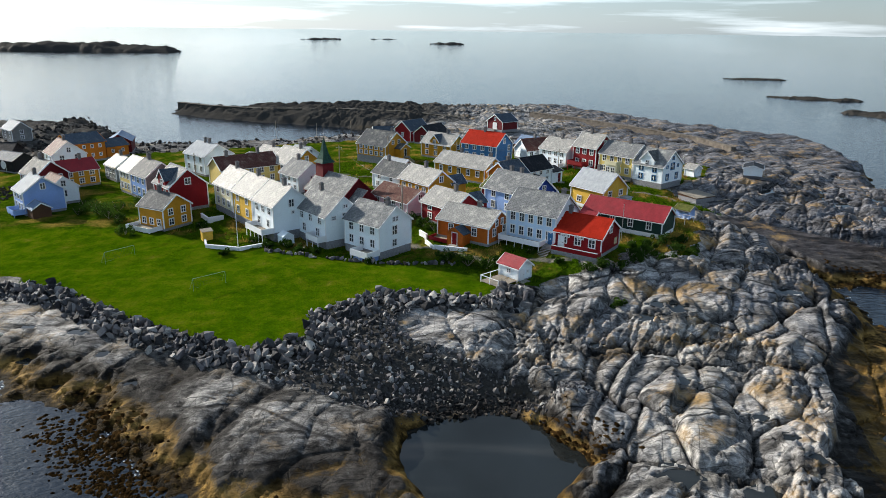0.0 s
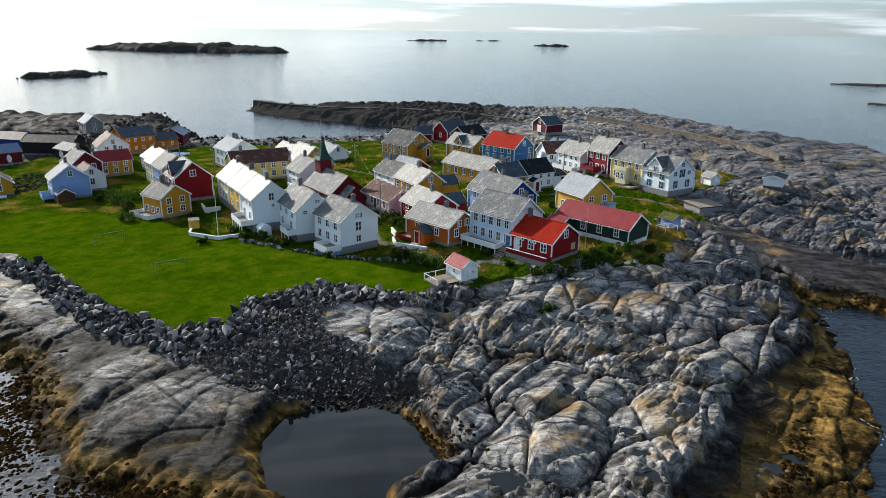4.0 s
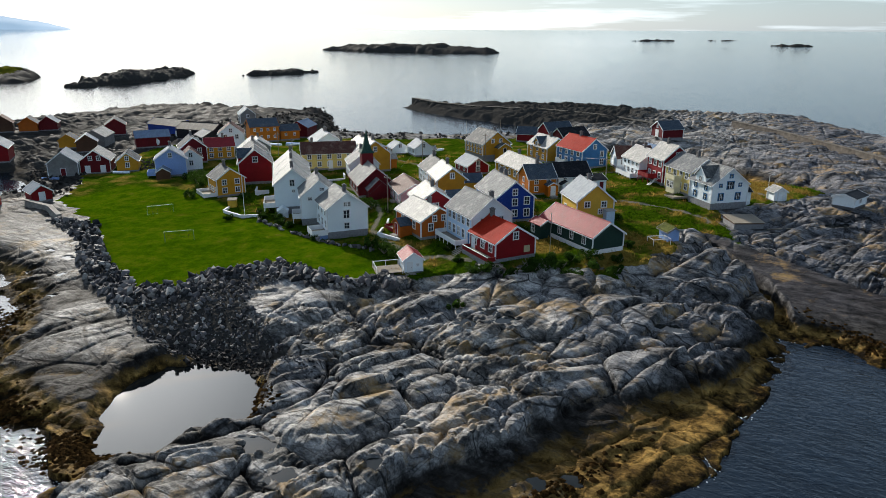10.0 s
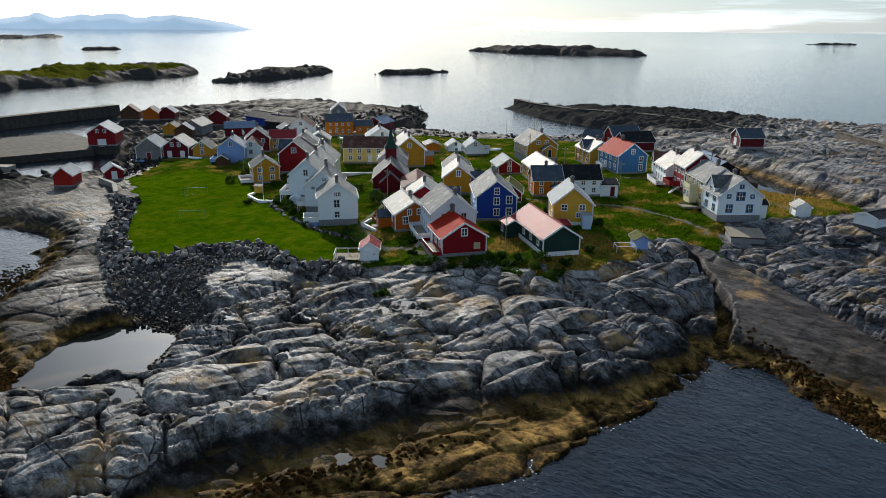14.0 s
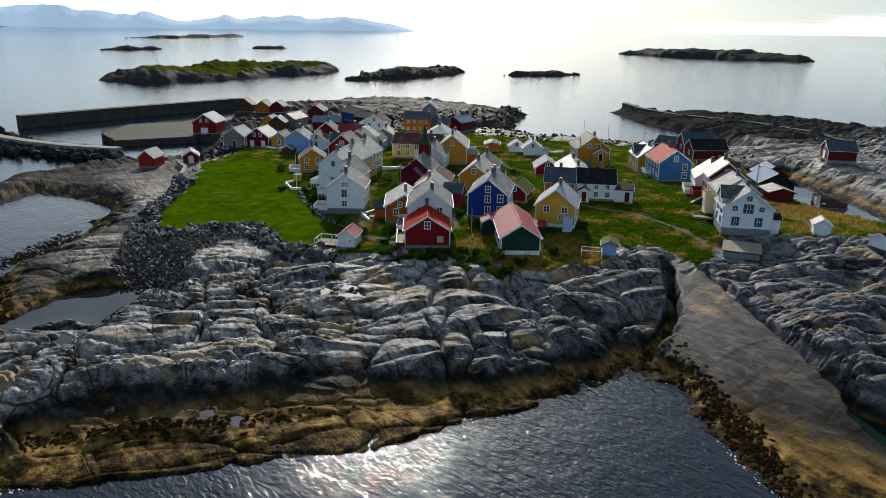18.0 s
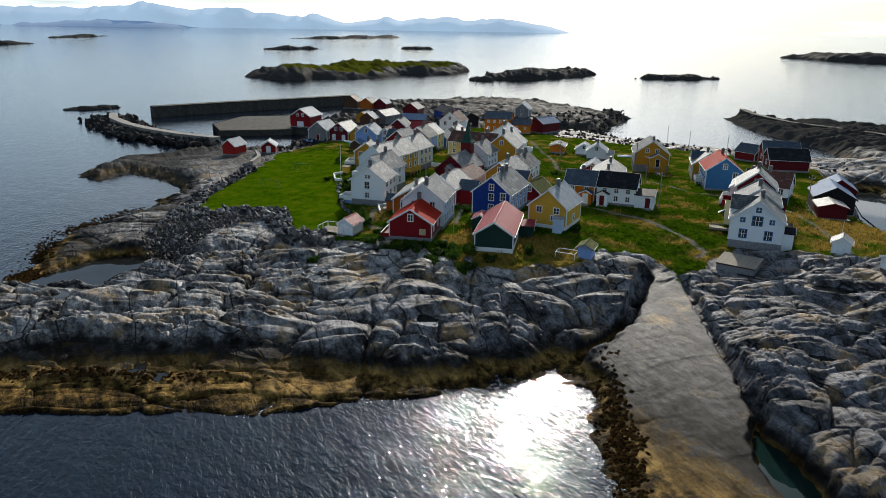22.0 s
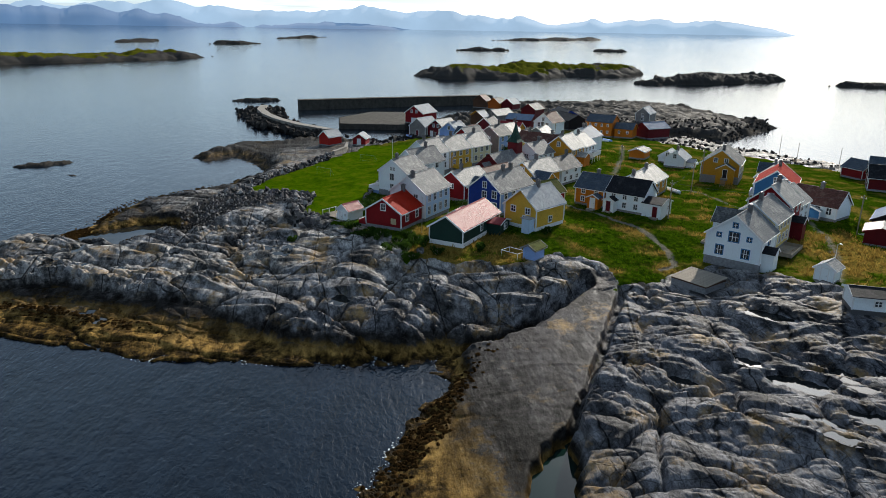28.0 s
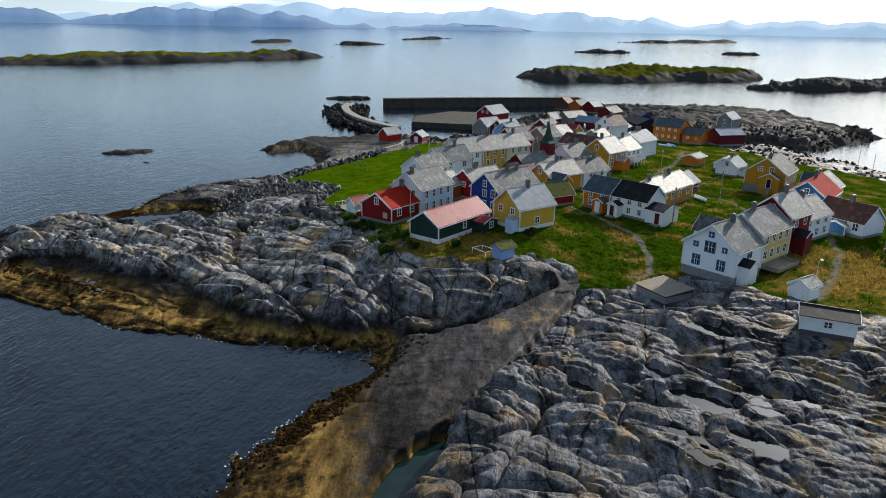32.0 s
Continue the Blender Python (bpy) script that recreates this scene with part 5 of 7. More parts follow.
a = annex(r[0], -r[1] / 2 + 1.0, r[2] / 2 - 0.3, -r[1] / 2 + 5.2, r[2] / 2 + 2.6, 2.1, 0.6, "green", "maroon", along="y")
window(a, pose(1.45, 0, 0, 0, 0, 90), 0.2, 1.4, 1.1, 1.0, None, 2, 2)
r = H("yellow", "yellow timber house with a pale metal roof", "yellow", "metal", f="2/0", g="0/2", b="1", found=0.6, fmat=TRIM, chim=((-0.1, 0.05),))
Geo().box(r[1] / 2 + 0.02, 1.6, -0.5, r[1] / 2 + 1.6, 3.2, 2.3).make("porch", PAINT["sky_blue"], r[0], "pale blue boarded porch")
Geo().box(r[1] / 2 - 0.1, 1.4, 2.303, r[1] / 2 + 1.8, 3.4, 2.42).make("porch_roof", ROOF["metal"], r[0])
window(r[0], side(r, "g"), 1.0, 1.9, 0.7, 0.8)
r = H("blue", "blue two-storey house with a weathered grey roof", "light_blue", "slate", f="3/3", g="1/1/1", b="4/4", gwall="blue", chim=((0.0, 0.05), (-0.45, 0.05)))
for zz in (1.7, 4.0):
    window(r[0], side(r, "g"), 2.4, zz, 1.0, 1.4)
r = H("grass", "small red house with a turf roof", "red", "turf", g="0/1", f="1")
r = H("bw", "white row house with a black tiled roof", "white", "black", f="3/3", b="3/3", found=0.4, win=(0.75, 1.1))
a = annex(r[0], r[1] / 2 + 0.02, -r[2] / 2 - 0.3, r[1] / 2 + 3.8, r[2] / 2 - 1.2, 2.6, 0.8, "white", "black", along="x")
window(a, pose(1.9, 0, 0, 0, 0, 90), 0.8, 1.6, 0.6, 0.7)
door(r[0], pose(r[1] / 2 + 2.6, -r[2] / 2 - 0.3, 0), 0, 0.1, PAINT["dark_red"])
a = annex(r[0], -r[1] / 2 + 0.2, -r[2] / 2 - 1.8, -r[1] / 2 + 2.4, -r[2] / 2 + 0.2, 2.3, 0.6, "white", "black", along="y", name="porch")
door(r[0], pose(-r[1] / 2 + 1.3, -r[2] / 2 - 1.8, 0), 0, 0.1, PAINT["dark_red"])
r = H("bw_orange", "orange row house with a blue-grey tiled roof", "orange", "navy", f="2/2", b="2/2", e="1/1", found=0.4, win=(0.75, 1.1), chim=((0.0, 0.1),))
a = annex(r[0], r[1] / 2 - 2.6, -r[2] / 2 - 1.9, r[1] / 2 - 0.3, -r[2] / 2 + 0.2, 2.3, 0.6, "orange", "navy", along="y", name="porch")
door(r[0], pose(r[1] / 2 - 1.45, -r[2] / 2 - 1.9, 0), 0, 0.1, TRIM)
r = H("olong", "long ochre house with a pale tiled roof", "ochre", "pale", f="5", g="0/2", b="4", chim=((-0.3, 0.05), (0.85, 0.1)))
r = H("sred", "small red house with a pale metal roof", "red", "metal", g="1/1", f="2")
r = H("bred", "blue two-storey house with a red tiled roof", "mid_blue", "red", f="4/4", g="0/0/1", b="3/3", chim=((-0.1, 0.0),))
for zz, xx in ((1.6, 2.4), (3.7, 2.4)):
    window(r[0], side(r, "g"), xx, zz, 1.0, 1.4)
veranda(r[0], side(r, "f"), -4.5, -0.5, 1.4, 0.8, TRIM, drop=1.8)
stairs(r[0], side(r, "f"), 0.2, 0.4, 5, 0.8)
r = H("ocross", "ochre house with a pale roof and cross gable", "ochre", "pale", f="3/3", g="0/1", chim=((0.3, 0.0),))
cross_gable(r[0], -0.4, 3.4, r[2], r[3], r[3] + r[4] - 0.15, "ochre", "navy")
r = H("school", "large ochre house with a dark roof on a grey basement", "ochre", "dark", f="5/5", g="0/0/2", b="4/4", found=2.0, chim=((0.7, 0.05),))
a = annex(r[0], r[1] / 2 + 0.02, -0.6, r[1] / 2 + 2.2, 3.6, 4.2, 1.2, "ochre", "dark", along="x", name="porch")
door(r[0], pose(r[1] / 2 + 2.2, 1.5, 0, 0, 0, 90), 0, 2.0, PAINT["black"])
stairs(r[0], pose(r[1] / 2 + 2.2, 1.5, 0, 0, 0, 90), 0, 1.1, 10, 2.0, 1.2, WOOD)
for k, w, rf in (("boat_a", "red", "navy"), ("boat_b", "red", "navy"), ("boat_c", "dark_red", "black")):
    H(k, "red boathouse with a dark roof by the harbour", w, rf, f="3", g="1", cat="boathouse", name="boathouse")
r = H("barn", "dark red barn with a grey roof on bare rock", "dark_red", "navy", f="3", g="0/1", cat="barn", name="barn", found=0.8)
door(r[0], side(r, "g"), 0, 0.8, TRIM, 2.0, 2.4)
r = H("rwhite", "white house with a pale slate roof in the row", "white", "pale", f="4/4", b="3/3", chim=((0, 0),))
veranda(r[0], side(r, "f"), -4, 4, 2.0, 0.4, TRIM, drop=1.5)
r = H("rred", "tall red house with a pale slate roof in the row", "red", "pale", f="3/3", g="0/0/1", b="2/2", chim=((-0.2, 0.0),))
veranda(r[0], side(r, "f"), -3.4, 1.2, 2.4, 1.4, PAINT["red"], drop=2.4)
stairs(r[0], side(r, "f"), 2.2, 0.6, 8, 1.4, 1.1, TRIM)
a = annex(r[0], 0.0, r[2] / 2 - 0.2, 2.4, r[2] / 2 + 2.2, 3.0, 0.7, "dark_red", "black", along="y", name="porch")
r = H("ryel", "pale yellow house with a slate roof in the row", "pale_yellow", "slate", f="4/4", g="0/0/1", b="4/4", chim=((0.3, 0.0),))
Geo().box(-1.8, -r[2] / 2 - 1.6, -0.6, 1.4, -r[2] / 2 - 0.02, 3.0).make("bay", PAINT["cream"], r[0], "cream two-storey bay")
veranda(r[0], side(r, "f"), -1.9, 1.5, 1.8, 3.12, PAINT["cream"], posts=False)
for xx in (-1.0, 0.4):
    window(r[0], pose(0, -r[2] / 2 - 1.6, 0), xx, 1.8, 0.9, 1.3)
veranda(r[0], side(r, "b"), -4.5, 2.5, 3.0, 0.1, WOOD, rail=0.5, posts=False)
veranda(r[0], side(r, "f"), 1.6, 5.0, 4.0, -0.2, WOOD, rail=0.25, posts=False)
r = H("rcorn", "white corner house with blue window trim and slate roof", "white", "slate", f="2/2", b="1/1", trim=BLUETRIM, found=1.3, chim=((-0.25, 0.1),))
ge = side(r, "g")
for xx, zz, ww, hh in ((-2.0, 2.6, 1.1, 1.4), (2.0, 2.6, 1.1, 1.4), (0, 5.0, 1.5, 1.5), (-2.3, 5.0, 0.6, 0.6), (2.3, 5.0, 0.6, 0.6), (0, 6.9, 0.65, 0.65)):
    window(r[0], ge, xx, zz, ww, hh, BLUETRIM, 3 if ww > 1 else 2, 2)
cross_gable(r[0], -0.3, 3.6, r[2], r[3], r[3] + r[4] - 0.1, "white", "dark")
annex(r[0], 0.6, r[2] / 2 - 0.2, 3.0, r[2] / 2 + 1.8, 3.2, 0.7, "white", "black", along="y", name="porch")
r = H("wc", "white two-storey house with a lichened slate roof and balcony", "white", "slate", f="3/3", b="3/3", found=1.3, chim=((0.6, 0.0),))
ge = side(r, "g")
for xx, zz, ww, hh in ((-0.2, 2.3, 0.9, 1.1), (-0.2, 4.5, 1.1, 1.5), (-0.35, 6.4, 0.5, 0.75), (0.35, 6.4, 0.5, 0.75)):
    window(r[0], ge, xx, zz, ww, hh)
veranda(r[0], side(r, "f"), 0.2, r[1] / 2 + 0.1, 3.0, 1.0, TRIM, drop=2.2)
Geo().box(0.6, -r[2] / 2 - 2.6, -1.4, r[1] / 2 - 0.2, -r[2] / 2 - 0.06, 0.8).make("under_room", PAINT["light_blue"], r[0])
r = H("wb", "white two-storey house with a worn slate roof", "white", "slate", f="2/3", b="2/2", found=1.3, chim=((-0.4, 0.0),))
ge = side(r, "g")
for xx, zz, ww, hh in ((0.6, 5.3, 1.4, 1.2), (-1.9, 5.3, 0.7, 0.6), (0.5, 7.1, 0.8, 0.5)):
    window(r[0], ge, xx, zz, ww, hh)
veranda(r[0], side(r, "f"), 1.2, r[1] / 2 + 0.2, 1.8, 1.6, TRIM, drop=2.2)
r = H("wa_near", "white end house of a terrace with a pale slate roof", "white", "pale", f="2/3", b="3/3", found=1.6, chim=((0.4, 0.0),))
ge = side(r, "g")
window(r[0], ge, -0.1, 6.6, 0.9, 1.3)
window(r[0], ge, 0.1, 4.9, 0.5, 0.5)
veranda(r[0], side(r, "f"), -2.6, r[1] / 2, 2.4, 1.7, TRIM, drop=2.8)
Geo().box(r[1] / 2 + 0.6, -3.4, -1.2, r[1] / 2 + 2.6, -1.2, 1.4).prism([(-3.5, 1.403), (-1.1, 1.403), (-2.3, 2.1)], r[1] / 2 + 0.5, r[1] / 2 + 2.7).make("lean_to", PAINT["white"], r[0])
r = H("wa_mid", "yellow middle house of a terrace with a pale slate roof", "yellow", "pale", f="2/2", b="3/3", found=1.4, chim=((0.0, 0.0),))
veranda(r[0], side(r, "b"), -3, 2.5, 1.8, 1.4, PAINT["yellow"], drop=1.8)
r = H("wa_far", "cream end house of a terrace with a pale slate roof", "cream", "pale", f="3/3", b="3/3", found=1.2, chim=((-0.2, 0.0),))
r = H("redx", "red house with a blue-grey roof and cross gable", "red", "slate", f="2/2", found=0.6)
window(r[0], side(r, "g"), 0, 6.0, 1.1, 1.2)
cross_gable(r[0], 0.6, 3.6, r[2], r[3], r[3] + r[4] - 0.2, "red", "navy")
r = H("ochs", "small ochre house with a dark roof and a white deck", "ochre", "dark", f="3/0", g="2/2", chim=((-0.3, 0.0),), win=(0.95, 1.25))
veranda(r[0], side(r, "f"), -3.6, 2.8, 3.0, 0.4, TRIM, rail=0.7, drop=1.6)
r = H("lbl", "light blue house with a pale roof by the lawn", "light_blue", "metal", f="3/3", g="0/0/1", chim=((-0.3, 0.0),))
veranda(r[0], side(r, "f"), -1.0, 3.4, 2.2, 0.6, PAINT["light_blue"], drop=1.2)
a = annex(r[0], r[1] / 2 + 0.6, -3.6, r[1] / 2 + 4.2, -0.2, 2.0, 1.1, "brown", "blue", along="x", name="woodshed")
r = H("lbl_back", "small white house with a pale roof", "white", "brown", g="1/1")
H("redl", "dark red house with a grey roof", "dark_red", "dark", f="3/3", g="0/2", chim=((-0.3, 0),))
H("marrow", "ochre house with a dark red roof", "ochre", "maroon", f="3/3", b="3/3", chim=((0.3, 0),))
H("whbr", "white house with a brown roof", "white", "brown", g="0/2/1", f="2/2", chim=((0.2, 0),))
H("wareh", "large orange warehouse with a blue-grey roof", "orange", "navy", f="4/4", b="4/4", cat="warehouse", name="warehouse", win=(0.6, 0.8), board=PAINT["orange"], corner=False)
H("wareh_low", "low orange wing with a blue-grey roof", "orange", "navy", f="2", b="2", cat="warehouse", name="warehouse", win=(0.6, 0.8), board=PAINT["orange"], corner=False)
H("redware", "dark red shed with a blue sheet roof", "dark_red", "blue", cat="shed", name="shed", board=PAINT["dark_red"], corner=False)
r = H("lyel", "long pale yellow house with a dark brown roof", "pale_yellow", "brown", f="5/5", b="5/5", e="1/1", chim=((0.6, 0), (-0.5, 0)))
door(r[0], side(r, "b"), 0.3, 0.3, TRIM)
H("pink", "pink house with a brown tiled roof", "pink", "brown", f="4", g="0/1", doors=(("f", 0.0, "brown"),), win=(0.9, 1.4))
r = H("red2", "red house with a lichened pale roof", "red", "pale", f="2/2", g="0/1", chim=((0.3, 0),))
a = annex(r[0], -2.0, r[2] / 2 - 0.4, 2.4, r[2] / 2 + 3.6, 3.3, 1.6, "red", "navy", along="y", name="wing")
r = H("rust", "rust-orange house with a lichened pale roof", "rust", "pale", f="2", g="2", chim=((0.2, 0.05),), win=(0.9, 1.3))
for xx in (-0.9, 0.9):
    window(r[0], side(r, "g"), xx, 3.6, 0.7, 1.0)
a = annex(r[0], -1.6, -r[2] / 2 - 2.4, 1.6, -r[2] / 2 + 0.2, 2.0, 1.0, "rust", "navy", along="y", name="porch", board=PAINT["rust"])
door(r[0], pose(0, -r[2] / 2 - 2.4, 0), 0, 0.05, PAINT["red"])
veranda(r[0], side(r, "f"), -5.5, -1.8, 2.4, 0.1, PAINT["red"], rail=0.5, posts=False)
r = H("y42", "ochre house with a pale tiled roof", "ochre", "pale", f="4", g="0/1", chim=((0.0, 0),))
a = annex(r[0], r[1] / 2 - 3.2, r[2] / 2 - 0.5, r[1] / 2 + 0.2, r[2] / 2 + 3.4, 3.3, 1.5, "ochre", "navy", along="y", name="wing")
window(a, pose(2.0, 0, 0, 0, 0, 90), 0, 1.9, 0.9, 1.1)
H("w43", "white house with a dark tiled roof", "white", "dark", f="3/2", b="3/2", chim=((-0.6, 0),))
r = H("och36", "ochre two-storey house with a pale roof", "ochre", "pale", f="3/3", g="0/0/1", b="3/3", chim=((0.5, 0),))
annex(r[0], -2.4, r[2] / 2 - 0.2, 1.2, r[2] / 2 + 2.6, 2.6, 0.9, "orange", "pale", along="y", name="porch")
r = H("och36_back", "white two-storey house with a pale roof", "white", "pale", f="2/2", b="3/3", chim=((0, 0),))
veranda(r[0], side(r, "b"), -3, 3, 2.2, 1.8, TRIM, drop=1.9)
H("ws_a", "small white house with a pale metal roof", "white", "metal", g="0/1", f="2")
r = H("ws_b", "small white house with a pale roof", "white", "metal", g="0/1", f="2", chim=((0.2, 0),))
annex(r[0], -2.0, r[2] / 2 - 0.2, 1.0, r[2] / 2 + 2.2, 1.6, 0.8, "white", "metal", along="y", name="wing")
H("orange_shed", "low orange shed with a grey roof", "orange", "dark", cat="shed", name="shed", corner=False)
H("grey_pair", "pale blue-grey house with a dark grey roof", "light_blue", "dark", f="3/3", b="2/2", g="0/1/0", gwall="grey", chim=((-0.4, 0),))
H("yel_pair", "pale yellow house with a pale slate roof", "pale_yellow", "pale", f="3/3", b="2/2")
H("small_grey", "small grey-white house with a pale roof", "grey", "pale", f="3/3", g="1/1", chim=((-0.2, 0),))
H("white_hall", "white house with a pale roof and two chimneys", "white", "metal", f="3/3", g="2/2", chim=((0.2, 0), (-0.2, 0)))
r = H("grey_white", "white house with a grey tiled roof", "white", "slate", f="3/3", g="0/1", b="3/3", chim=((-0.4, 0),))
r = H("church", "dark red chapel with a grey roof and a green spire", "dark_red", "slate", f="3", b="3", cat="chapel", name="chapel", board=PAINT["dark_red"])
ch, L = r[0], r[1]
tw = 1.35
Geo().box(-L / 2 + 0.1, -tw, 3.0, -L / 2 + 0.1 + 2 * tw, tw, 8.2).make("tower", PAINT["dark_red"], ch)
cx = -L / 2 + 0.1 + tw
g = Geo()
for k, (rr, zz) in enumerate(((1.7, 8.1), (1.1, 8.8), (0.6, 10.3), (0.05, 13.2))):
    g.v += [(cx + rr * sx, rr * sy, zz) for sx, sy in ((-1, -1), (1, -1), (1, 1), (-1, 1))]
    if k:
        g.f += [(4 * k - 4 + i, 4 * k - 4 + (i + 1) % 4, 4 * k + (i + 1) % 4, 4 * k + i) for i in range(4)]
g.f += [(3, 2, 1, 0), (12, 13, 14, 15)]
sp = g.make("spire", ROOF["green"], ch, "green copper spire")
Geo().bar((cx, 0, 13.1), (cx, 0, 14.6), 0.04).bar((cx - 0.35, 0, 14.1), (cx + 0.35, 0, 14.1), 0.035).make("cross", IRON, sp)
annex(ch, L / 2 + 0.02, -2.4, L / 2 + 3.2, 2.4, 2.2, 2.2, "dark_red", "slate", along="x", name="porch", board=PAINT["dark_red"])
H("small_blue", "small blue house with a dark roof", "mid_blue", "navy", g="1/1", f="2")
for k, w, rf in (("boat_red_front", "bright_red", "metal"), ("boat_red_small", "red", "metal"), ("big_red", "red", "metal"), ("grey_boat", "grey", "metal"), ("red_boat", "dark_red", "pale"), ("ochre_boat", "ochre", "dark"),
                 ("brown_boat", "brown", "metal"), ("grey_long", "grey", "pale"), ("ochre_shed", "ochre", "dark"), ("sky_boat_a", "brown", "brown"), ("sky_boat_b", "rust", "dark"), ("sky_boat_c", "dark_red", "metal"),
                 ("red_far", "dark_red", "dark"), ("blue_roof", "dark_red", "blue"), ("navy_long", "blue", "black"), ("black_store", "black", "black"), ("navy_low", "black", "navy"), ("boat_blue_a", "black", "blue"), ("boat_blue_b", "dark_red", "blue"), ("boat_shed_red", "dark_red", "pale")):
    r = H(k, w.replace("_", " ") + " timber boathouse by the harbour", w, rf, g={"big_red": "0/2", "red_boat": "0/2", "ochre_boat": "1/1"}.get(k, "0"), f="2" if k == "red_boat" else "", cat="boathouse", name="boathouse", found=0.3, corner=k in ("red_boat", "grey_boat"), board=None if k in ("big_red", "boat_red_front", "boat_red_small", "grey_boat", "red_boat", "ochre_boat") else PAINT[w])
    if k in ("red_boat", "big_red", "grey_boat", "boat_red_small"):
        for xx in ((-2.0, 2.0) if k == "red_boat" else (0.0,)):
            door(r[0], side(r, "g"), xx, 0.2, PAINT["dark_red"] if k == "grey_boat" else TRIM, 1.2 if k != "big_red" else 2.6, 2.0)
H("far_white", "grey-white house on the far rocks", "grey", "metal", g="1/1", f="2/2")
H("hut_r", "low white hut with a dark roof on bare rock", "white", "black", f="1", cat="hut", name="hut", found=0.5, fmat=IRON, win=(0.8, 0.7))
H("hut_s", "tiny white hut with a grey roof", "white", "pale", cat="hut", name="hut", found=0.2, doors=(("g", 0.0, "white"),))
r = H("white_low", "low white house with a brown roof", "white", "brown", f="4", b="4", chim=((0, 0),))
H("blue_shed_low", "low blue shed with a pale roof", "mid_blue", "metal", cat="shed", name="shed")
r = H("shed_front", "small white shed with a red sheet roof", "white", "maroon", f="1", cat="shed", name="shed", found=0.15, win=(0.6, 0.6))
door(r[0], side(r, "g"), -0.6, 0.1, TRIM, 0.8, 1.7)
window(r[0], side(r, "g"), 0.7, 1.3, 0.35, 0.35)
H("box_shed", "small blue-grey garden shed with a turf roof", "light_blue", "turf", cat="shed", name="shed", found=0.1, corner=False, board=PAINT["grey"])
shelter = tagged(new("shelter"), "low weathered plank shelter on a dark stone base", "shelter")
shelter.matrix_world = pose(56.7, 154.7, 5.7, 0, 0, 29.4)
Geo().box(-2.9, -2.6, -1.2, 2.9, 2.6, 0.9).make("base", STONE, shelter)
Geo().box(-2.95, -2.65, 0.903, 2.95, 2.65, 1.15).make("frame", PAINT["brown"], shelter)
for i in range(17):
    y0 = -2.85 + i * 0.335
    o = Geo().box(-3.1 - 0.06 * (i % 3), -0.145, 0, 3.1 + 0.05 * (i % 2), 0.145, 0.05).make("plank", WOOD, shelter)
    o.matrix_local = pose(0, y0 + 0.17, 1.16 + 0.02 * i, 3.4)

# ---- distance: islets and mountains ----
def islet(cx, cy, length, width, angle, height, green, seed, name="islet", label="low bare skerry in the sea"):
    n, m = (150, 64) if math.hypot(cx, cy) < 900 else (90, 30)
    u, v = np.meshgrid(np.linspace(-1.25, 1.25, n), np.linspace(-1.4, 1.4, m))
    ca, sa = math.cos(radians(angle)), math.sin(radians(angle))
    x = cx + ca * u * length / 2 - sa * v * width / 2
    y = cy + sa * u * length / 2 + ca * v * width / 2
    s = max(4.0, width * 0.35)
    body = 1 - (np.abs(u) ** 2.2 + np.abs(v) ** 2) + 0.55 * fbm(x / s / 1.6, y / s / 1.6, seed, 4)
    crest = 0.55 + 0.45 * lattice(u * 2.1 + seed, v * 0.3, seed + 5)
    z = np.where(body > 0, np.clip(body, 0, 1) ** 0.6 * height * np.clip(crest, 0.2, 1) + (0.22 * np.abs(lattice(x / s * 2, y / s * 2, seed + 9)) + 0.22 * np.abs(lattice(x / s * 1.2, y / s * 4, seed + 10)) + 0.1 * fbm(x / 3, y / 3, seed + 12, 2)) * height * np.minimum(body * 3, 1), body * height) - 0.15
    g = smooth(0.35, 0.6, body + 0.3 * fbm(x / s, y / s, seed + 3, 3)) * green
    me = bpy.data.meshes.new(name)
    a = (np.arange(m - 1)[:, None] * n + np.arange(n - 1)[None, :]).ravel()
    me.from_pydata(np.stack([x, y, z], -1).reshape(-1, 3).tolist(), [], np.stack([a, a + 1, a + n + 1, a + n], -1).tolist())
    for key, val in (("grass", g), ("dry", np.full(g.shape, 0.3)), ("stones", np.full(g.shape, 0.97))):
        me.attributes.new(key, "FLOAT", "POINT").data.foreach_set("value", val.astype(np.float32).ravel())
    me.materials.append(LAND)
    me.polygons.foreach_set("use_smooth", [True] * len(me.polygons))
    ob = new(name, me)
    return tagged(ob, label, "islet", "islets in the sea", "structure")


islet(-660, 1262, 380, 90, -1, 19, 0, 60)
islet(-401, 563, 78, 26, 73, 6, 0, 61)
islet(-455, 440, 165, 44, 112, 11, 0.2, 62)
islet(-540, 290, 250, 105, 112, 15, 0.9, 63, label="low green islet with bare rock edges")
islet(-690, -240, 470, 90, 140, 13, 1.0, 64, label="long low green islet")
islet(-79, 10, 17, 7, 120, 1.3, 0, 65)
islet(-62, 24, 5, 2, 60, 0.5, 0, 66)
islet(-277, 53, 30, 9, 105, 2.4, 0, 67)
islet(-1690, -377, 210, 50, 170, 9, 0, 68)
islet(-1590, -140, 130, 50, 135, 10, 0, 69)
islet(-2390, -23, 340, 70, 155, 12, 0, 70)
islet(-2550, 920, 560, 120, 120, 20, 0.2, 71)
islet(-1320, 400, 110, 40, 108, 8, 0, 72)
islet(-1353, 685, 80, 30, 90, 8, 0, 73)
islet(-475, 2705, 190, 60, 30, 14, 0, 74)
islet(-253, 2850, 160, 50, 30, 12, 0, 75)
islet(0, 2255, 110, 40, -10, 10, 0, 76)
islet(252, 486, 60, 16, -30, 2.2, 0, 77)
islet(236, 388, 40, 20, -60, 2.5, 0, 78)
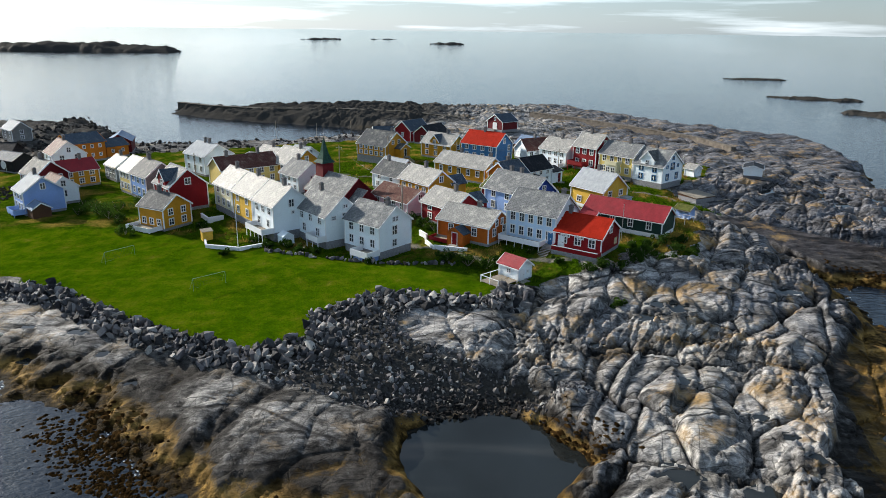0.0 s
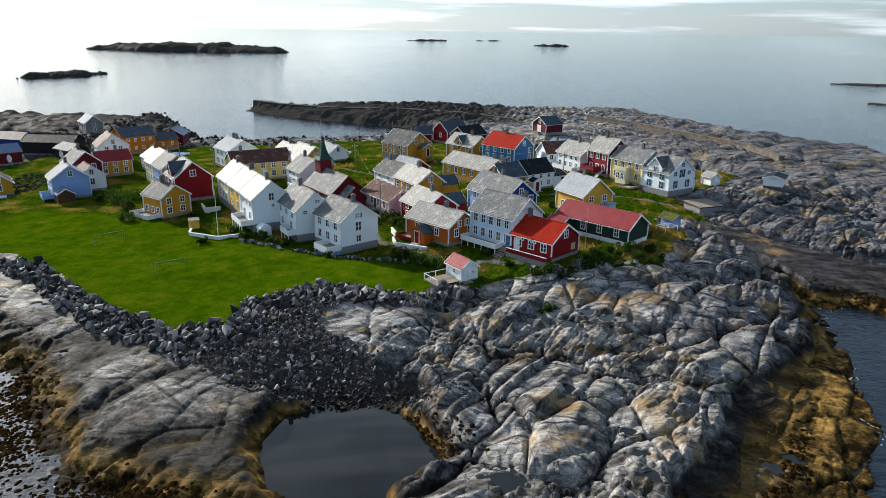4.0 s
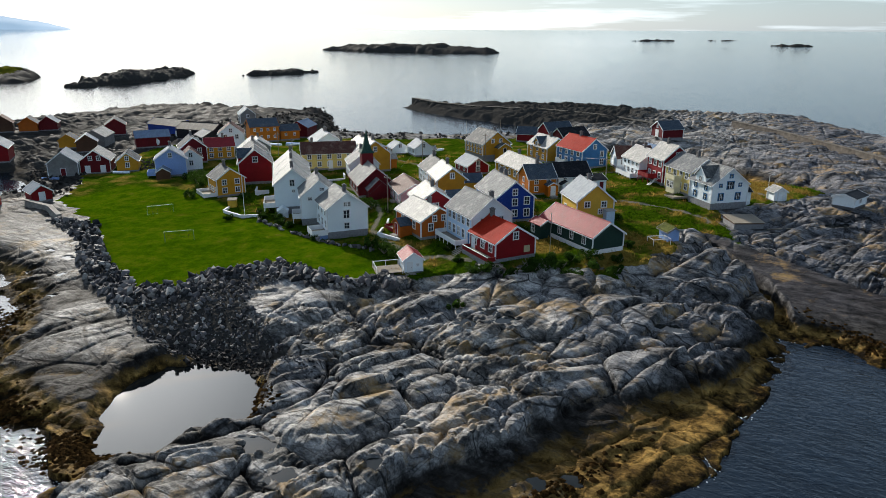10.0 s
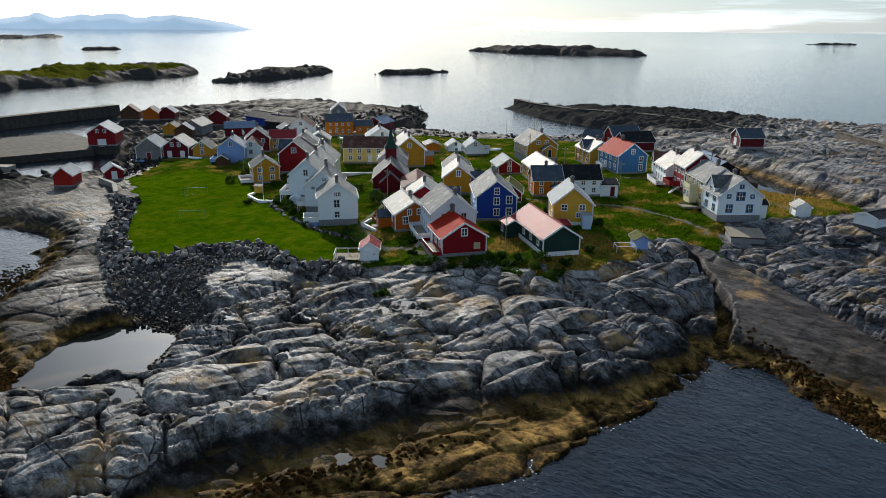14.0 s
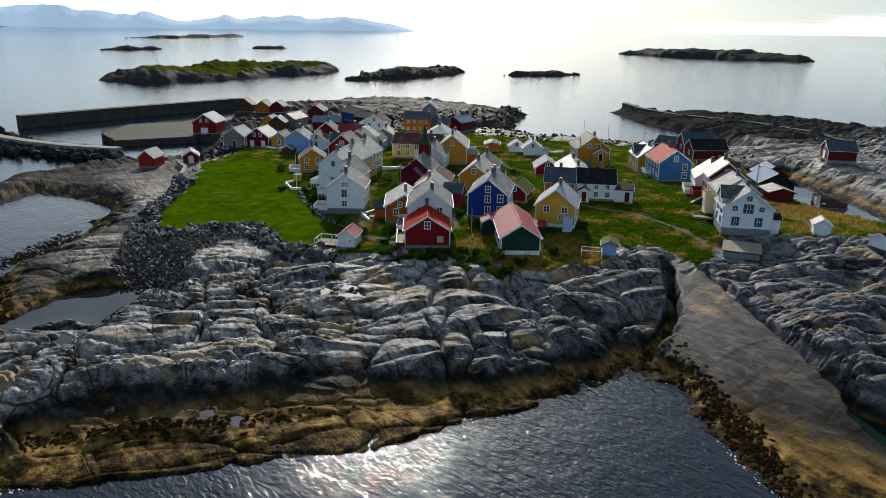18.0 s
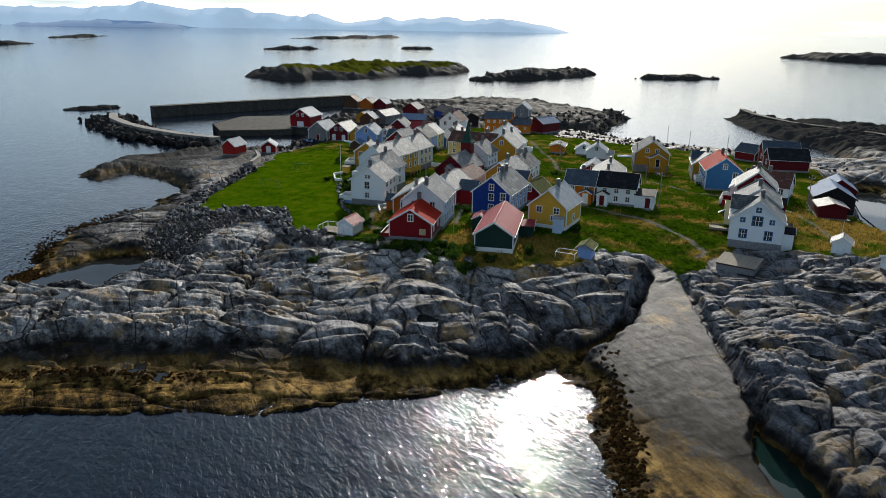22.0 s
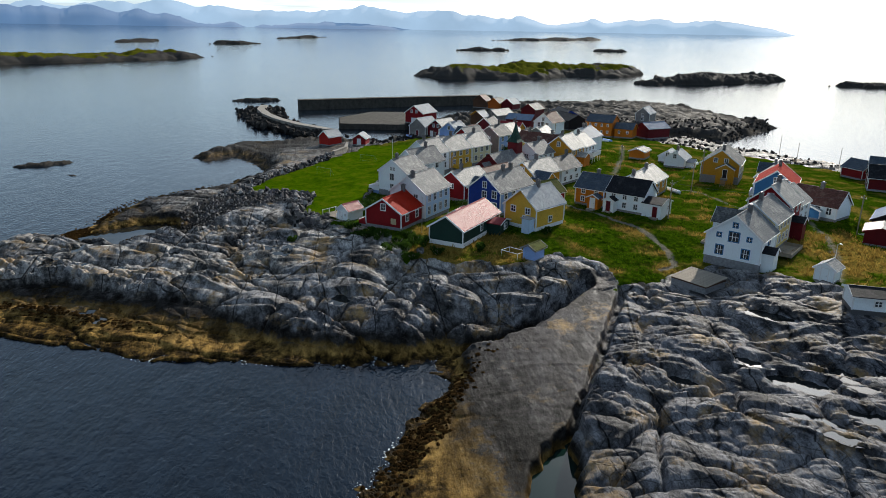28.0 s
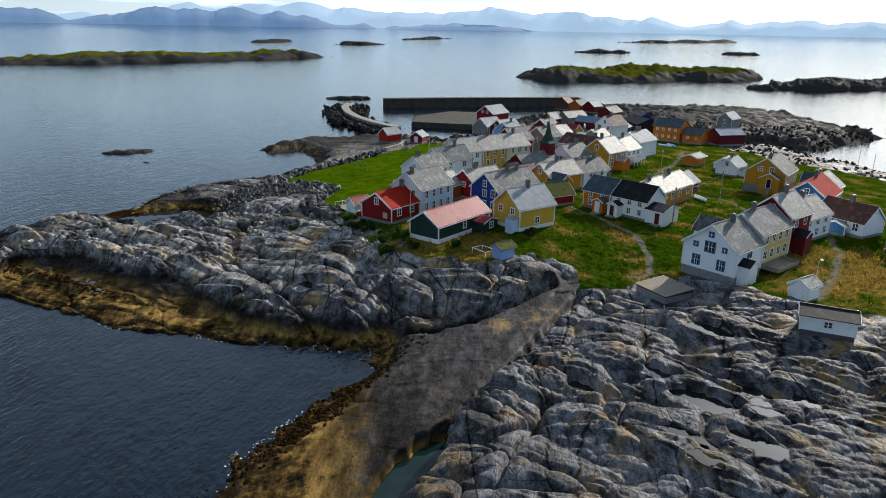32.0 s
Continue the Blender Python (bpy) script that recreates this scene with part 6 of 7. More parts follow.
islet(300, 700, 60, 18, -10, 2, 0, 79)

# distance haze painted on: each range glows its own pale blue
HAZE_GLOW = {}
for nm, colour, glow_s in (("near_hills_haze_glow", (0.11, 0.21, 0.38), 0.85), ("far_mountains_haze_glow", (0.36, 0.52, 0.70), 0.9)):
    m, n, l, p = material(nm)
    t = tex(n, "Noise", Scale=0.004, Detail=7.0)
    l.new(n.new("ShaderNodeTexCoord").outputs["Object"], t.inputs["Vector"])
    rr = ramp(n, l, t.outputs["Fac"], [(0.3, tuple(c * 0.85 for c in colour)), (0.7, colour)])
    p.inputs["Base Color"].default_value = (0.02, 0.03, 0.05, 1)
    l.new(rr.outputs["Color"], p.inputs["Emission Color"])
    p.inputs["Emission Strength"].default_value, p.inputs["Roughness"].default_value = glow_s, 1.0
    HAZE_GLOW[nm] = m


def range_of_hills(name, a0, a1, r, mean, vary, seed, mat, fade, label):
    n = 260
    t = np.linspace(0, 1, n)
    az = np.radians(a0 + (a1 - a0) * t)
    rise = mean + vary * (0.7 - 1.6 * np.abs(lattice(t * 8, t * 0 + 0.5, seed)) + 0.5 * lattice(t * 4, t * 0 + 0.7, seed + 2) - 0.8 * np.abs(lattice(t * 21, t * 0 + 0.3, seed + 7)) + 0.32 * fbm(t * 45, t * 0 + 0.2, seed + 8, 3))
    rise = np.maximum(rise, 6) * np.minimum(1, np.minimum(t / fade[0], (1 - t) / fade[1])) ** 0.6
    verts, faces = [], []
    for k, (depth, part_) in enumerate(((0, 0.0), (60, 0.45), (150, 1.0), (320, 0.0))):
        for i in range(n):
            q = (r + depth + 25 * lattice(t[i:i + 1] * 40 + k * 3, np.array([0.2 + k]), seed + 3)[0])
            verts.append((20 + q * math.sin(az[i]), 120 + q * math.cos(az[i]), 20 + rise[i] * part_))
    for k in range(3):
        for i in range(n - 1):
            faces.append((k * n + i, k * n + i + 1, (k + 1) * n + i + 1, (k + 1) * n + i))
    ob = mesh_object(name, verts, faces, mat, smooth=True)
    return tagged(ob, label, "mountains", kind="structure")


range_of_hills("backdrop_far", -140, -55, 4450, 116, 62, 90, HAZE_GLOW["far_mountains_haze_glow"], (0.02, 0.12), "pale blue mountains on the horizon, haze painted as a glow")
range_of_hills("backdrop_near", -150, -83, 4300, 66, 52, 95, HAZE_GLOW["near_hills_haze_glow"], (0.02, 0.3), "blue hills along the far shore, haze painted as a glow")

# ---- harbour works ----
def wall_run(name, pts, z0, z1, thick, mat, label, category="sea wall"):
    """A wall along a line: one block a run, with a coping."""
    root = tagged(new(name), label, category)
    for (ax, ay), (bx, by) in zip(pts, pts[1:]):
        L = math.hypot(bx - ax, by - ay)
        m = pose((ax + bx) / 2, (ay + by) / 2, 0, 0, 0, math.degrees(math.atan2(by - ay, bx - ax)))
        n = max(1, int(L / 7))
        for i in range(n):
            x0, x1 = -L / 2 + L * i / n + 0.03, -L / 2 + L * (i + 1) / n - 0.03
            o = Geo().prism([(-thick / 2 - 0.3, z0), (thick / 2 + 0.3, z0), (thick / 2, z1 - 0.3), (-thick / 2, z1 - 0.3)], x0, x1).make("wall_block", mat, root)
            o.matrix_world = m
            o = Geo().box(x0, -thick / 2 - 0.12, z1 - 0.297, x1, thick / 2 + 0.12, z1).make("coping", mat, root)
            o.matrix_world = m
    return root


BROWNWALL = plain("brown_stained_concrete", (0.15, 0.13, 0.11), 0.85, vary=0.5, scale=0.8)
DARKWALL = plain("tide_stained_concrete", (0.075, 0.07, 0.06), 0.85, vary=0.5, scale=0.6)
wall_run("harbour_mole", [(-231, 80), (-243, 118), (-252, 152), (-262, 190)], -2.5, 5.2, 5.0, DARKWALL, "long dark concrete mole with a parapet", "mole")
wall_run("breakwater_wall", [(-139, 366), (-118, 352), (-90, 343), (-52, 347), (-20, 338), (8, 317)], -1, 4.6, 3.0, DARKWALL, "long stone breakwater wall on a skerry", "breakwater")
wall_run("sea_wall", [(38, 322), (56, 300), (74, 272), (88, 249), (93, 226)], 2, 6.9, 1.6, BROWNWALL, "weathered brown concrete sea wall across the rocks")
wall_run("stone_breakwater", [(-133, 97), (-148, 85), (-166, 75), (-184, 68), (-205, 63), (-222, 63)], -2.5, 3.4, 3.4, CONCRETE, "curved stone harbour arm with a paved top", "breakwater")
wall_run("lawn_wall", [(-92, 104), (-82, 103), (-73, 99)], 2.2, 4.6, 0.8, CONCRETE, "low concrete retaining wall beside the lawn", "wall")
quay = tagged(new("quay"), "timber-faced stone quay with a gravel deck", "quay")
qp = [(-157, 101), (-178, 101), (-201, 117), (-198, 140), (-178, 139), (-152, 129)]
ccw = qp[::-1]
nq = len(ccw)
g = Geo().add([(x, y, -2.5) for x, y in ccw] + [(x, y, 2.4) for x, y in ccw], [tuple(range(nq, 2 * nq))] + [(i, (i + 1) % nq, nq + (i + 1) % nq, nq + i) for i in range(nq)])
g.make("deck", DARKWALL, quay)
for (ax, ay), (bx, by) in zip(qp[:3], qp[1:4]):
    L = math.hypot(bx - ax, by - ay)
    for i in range(int(L / 2.5)):
        t = (i + 0.5) / int(L / 2.5)
        Geo().bar((ax + (bx - ax) * t, ay + (by - ay) * t, -2), (ax + (bx - ax) * t, ay + (by - ay) * t, 2.7), 0.22).make("pile", PAINT["black"], quay)

# ---- stones ----
PEBBLE, pn, pl, pp = material("broken_grey_stone")
info = pn.new("ShaderNodeObjectInfo")
isl = pn.new("ShaderNodeNewGeometry")
pick = maths(pn, pl, "FRACT", maths(pn, pl, "ADD", info.outputs["Random"], isl.outputs["Random Per Island"]))
pc = ramp(pn, pl, pick, [(0.0, (0.02, 0.02, 0.022)), (0.35, (0.065, 0.065, 0.068)), (0.62, (0.13, 0.12, 0.125)), (0.86, (0.22, 0.21, 0.205)), (1.0, (0.42, 0.40, 0.37))])
pt = tex(pn, "Noise", Scale=6.0, Detail=6.0)
pl.new(pn.new("ShaderNodeTexCoord").outputs["Object"], pt.inputs["Vector"])
where = pn.new("ShaderNodeSeparateXYZ")
pl.new(isl.outputs["Position"], where.inputs[0])
tidal = ramp(pn, pl, maths(pn, pl, "DIVIDE", where.outputs["Z"], 4.0, True), [(0.20, (0.22, 0.2, 0.18)), (0.55, (1, 1, 1))])
pl.new(mix(pn, pl, 0.8, mix(pn, pl, 1.0, pc.outputs["Color"], tidal.outputs["Color"], "MULTIPLY"), ramp(pn, pl, pt.outputs["Fac"], [(0.3, (0.6, 0.6, 0.6)), (0.7, (1.1, 1.1, 1.1))]).outputs["Color"], "MULTIPLY"), pp.inputs["Base Color"])
pp.inputs["Roughness"].default_value = 0.75
pp.inputs["Specular IOR Level"].default_value = 0.12
bump(pn, pl, pp, pt.outputs["Fac"], 0.5, 0.05)


def lump(rng, sub=1):
    """An angular stone of about one metre: the hull of a few points."""
    bm = bmesh.new()
    for p in rng.uniform(-0.5, 0.5, (9 + 5 * sub, 3)):
        p = p / max(0.75, float(np.max(np.abs(p))) * 2) * rng.uniform(0.85, 1.0)
        bm.verts.new(p)
    out = bmesh.ops.convex_hull(bm, input=bm.verts)
    bmesh.ops.delete(bm, geom=[q for q in out["geom_interior"] if isinstance(q, bmesh.types.BMVert)], context="VERTS")
    bm.verts.index_update()
    v, f = [tuple(q.co) for q in bm.verts], [tuple(q.index for q in p.verts) for p in bm.faces]
    bm.free()
    return v, f


def inside(poly, x, y):
    return float(signed(poly, np.array([x]), np.array([y]))[0])


rng = np.random.default_rng(5)
LUMPS = [lump(rng, 2) for _ in range(8)]
SIMPLE = [lump(rng, 1) for _ in range(8)]
stone_meshes = []
for v, f in LUMPS:
    me = bpy.data.meshes.new("boulder")
    me.from_pydata(v, [], f)
    me.materials.append(PEBBLE)
    stone_meshes.append(me)
bank = tagged(new("rubble_bank"), "bank of loose grey quarried stones edging the lawn", "stone bank")
allv, allf, made = [], [], 0
xs, ys = rng.uniform(-76, 16, 14000), rng.uniform(64, 101, 14000)
depth = signed(RUBBLE, xs, ys)
for x, y, dd in zip(xs, ys, depth):
    if dd < -0.6 + 0.5 * rng.random():
        continue
    crest = float(signed(LAWN, np.array([x]), np.array([y]))[0])
    size = (0.38 + 1.0 * rng.random() ** 3.2) * (1.12 if crest > -5 else 0.62)
    rot = Euler(rng.uniform(0, 6.28, 3)).to_matrix()
    sc = size * Vector((1.3, 0.95, 0.7))
    z = ground(x, y) + size * 0.16 + (0.25 * rng.random() if crest > -3.5 else 0)
    if made < 300 and size > 0.75 and -30 < x < 14 and y > 72:
        ob = shared("boulder", stone_meshes[made % 8], bank, Matrix.LocRotScale((x, y, z), rot.to_quaternion(), sc))
        made += 1
    else:
        v, f = SIMPLE[int(rng.integers(8))]
        k = len(allv)
        allv += [tuple(rot @ Vector((a * sc[0], b * sc[1], c * sc[2])) + Vector((x, y, z))) for a, b, c in v]
        allf += [tuple(i + k for i in q) for q in f]
tagged(mesh_object("rubble", allv, allf, PEBBLE, bank), "smaller grey stones packed between the boulders", kind="stuff")

DARKSTONE = plain("wet_dark_stone", (0.04, 0.038, 0.036), 0.9, vary=0.5)


def scatter_stones(name, label, places, parent=None, mat=None):
    v_, f_ = [], []
    for x, y, z, s in places:
        v, f = SIMPLE[int(rng.integers(8))]
        rot = Euler(rng.uniform(0, 6.28, 3)).to_matrix()
        k = len(v_)
        v_ += [tuple(rot @ Vector((a * s, b * s, c * s * 0.8)) + Vector((x, y, z))) for a, b, c in v]
        f_ += [tuple(i + k for i in q) for q in f]
    return tagged(mesh_object(name, v_, f_, mat or DARKSTONE, parent), label, "stones", kind="stuff")


armour = []
for i in range(760):
    t = rng.random()
    ax, ay, bx, by = ((-131, 95, -168, 72) if i % 3 == 0 else (-168, 72, -226, 62))
    x, y = ax + (bx - ax) * t + rng.normal() * 3.6, ay + (by - ay) * t - 1.5 + rng.normal() * 4.2
    armour.append((x, y, 0.4 + 1.2 * rng.random(), 1.6 + 1.8 * rng.random()))
scatter_stones("armour_stones", "dark armour stones heaped along the harbour arm", armour)

shore = []
for x0, x1, y0, y1, cnt, big_ in ((-160, -64, 190, 300, 2600, 0.7), (-135, -88, 112, 140, 900, 0.7), (-60, 0, 226, 262, 350, 0.6)):
    for x, y in zip(rng.uniform(x0, x1, cnt), rng.uniform(y0, y1, cnt)):
        i, j = int(np.searchsorted(XS, x)) - 1, int(np.searchsorted(YS, y)) - 1
        if GRASS[j, i] < 0.2 and HEIGHT[j, i] > 0.2:
            size = big_ * (0.7 + 1.6 * rng.random() ** 2)
            shore.append((x, y, HEIGHT[j, i] + 0.12 * size, size))
for _ in range(520):
    x, y = rng.uniform(-113, -96), rng.uniform(144, 160)
    shore.append((x, y, ground(x, y) + 0.06, 0.25 + 0.7 * rng.random() ** 2))
scatter_stones("shore_stones", "loose grey boulders strewn over the harbour shore", shore)

beach = []
for _ in range(1100):
    t = rng.random()
    x, y = -8 + 24 * t + rng.normal() * 1.6, 67.5 + 2.6 * math.sin(t * 3.0) + rng.normal() * 1.1
    z = ground(x, y)
    if z > 0.35:
        beach.append((x, y, z + 0.03, 0.16 + 0.34 * rng.random() ** 2))
scatter_stones("beach_pebbles", "wet brown pebbles along the head of the tide pool", beach, None, PEBBLE)

# ---- rain pools on the rock ----
for (px, py, pr), z in zip(PUDDLES, LEVEL):
    pts = []
    for i in range(28):
        a = 2 * math.pi * i / 28
        q = pr * (1.45 + 0.2 * math.sin(3 * a + px) + 0.15 * math.sin(5 * a + py))
        s_, t_ = (math.sqrt(2.3), radians(45)) if px > 60 else (1.14, 0.0)
        along, across = q * math.cos(a) * s_, q * math.sin(a) / s_
        pts.append((px + along * math.cos(t_) - across * math.sin(t_), py + along * math.sin(t_) + across * math.cos(t_)))
    outline_sheet("rain_pool", pts, z, POOLWATER, "shallow still rain pool lying on bare rock", "rain pool")

# ---- grass tufts, shrubs and weed ----
def blades(name, colour, vary):
    """Thin leaves: light comes through them from behind."""
    m, n, l, p = material(name)
    i = n.new("ShaderNodeNewGeometry")
    r = ramp(n, l, i.outputs["Random Per Island"], [(0.0, tuple(c * (1 - vary) for c in colour)), (1.0, tuple(c * (1 + vary) for c in colour))])
    d, t, mx = n.new("ShaderNodeBsdfDiffuse"), n.new("ShaderNodeBsdfTranslucent"), n.new("ShaderNodeMixShader")
    l.new(r.outputs["Color"], d.inputs["Color"])
    l.new(r.outputs["Color"], t.inputs["Color"])
    l.new(d.outputs[0], mx.inputs[1])
    l.new(t.outputs[0], mx.inputs[2])
    l.new(mx.outputs[0], n["Material Output"].inputs["Surface"])
    return m


HAY, FRESH, LEAF, KELP = blades("dry_grass", (0.27, 0.175, 0.04), 0.35), blades("long_grass", (0.06, 0.115, 0.004), 0.3), blades("shrub_leaf", (0.035, 0.07, 0.012), 0.6), blades("brown_kelp", (0.045, 0.026, 0.010), 0.6)
rg = np.random.default_rng(11)
for nm, mat, want, label in (("dry_tufts", HAY, 1, "tufts of dry golden grass between rock and houses"), ("green_tufts", FRESH, 0, "tussocks of long green grass round the houses")):
    v, f = [], []
    xs, ys = rg.uniform(-62, 70, 50000), rg.uniform(80, 205, 50000)
    for x, y in zip(xs, ys):
        i, j = int(np.searchsorted(XS, x)) - 1, int(np.searchsorted(YS, y)) - 1
        if GRASS[j, i] < 0.35 or LAWNS[j, i] > 0.3 or TRACK[j, i] > 0.2:
            continue
        d = DRY[j, i] + 0.12 * rg.normal()
        if (want and (d < 0.6 or rg.random() > 0.55)) or (not want and (d > 0.6 or rg.random() > 0.5)):
            continue
        z, hgt = HEIGHT[j, i], (0.35 + 0.45 * rg.random()) * (1.0 if want else 0.6)
        for _ in range(5):
            a, lean = rg.uniform(0, 6.28), rg.uniform(0.2, 0.6)
            k, w = len(v), 0.05 + 0.05 * rg.random()
            ox, oy = rg.normal() * 0.22, rg.normal() * 0.22
            v += [(x + ox - w * math.sin(a), y + oy + w * math.cos(a), z - 0.05), (x + ox + w * math.sin(a), y + oy - w * math.cos(a), z - 0.05), (x + ox + lean * math.cos(a), y + oy + lean * math.sin(a), z + hgt * (0.6 + 0.4 * rg.random()))]
            f.append((k, k + 1, k + 2))
    tagged(mesh_object(nm, v, f, mat), label, "grass", kind="stuff")


def shrub(x, y, size, label="dark green shrub beside the houses"):
    z = ground(x, y)
    root = tagged(new("shrub"), label, "shrub", "shrubs in the village")
    root.matrix_world = pose(x, y, z)
    g = Geo()
    for i in range(7):
        a = rg.uniform(0, 6.28)
        g.bar((0, 0, -0.1), (math.cos(a) * size * 0.6, math.sin(a) * size * 0.6, size * rg.uniform(0.5, 0.9)), 0.035, 5)
    g.make("stem", WOOD, root)
    v, f = [], []
    clumps = [(rg.normal() * size * 0.45, rg.normal() * size * 0.45, size * rg.uniform(0.25, 0.8), size * rg.uniform(0.25, 0.5)) for _ in range(9)]
    for cx, cy, cz, cr in clumps:
        for _ in range(110):
            d = Vector(rg.normal(size=3)).normalized() * cr * rg.uniform(0.6, 1.05)
            a, w = Vector(rg.normal(size=3)).normalized(), 0.10 + 0.07 * rg.random()
            b = a.orthogonal().normalized()
            c = a.cross(b)
            o = Vector((cx, cy, cz)) + d
            k = len(v)
            v += [tuple(o + b * w), tuple(o + c * w * 0.6), tuple(o - b * w), tuple(o - c * w * 0.6)]
            f.append((k, k + 1, k + 2, k + 3))
    mesh_object("foliage", v, f, LEAF, root)


for x, y, s in ((-66, 131, 2.2), (-69, 134, 2.4), (-66.5, 136.5, 2.2), (-72, 138, 2.0), (-63, 129.5, 1.6), (-58.6, 121.5, 1.6), (36.1, 109.3, 1.6), (38.5, 111.5, 1.5), (34, 111, 1.3), (6.5, 105.6, 2.0), (3.6, 106.4, 1.8), (0.2, 108, 1.5), (7.8, 107.2, 1.4), (31, 105.5, 1.2), (24.8, 92, 0.9), (-31, 114.5, 1.1), (-34, 117.5, 1.0), (-22, 112.6, 1.1), (-9, 127.5, 1.3), (-61, 152, 1.8), (9.0, 125.5, 1.0), (42, 112.5, 1.2), (-12.5, 108.3, 1.0), (22, 102.6, 1.3), (24.5, 103.4, 1.5), (27.5, 104.4, 1.2), (29.8, 106.8, 1.6), (32.5, 108.2, 1.7), (34.5, 113.6, 1.4), (37.0, 115.0, 1.5), (41.5, 116.8, 1.3), (31.4, 113.0, 1.2),
                (-24.8, 113.4, 1.2), (-27.6, 115.6, 1.3), (-33.6, 120.4, 1.1), (-2.2, 122.6, 1.5), (-4.4, 125.4, 1.6), (-6.8, 128.6, 1.5), (-1.0, 120.2, 1.1), (12.8, 126.6, 1.3), (22.0, 124.6, 1.2), (24.6, 138.0, 1.3), (-13.5, 128.6, 1.7), (-16.0, 131.0, 1.8), (-46.0, 126.0, 1.3), (-48.0, 143.0, 1.6), (-57.0, 134.0, 1.4), (-73.5, 134.0, 1.8), (-76.0, 141.0, 1.6), (-61.0, 139.5, 1.9), (-63.5, 143.5, 1.7), (36.0, 137.0, 1.0), (41.0, 124.0, 1.1), (-26.0, 134.0, 1.5), (-13.0, 165.0, 1.4), (18.0, 106.0, 0.9), (14.0, 110.6, 1.0), (-37.5, 112.2, 0.9)):
    shrub(x, y, s)


def weed(name, label, spots):
    v, f = [], []
    for x, y, sx, sy, a, cnt in spots:
        ca, sa = math.cos(radians(a)), math.sin(radians(a))
        for _ in range(cnt):
            p, q = rg.normal() * sx, rg.normal() * sy
            X, Y = x + ca * p - sa * q, y + sa * p + ca * q
            z = max(ground(X, Y), -0.05) + 0.06
            w = 0.15 + 0.35 * rg.random()
            k = len(v)
            n = 6
            t0 = rg.uniform(0, 6.28)
            v += [(X, Y, z + 0.12 * rg.random() + 0.06)] + [(X + math.cos(t0 + i * 6.283 / n) * w * rg.uniform(0.6, 1.3), Y + math.sin(t0 + i * 6.283 / n) * w * rg.uniform(0.6, 1.3), z - 0.05) for i in range(n)]
            f += [(k, k + 1 + i, k + 1 + (i + 1) % n) for i in range(n)]
    return tagged(mesh_object(name, v, f, KELP), label, "seaweed", kind="stuff")


weed("seaweed", "dark brown seaweed in clumps at the tide line", [(80, 112, 6, 0.8, -33, 330), (87, 108.5, 5, 0.9, -30, 240), (-37, 62.5, 4.5, 2.2, -50, 600), (-30, 55, 3, 1.6, -40, 350), (3, 47.5, 3, 1.5, 10, 500), (46, 57, 9, 0.7, 66, 350), (-14, 49, 5, 1.2, 0, 400), (12, 63, 3, 1.2, -40, 350)])

# ---- small things outdoors ----
GOALPAINT = plain("worn_green_steel", (0.12, 0.22, 0.15), 0.5, 0.2)


def goal(x0, y0, x1, y1):
    z = min(ground(x0, y0), ground(x1, y1))
    root = tagged(new("football_goal"), "small green steel football goal with a net on the lawn", "goal", "goals on the lawn")
    d = Vector((x1 - x0, y1 - y0, 0))
    n = Vector((-d.y, d.x, 0)).normalized() * 1.3
    a, b = Vector((x0, y0, z)), Vector((x1, y1, z))
    up = Vector((0, 0, 2.0))
    for nm, p, q, r_ in (("post", a, a + up, 0.05), ("post", b, b + up, 0.05), ("crossbar", a + up, b + up, 0.06), ("stay", a + up, a + n, 0.03), ("stay", b + up, b + n, 0.03), ("ground_bar", a + n, b + n, 0.03)):
        Geo().bar(p, q, r_ * 0.7).make(nm, GOALPAINT, root)
    g = Geo()
    for i in range(11):
        p = a + (b - a) * i / 10
        g.bar(p + up, p + n, 0.008, 3)
    for i in range(7):
        t = i / 6
        g.bar(a + up * (1 - t) + n * t, b + up * (1 - t) + n * t, 0.008, 3)
    g.make("net", PAINT["green"], root)


goal(-36.8, 95.0, -33.2, 98.6)
goal(-55.4, 107.0, -52.4, 111.2)


def pole(x, y, h, mat, label, name="pole", r=0.09, arm=False, cat="pole"):
    z = ground(x, y)
    root = tagged(new(name), label, cat)
    root.matrix_world = pose(x, y, z)
    Geo().bar((0, 0, -0.4), (0, 0, h), r, 8).make("shaft", mat, root)
    if arm:
        Geo().box(-0.8, -0.06, h - 0.7, 0.8, 0.06, h - 0.58).make("crossarm", mat, root)
        for dx in (-0.65, 0.65):
            Geo().bar((dx, 0, h - 0.58), (dx, 0, h - 0.38), 0.05).make("insulator", TRIM, root)
    else:
        Geo().bar((0, 0, h), (0, 0, h + 0.12), r * 1.4, 8).make("cap", mat, root)


pole(-36.1, 115.2, 8.5, TRIM, "slender white flagpole on the lawn", "flagpole", 0.06, cat="flagpole")
pole(30.3, 115.5, 6.5, GALV, "slender grey flagpole beside the green house", "flagpole", 0.05, cat="flagpole")
for x, y, h in ((-8.3, 126.9, 8), (26.5, 164.0, 7.5), (33.8, 199.1, 8), (-58, 158, 8), (-16.5, 193.6, 8.5), (-27.5, 176, 7), (-75, 172, 7), (2.5, 181, 7)):
    pole(x, y, h, WOOD, "weathered wooden utility pole with a crossarm", "utility_pole", 0.11, True, "utility pole")
for x, y in ((-45, 240), (-34, 246), (-60, 244)):
    pole(x, y, 7, WOOD, "bare mooring mast by the water", "mast", 0.07)


def wire(a, b, sag=0.8):
    g, n = Geo(), 10
    pts = [Vector(a).lerp(Vector(b), i / n) - Vector((0, 0, sag * 4 * (i / n) * (1 - i / n))) for i in range(n + 1)]
    for p, q in zip(pts, pts[1:]):
        g.bar(p, q, 0.015, 4)
    return g


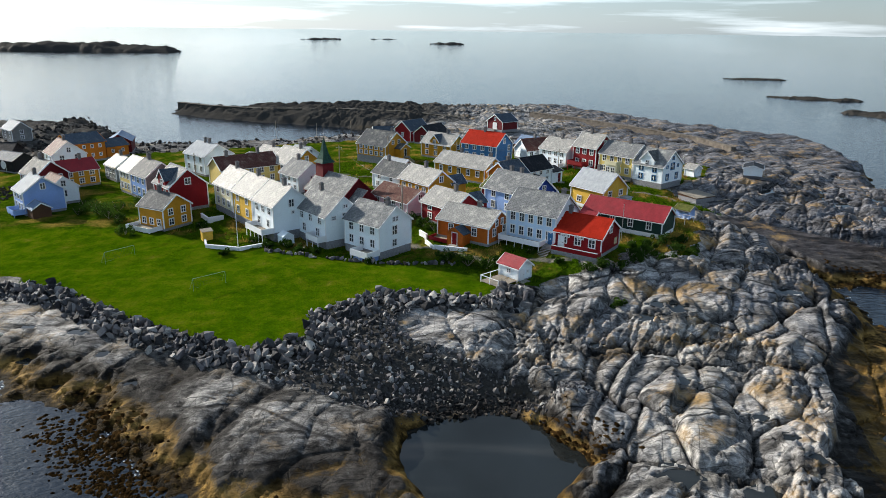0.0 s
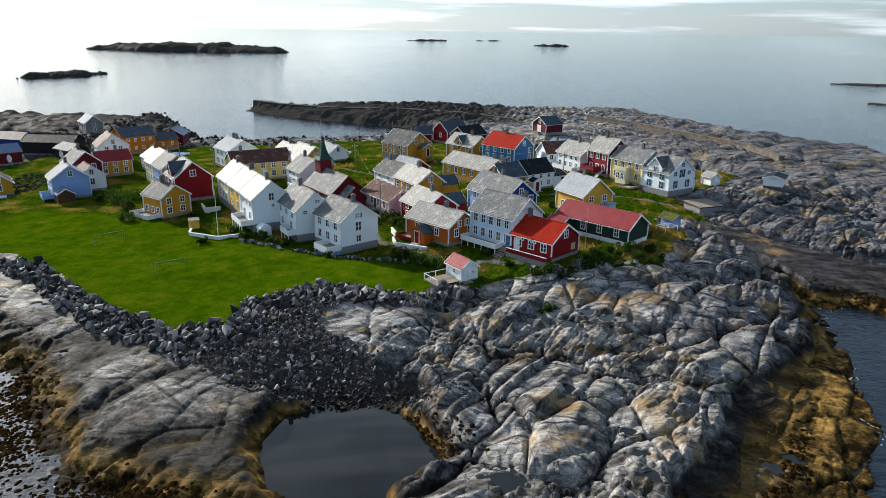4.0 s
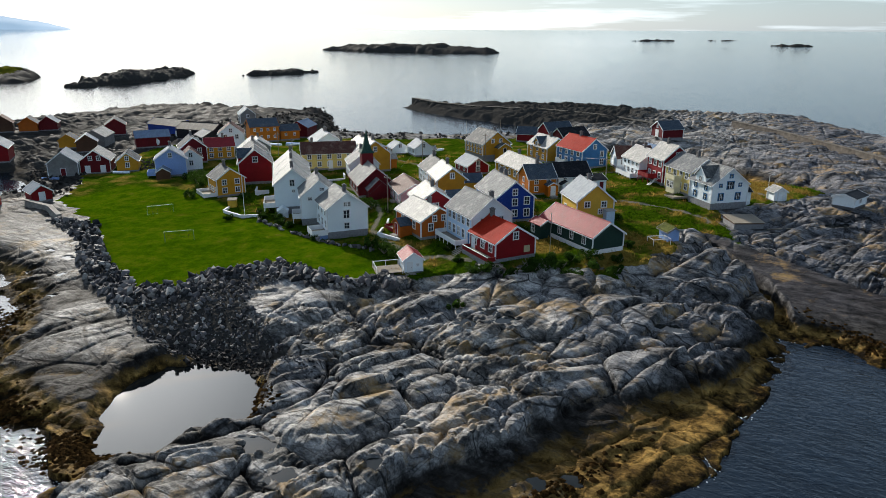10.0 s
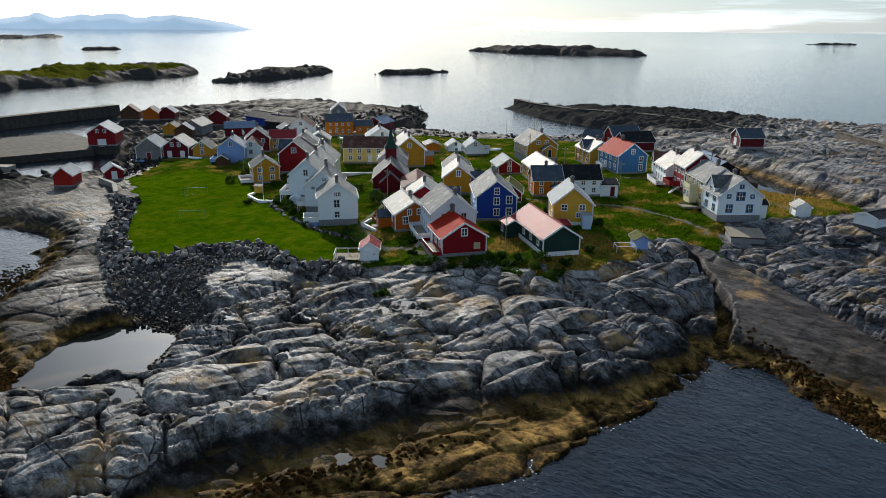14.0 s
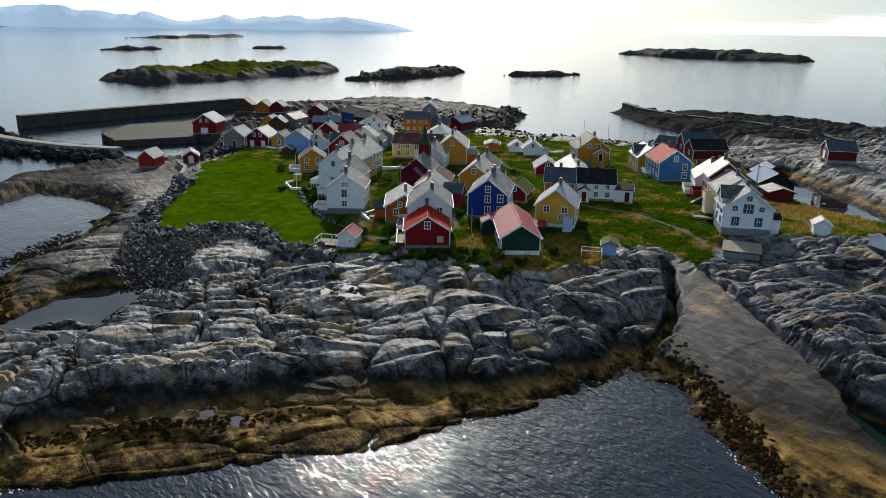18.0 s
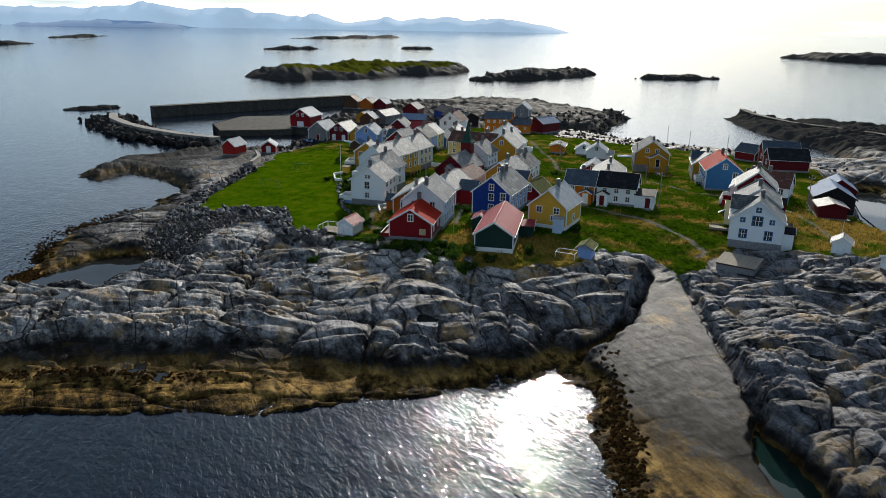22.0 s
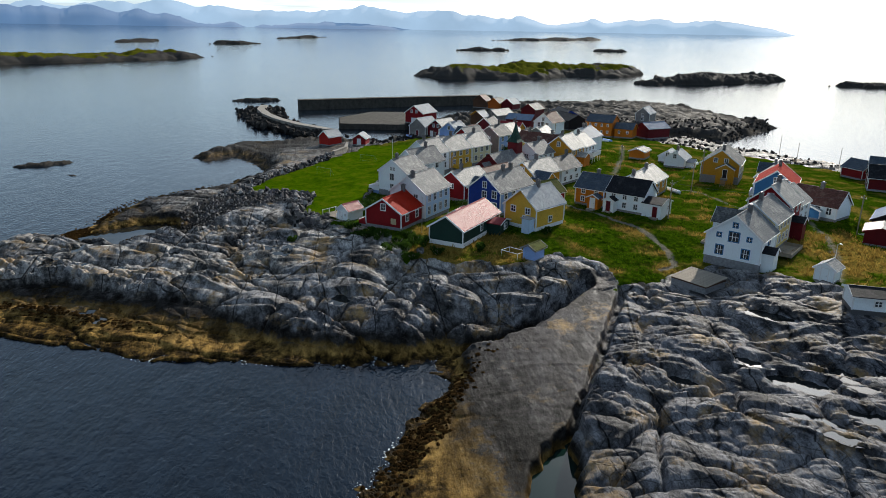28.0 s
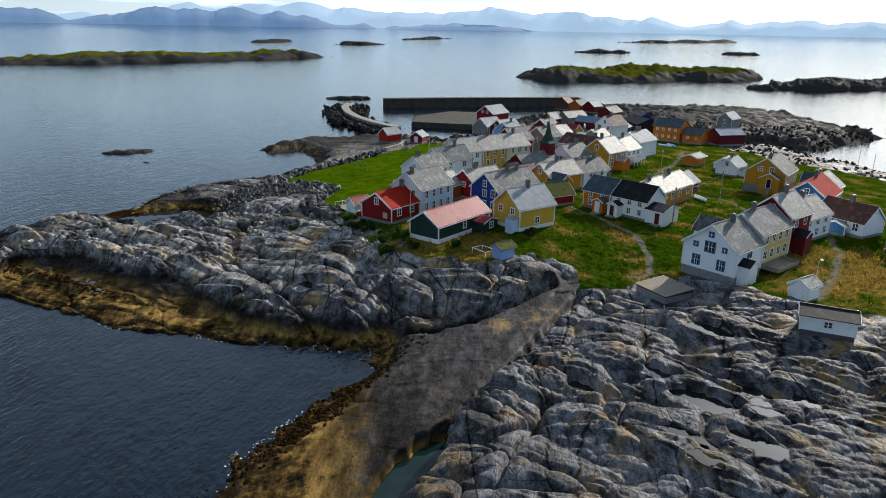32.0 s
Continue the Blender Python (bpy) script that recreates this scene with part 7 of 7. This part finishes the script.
for a, b in (((-8.3, 126.9, ground(-8.3, 126.9) + 7.4), (-8.6, 113.4, 11.2)), ((26.5, 164, ground(26.5, 164) + 7), (2.5, 181, ground(2.5, 181) + 6.4)), ((2.5, 181, ground(2.5, 181) + 6.4), (-16.5, 193.6, ground(-16.5, 193.6) + 7.9)), ((-8.3, 126.9, ground(-8.3, 126.9) + 7.4), (-27.5, 176, ground(-27.5, 176) + 6.4)), ((26.5, 164, ground(26.5, 164) + 7), (33.8, 199.1, ground(33.8, 199.1) + 7.4))):
    tagged(wire(a, b).make("overhead_wire", IRON), "thin dark overhead wire between poles", "wire")


def low_wall(pts, h, mat, label, name="garden_wall"):
    root = tagged(new(name), label, "garden wall")
    for (ax, ay), (bx, by) in zip(pts, pts[1:]):
        L = math.hypot(bx - ax, by - ay)
        z = min(ground(ax, ay), ground(bx, by), ground((ax + bx) / 2, (ay + by) / 2))
        m = pose((ax + bx) / 2, (ay + by) / 2, z, 0, 0, math.degrees(math.atan2(by - ay, bx - ax)))
        o = Geo().box(-L / 2, -0.12, -0.6, L / 2, 0.12, h).make("wall_run", mat, root)
        o.matrix_world = m
        o = Geo().box(-L / 2 - 0.02, -0.18, h + 0.003, L / 2 + 0.02, 0.18, h + 0.09).make("coping", mat, root)
        o.matrix_world = m


low_wall([(-42.6, 117.6), (-41.6, 114.9), (-35.3, 113.4), (-31.4, 116.4)], 0.6, TRIM, "low whitewashed garden wall round a small lawn")
low_wall([(-3.6, 117.5), (-2.0, 113.2), (3.6, 111.6)], 0.7, TRIM, "low whitewashed garden wall beside the path")
low_wall([(-4.8, 121.5), (-3.4, 118.8)], 0.9, TRIM, "white garden wall beside the path")
low_wall([(-40.6, 142.5), (-34.5, 149.0), (-36.5, 151.2)], 1.0, TRIM, "white garden wall behind the terrace")
low_wall([(-48.5, 133.0), (-46.0, 129.6), (-43.6, 131.5)], 1.0, TRIM, "white garden wall between two houses")
ychest = tagged(new("garden_box"), "small ochre wooden garden box with a sloping lid", "garden box")
ychest.matrix_world = pose(-42.6, 118.6, ground(-42.6, 118.6), 0, 0, 35)
Geo().box(-0.9, -0.6, -0.2, 0.9, 0.6, 1.5).make("box", PAINT["yellow"], ychest)
Geo().add([(-1, -0.75, 1.5), (1, -0.75, 1.5), (1, 0.75, 1.75), (-1, 0.75, 1.75), (-1, -0.75, 1.58), (1, -0.75, 1.58), (1, 0.75, 1.83), (-1, 0.75, 1.83)], [(3, 2, 1, 0), (4, 5, 6, 7), (0, 1, 5, 4), (1, 2, 6, 5), (2, 3, 7, 6), (3, 0, 4, 7)]).make("lid", WOOD, ychest)

deck = tagged(new("plank_deck"), "grey plank deck with a white rail beside the shed", "deck")
deck.matrix_world = pose(8.2, 100.2, ground(8.2, 100.2) + 0.3, 0, 0, -47)
for i in range(18):
    Geo().box(-1.9, -2.2 + i * 0.245, -0.06, 1.9, -2.2 + i * 0.245 + 0.22, 0).make("plank", WOOD, deck)
for sx, sy in ((-1.8, -2.1), (1.8, -2.1), (-1.8, 2.1), (1.8, 2.1), (-1.8, 0), (0, -2.1)):
    Geo().box(sx - 0.05, sy - 0.05, -0.7, sx + 0.05, sy + 0.05, 0.95).make("post", TRIM, deck)
Geo().box(-1.85, -2.14, 0.85, 1.85, -2.06, 0.93).make("handrail", TRIM, deck)
Geo().box(-1.84, -2.06, 0.85, -1.76, 2.14, 0.93).make("handrail", TRIM, deck)

rack = tagged(new("drying_rack"), "white pipe frame standing in the dry grass", "frame")
rack.matrix_world = pose(45.4, 128.6, ground(45.4, 128.6), 0, 0, 40)
for sx in (-1.6, 1.6):
    for sy in (-1.1, 1.1):
        Geo().bar((sx, sy, -0.3), (sx, sy, 0.9), 0.05).make("leg", TRIM, rack)
for p, q in (((-1.6, -1.1), (1.6, -1.1)), ((1.6, -1.1), (1.6, 1.1)), ((1.6, 1.1), (-1.6, 1.1)), ((-1.6, 1.1), (-1.6, -1.1))):
    Geo().bar((*p, 0.9), (*q, 0.9), 0.05).make("rail", TRIM, rack)


def rowboat(x, y, rz, colour, turned=False):
    """An open clinker boat drawn up on the grass."""
    n, v, f = 12, [], []
    for i in range(n + 1):
        t = i / n * 2 - 1
        w = 0.85 * (1 - abs(t) ** 2.4)
        sheer = 0.55 + 0.22 * t * t
        for j in range(7):
            a = math.pi * j / 6
            v.append((t * 2.5, -w * math.cos(a), sheer * (1 - math.sin(a)) + 0.03))
    for i in range(n):
        for j in range(6):
            f.append((i * 7 + j, (i + 1) * 7 + j, (i + 1) * 7 + j + 1, i * 7 + j + 1))
    root = tagged(new("rowing_boat"), colour + " open rowing boat drawn up on the grass", "boat", "boats on the grass")
    root.matrix_world = pose(x, y, ground(x, y) + (0.75 if turned else 0.02), 180 if turned else 0, 0, rz)
    hull = mesh_object("hull", v, f, PAINT[{"white": "white", "blue": "light_blue"}[colour]], root, True)
    mod = hull.modifiers.new("shell", "SOLIDIFY")
    mod.thickness = 0.05
    for t in (-0.9, 0.2, 1.2):
        Geo().box(t - 0.12, -0.7, 0.34, t + 0.12, 0.7, 0.38).make("thwart", WOOD, root)


for x, y, a, c, t in ((-89, 196, 20, "blue", True), (-91.7, 190, 10, "white", True), (-86.5, 193, 50, "white", False), (-49.7, 207, 0, "white", True), (-46, 206, 30, "white", False), (-40, 209, 70, "white", True), (-118, 127.5, 30, "blue", False), (-102, 137.6, 20, "white", False), (2, 177, 10, "white", False), (33, 203, 60, "white", False)):
    rowboat(x, y, a, c, t)


def dish(x, y, z, az):
    root = tagged(new("satellite_dish"), "white satellite dish on a post", "satellite dish")
    root.matrix_world = pose(x, y, z, 0, 0, az)
    g, n = Geo(), 20
    v = [(0, 0, 0)] + [(math.cos(2 * math.pi * i / n) * r, -0.5 * r * r, math.sin(2 * math.pi * i / n) * r) for r in (0.5, 1.1) for i in range(n)]
    f = [(0, 1 + i, 1 + (i + 1) % n) for i in range(n)] + [(1 + i, 1 + n + i, 1 + n + (i + 1) % n, 1 + (i + 1) % n) for i in range(n)]
    d = mesh_object("reflector", v, f, TRIM, root, True)
    d.modifiers.new("shell", "SOLIDIFY").thickness = 0.04
    Geo().bar((0, 0.05, -2.2), (0, 0.05, 0), 0.06).make("post", GALV, root)
    Geo().bar((0, 0, -0.6), (0, -1.0, 0), 0.025).make("feed_arm", GALV, root)


dish(-126.5, 172.5, ground(-126.5, 172.5) + 2.2, -20)
dish(-142, 194.5, ground(-142, 194.5) + 2.2, -20)
dish(-116, 180, ground(-116, 180) + 2.2, -30)


# ---- low dry-stone wall below the white houses ----
drystone = tagged(new("dry_stone_wall"), "low mossy dry-stone wall along the top of the lawn", "stone wall")
for (ax, ay), (bx, by) in (((-31, 113.2), (-22, 110.4)), ((-20, 110), (-8, 107.2)), ((-8, 107), (2, 106.2))):
    for i in range(16):
        t = (i + rg.random()) / 16
        x, y = ax + (bx - ax) * t, ay + (by - ay) * t + rg.normal() * 0.2
        s = rg.uniform(0.5, 1.0)
        shared("stone", stone_meshes[int(rg.integers(8))], drystone, Matrix.LocRotScale((x, y, ground(x, y) + s * 0.2), Euler(rg.uniform(0, 6.28, 3)).to_quaternion(), (s * 1.2, s, s * 0.8)))

# ---- surf where the sea meets the rock ----
FOAM, fn_, fl_, fp_ = material("sea_foam")
fp_.inputs["Base Color"].default_value, fp_.inputs["Roughness"].default_value = (0.62, 0.66, 0.68, 1), 0.8
ft = tex(fn_, "Noise", Scale=2.5, Detail=5.0)
fl_.new(fn_.new("ShaderNodeTexCoord").outputs["Object"], ft.inputs["Vector"])
fl_.new(ramp(fn_, fl_, ft.outputs["Fac"], [(0.35, (0.35, 0.4, 0.42)), (0.65, (0.75, 0.78, 0.8))]).outputs["Color"], fp_.inputs["Base Color"])
v, f = [], []
wet = (HEIGHT[:-1, :-1] < 0.02) & ((HEIGHT[1:, :-1] > 0.02) | (HEIGHT[:-1, 1:] > 0.02) | (HEIGHT[1:, 1:] > 0.02))
jj, ii = np.nonzero(wet)
for i, j in zip(ii, jj):
    x, y = XS[i], YS[j]
    if not (-60 < x < 110 and y < 125) or math.sin(x * 0.31) + math.sin(y * 0.43 + 1) + rg.normal() * 0.6 < 0.5:
        continue
    w, a, k, n = rg.uniform(0.04, 0.13), rg.uniform(0, 6.28), len(v), 6
    x, y = x + rg.normal() * 0.2, y + rg.normal() * 0.2
    v += [(x, y, 0.05)] + [(x + w * rg.uniform(0.4, 1.4) * math.cos(a + q * 1.047), y + w * rg.uniform(0.4, 1.4) * math.sin(a + q * 1.047), 0.02) for q in range(n)]
    f += [(k, k + 1 + q, k + 1 + (q + 1) % n) for q in range(n)]
tagged(mesh_object("surf", v, f, FOAM), "thin broken line of white foam along the shore", "foam", kind="stuff")

# ---- lamp post by the tiny hut ----
lamp_z = ground(59.6, 174.6)
street_lamp = tagged(new("street_lamp"), "slender grey lamp post beside the tiny white hut", "street lamp")
street_lamp.matrix_world = pose(59.6, 174.6, lamp_z)
Geo().bar((0, 0, -0.4), (0, 0, 5.0), 0.05, 8).make("post", GALV, street_lamp)
Geo().bar((0, 0, 4.97), (0.5, 0, 5.2), 0.03, 6).make("arm", GALV, street_lamp)
Geo().box(0.42, -0.12, 5.14, 0.86, 0.12, 5.28).make("lamp_head", TRIM, street_lamp)
# ---- planks across the rock below the white corner house ----
for a, b in (((61.2, 153.6), (65.6, 152.4)),):
    d = Vector((b[0] - a[0], b[1] - a[1], ground(*b) - ground(*a)))
    Geo().bar((*a, ground(*a) + 0.12), (*b, ground(*b) + 0.12), 0.1, 6).make("drain_pipe", WOOD)
tagged(bpy.data.objects["drain_pipe"], "weathered pipe laid across the bare rock", "pipe")
